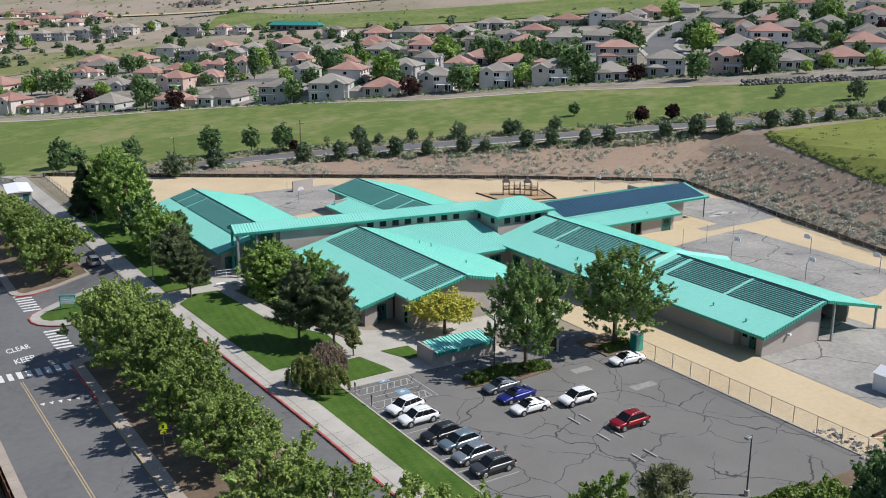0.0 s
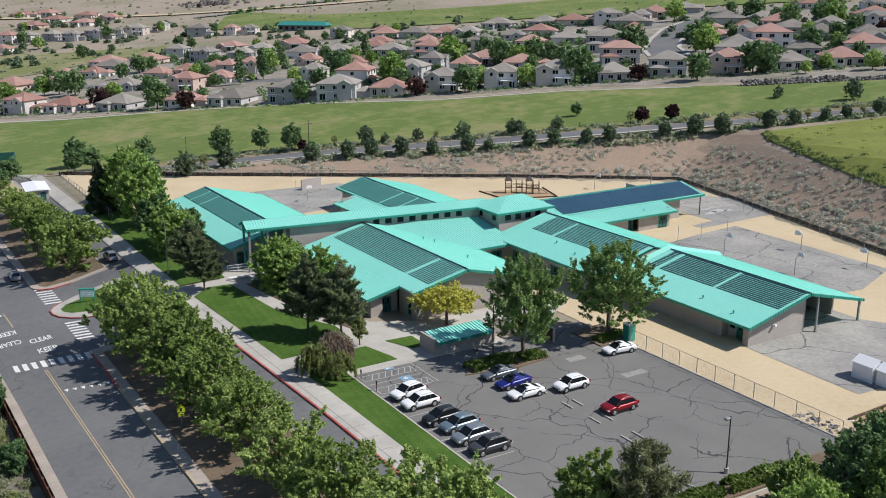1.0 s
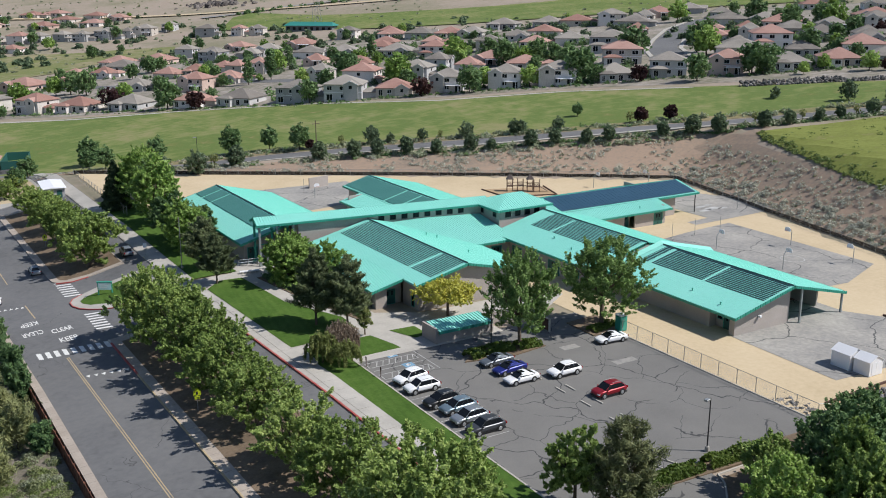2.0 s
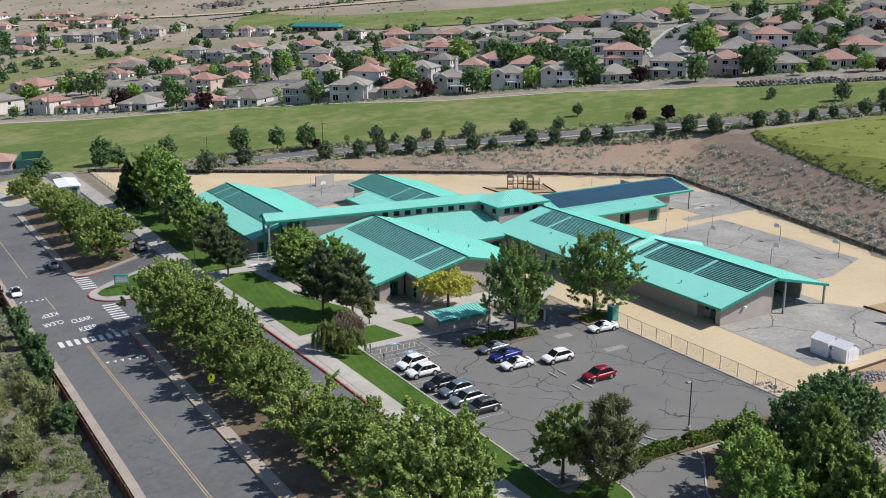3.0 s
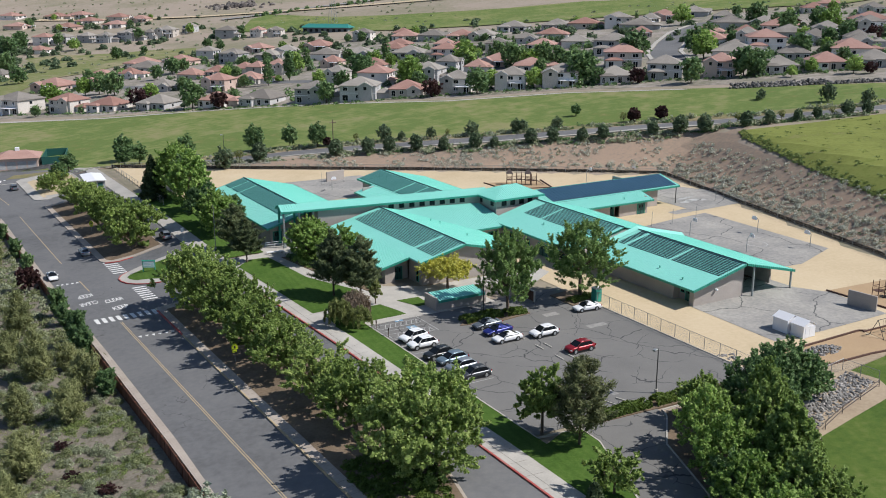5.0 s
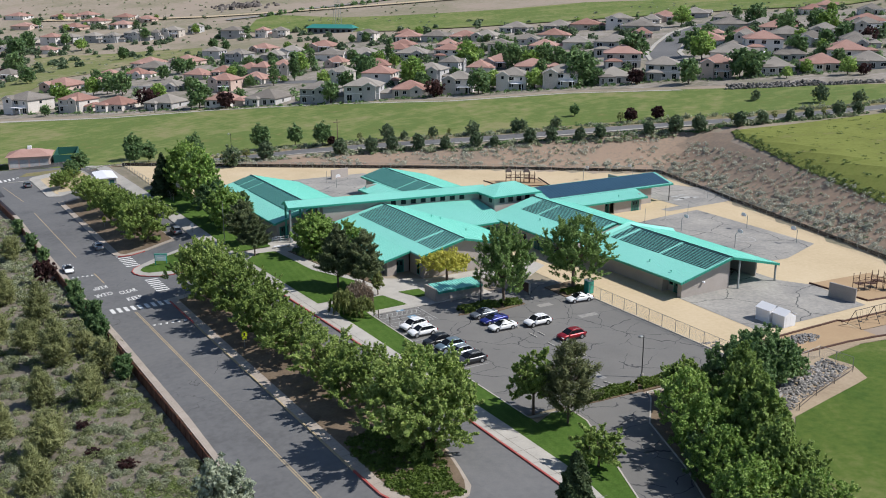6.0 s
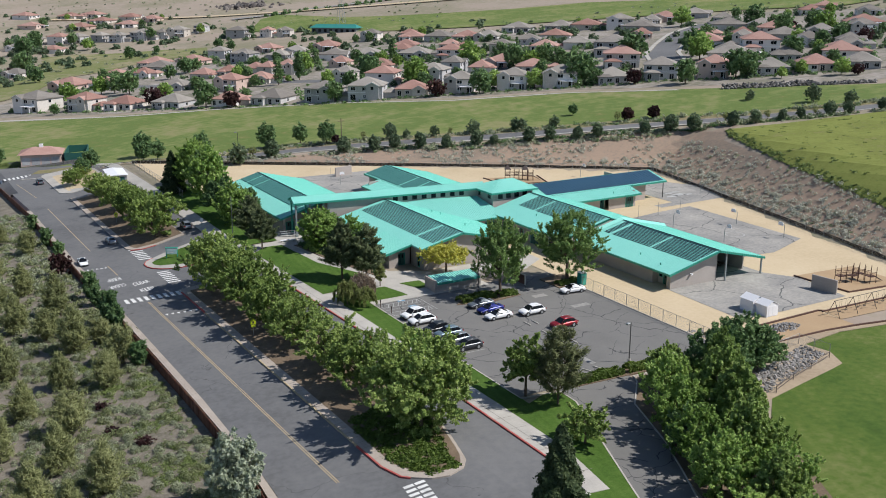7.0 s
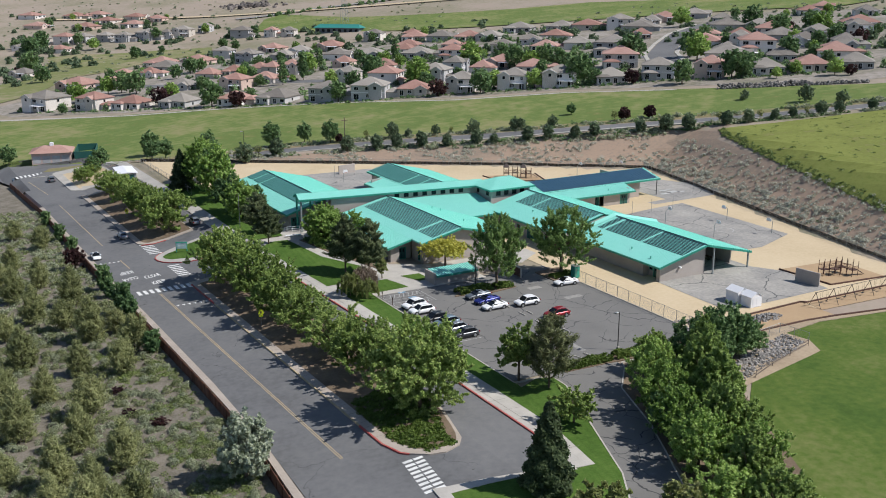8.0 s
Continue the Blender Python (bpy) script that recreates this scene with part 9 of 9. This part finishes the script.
for meshes, spots, lab in zip(GT, (DEEP_A + DEEP_B, FRESH, SLENDER, PLUM), ("large deep green tree beside a garden", "fresh green tree beside a garden", "tall slender garden cypress", "dark purple plum tree at a garden's edge")):
    plant(meshes, "garden_tree", lab, "tree", "garden trees", [(x, y, k, 1.0) for x, y, k in spots])
gg = []
while len(gg) < 1300:
    hx, hy = ALLH[rg.integers(len(ALLH))]
    a, r = rg.uniform(0, 6.283), rg.uniform(7.5, 20)
    x, y = hx + math.cos(a) * r, hy + math.sin(a) * r
    if y > 600 or min(math.hypot(x - u, y - v) for u, v in ALLH) < 7.5 or (x + 20) * 0.73 + (y - 318) * 0.68 < 16:
        continue
    if abs((x - 186) * 0.72 - (y - 205) * 0.69) < 19 and x > 165 and y > 180:
        continue
    gg.append((x, y, rg.uniform(0.8, 2.2)))
scatter("garden_greenery", "dark green shrubs and small trees filling the gardens", gg[::2], rg, 0.56, M["leaf_dull"], 28, 1.35)
scatter("garden_greenery", "fresh green shrubs and small trees filling the gardens", gg[1::2], rg, 0.56, M["leaf_deep"], 28, 1.35)
ft = []
while len(ft) < 260:
    x, y = rg.uniform(-70, 330), rg.uniform(480, 1060)
    d = math.hypot(x + 113, y + 123)
    if d < 640 or noise.noise((x * 0.012, y * 0.012, 5.0)) < 0.02 or (x > 120 and y > 700):
        continue
    ft.append((x, y, rg.uniform(1.5, 3.2)))
tb = []
while len(tb) < 200:
    hx, hy, *_ = (DISTANT_A + DISTANT_B + DISTANT_C + DISTANT_D)[rg.integers(len(DISTANT_A + DISTANT_B + DISTANT_C + DISTANT_D))]
    x, y = hx + rg.normal() * 18, hy + rg.normal() * 22
    if min(math.hypot(x - u, (y - v) * 0.6 if y < v else y - v) for u, v in ALLH) > 11:
        tb.append((x, y, rg.uniform(1.5, 3.3)))
for _ in range(75):
    t = rg.random()
    tb.append((-32 + 52 * t + rg.normal() * 9, 560 + 360 * t + rg.normal() * 14, rg.uniform(1.5, 3.6)))
scatter("tree_belt", "dense dark green tree belts round the distant houses", tb, rg, 0.7, M["leaf_dull"], 34, 1.25)
scatter("far_trees", "far tree clumps among distant houses", ft[::2], rg, 0.8, M["leaf_dull"], 40, 1.2)
# low shrubs on the bank under the front row, and the pale retaining edge
sh = []
for i in range(170):
    t = i / 170
    k = t * (len(FRONT) - 1)
    a, b = (FRONT)[int(k)], (FRONT)[min(17, int(k) + 1)]
    f = k - int(k)
    x, y = a[0] + (b[0] - a[0]) * f, a[1] + (b[1] - a[1]) * f
    sh.append((x - 6.2 + rg.normal() * 1.0, y - 7.2 + rg.normal() * 1.0, rg.uniform(0.5, 1.2)))
scatter("garden_shrubs", "clipped green shrubs along the back gardens", sh, rg, 0.6, M["leaf_deep"], 22)
bk = []
for i in range(420):
    t = rg.random()
    k = t * (len(FRONT) - 1)
    a, b = (FRONT)[int(k)], (FRONT)[min(17, int(k) + 1)]
    f = k - int(k)
    d = rg.uniform(8, 14)
    bk.append((a[0] + (b[0] - a[0]) * f - d * 0.62, a[1] + (b[1] - a[1]) * f - d * 0.78, rg.uniform(0.25, 0.6)))
scatter("bank_brush", "low grey brush along the garden bank", bk, rg, 0.55, M["sage"], 14)
hs = []
for i in range(2600):
    a = rg.uniform(-0.1, 1.15)
    d = rg.uniform(640, 1700)
    x, y = -113 + math.sin(a) * d, -123 + math.cos(a) * d
    if noise.noise((x * 0.006, y * 0.006, 7.0)) > -0.15:
        hs.append((x, y, rg.uniform(0.6, 1.5)))
scatter("hill_brush", "grey-green brush dotted over the far hills", hs, rg, 1.2, M["sage"], 10, 0.7)

# utility building with a tile roof, and its fenced court
gb = thing("utility_building", "low utility building with a terracotta hipped roof", "building", Matrix.Translation((-66.4, 221, height(-66.4, 221))) @ Matrix.Rotation(radians(-14), 4, "Z"))
bm = bmesh.new()
box(bm, -6, 6, -5, 5, -1.5, 3.4)
part("wall", bm, M["stucco_pink"], gb)
bm = bmesh.new()
v = [bm.verts.new(p) for p in ((-6.8, -5.8, 3.4), (6.8, -5.8, 3.4), (6.8, 5.8, 3.4), (-6.8, 5.8, 3.4), (-2.4, 0, 5.2), (2.4, 0, 5.2))]
for f in ((0, 1, 5, 4), (1, 2, 5), (2, 3, 4, 5), (3, 0, 4), (3, 2, 1, 0)):
    bm.faces.new([v[i] for i in f])
part("roof", bm, M["roof_red"], gb)
bm = bmesh.new()
box(bm, -0.6, 0.6, -0.6, 0.6, 4.9, 6.0, bevel=0.05)
part("cupola", bm, M["white"], gb)
for x in (-4.4, -1.5, 1.5, 4.4):
    bm = bmesh.new()
    box(bm, x - 1.2, x + 1.2, -5.04, -5.003, 0.1, 2.4)
    part("garage_door", bm, M["stucco_grey"], gb)
tn = thing("screened_court", "court behind dark green windscreen fencing", "fence", Matrix.Translation((-54.8, 222, height(-54.8, 222))) @ Matrix.Rotation(radians(-14), 4, "Z"))
for x0, x1, y0, y1 in ((-4, 2.5, -7, -6.9), (-4, 2.5, 9, 9.1), (-4, -3.9, -6.9, 9), (2.4, 2.5, -6.9, 9)):
    bm = bmesh.new()
    box(bm, x0, x1, y0, y1, -1, 2.2)
    part("screen", bm, M["teal_door"], tn)
pb = thing("portable_classroom", "white-roofed portable classroom by the yard fence", "building", Matrix.Translation((-57.6, 152, height(-57.6, 152))) @ Matrix.Rotation(radians(-4), 4, "Z"))
bm = bmesh.new()
box(bm, -2.2, 2.2, -5, 5, -0.8, 2.7)
part("wall", bm, M["stucco_grey"], pb)
bm = bmesh.new()
v = [bm.verts.new(p) for p in ((-2.6, -5.5, 2.7), (2.6, -5.5, 2.7), (2.6, 5.5, 2.7), (-2.6, 5.5, 2.7), (0, -5.5, 3.0), (0, 5.5, 3.0))]
for f in ((0, 4, 5, 3), (4, 1, 2, 5), (0, 1, 4), (2, 3, 5), (3, 2, 1, 0)):
    bm.faces.new([v[i] for i in f])
bmesh.ops.recalc_face_normals(bm, faces=bm.faces)
part("roof", bm, M["white"], pb)
bm = bmesh.new()
box(bm, 0.5, 1.6, -5.05, -5.003, 0.1, 2.2)
part("door", bm, M["teal_door"], pb)

# far teal-roofed school, pylons, road and rocks on the hills
ts = thing("far_school", "distant long building with a teal roof", "building", Matrix.Translation((223, 640, height(223, 640))) @ Matrix.Rotation(radians(-45), 4, "Z"))
bm = bmesh.new()
box(bm, -19, 19, -6, 6, -3, 3.8)
part("wall", bm, M["slate"], ts)
bm = bmesh.new()
v = [bm.verts.new(p) for p in ((-20.5, -7.5, 3.8), (20.5, -7.5, 3.8), (20.5, 7.5, 3.8), (-20.5, 7.5, 3.8), (-17, 0, 6.6), (17, 0, 6.6))]
for f in ((0, 1, 5, 4), (1, 2, 5), (2, 3, 4, 5), (3, 0, 4), (3, 2, 1, 0)):
    bm.faces.new([v[i] for i in f])
part("roof", bm, M["teal_far"], ts)
for i in range(8):
    bm = bmesh.new()
    box(bm, -18 + i * 4.8, -15.6 + i * 4.8, -6.1, -6.003, 0.5, 2.8)
    part("window", bm, M["glass"], ts)


def pylon(x, y, tall):
    p = thing("pylon", "thin steel lattice pylon on the far slope", "pylon", Matrix.Translation((x, y, height(x, y))), "pylons")
    for sx in (-1, 1):
        for sy in (-1, 1):
            bm = bmesh.new()
            rod(bm, (sx * tall * 0.09, sy * tall * 0.09, -1), (sx * 0.5, sy * 0.5, tall), 0.18, 0.12, 4)
            part("leg", bm, M["steel"], p)
    bm = bmesh.new()
    for k in range(7):
        f, g = k / 7, (k + 1) / 7
        a, b = tall * 0.09 * (1 - f) + 0.5 * f, tall * 0.09 * (1 - g) + 0.5 * g
        rod(bm, (-a, -a, tall * f), (b, -b, tall * g), 0.09, n=4)
        rod(bm, (a, -a, tall * f), (-b, -b, tall * g), 0.09, n=4)
    part("bracing", bm, M["steel"], p)
    bm = bmesh.new()
    for z in (0.82, 0.94):
        rod(bm, (-4.5, 0, tall * z), (4.5, 0, tall * z), 0.14, n=4)
    part("crossarm", bm, M["steel"], p)


pylon(250, 690, 34)
pylon(520, 560, 34)


def utility_pole(x, y, tall):
    p = thing("utility_pole", "wooden utility pole beside the back road", "pole", Matrix.Translation((x, y, height(x, y))), "utility poles")
    bm = bmesh.new()
    rod(bm, (0, 0, -0.5), (0, 0, tall), 0.16, 0.11, 7)
    part("pole", bm, M["bark"], p)
    bm = bmesh.new()
    box(bm, -1.1, 1.1, -0.06, 0.06, tall - 1.0, tall - 0.85)
    part("crossarm", bm, M["bark"], p)


utility_pole(10.2, 155.6, 8.4)
sheet("hill_road", ribbon([(200, 838), (235.5, 835), (289, 847), (325, 842), (368, 840), (470, 850)], 5.5), M["court"], 1.0, "grey road climbing the far hillside", "road")
hr = [(232 + 6.5 * i + rg.normal() * 2, 828 + 1.2 * i * (1 if i < 9 else 0.3) + rg.normal() * 3, rg.uniform(1.5, 3.0)) for i in range(22)]
scatter("hill_road_trees", "small dark trees dotted along the hillside road", hr, rg, 0.8, M["leaf_deep"], 26, 1.3)
sheet("hill_track", ribbon([(60, 1010), (200, 890), (330, 800), (470, 720), (600, 700)], 5.0), M["sand"], 1.2, "pale dirt track across the far slope", "track")
spots = []
rk = np.random.default_rng(31)
for _ in range(90):
    spots.append((258 + rk.normal() * 17, 955 + rk.normal() * 14, rk.uniform(1.2, 3.8)))
stones("rock_outcrop", "dark rocky outcrop on the far hillside", spots, rk, M["basalt"]).data.materials.append(M["basalt"])
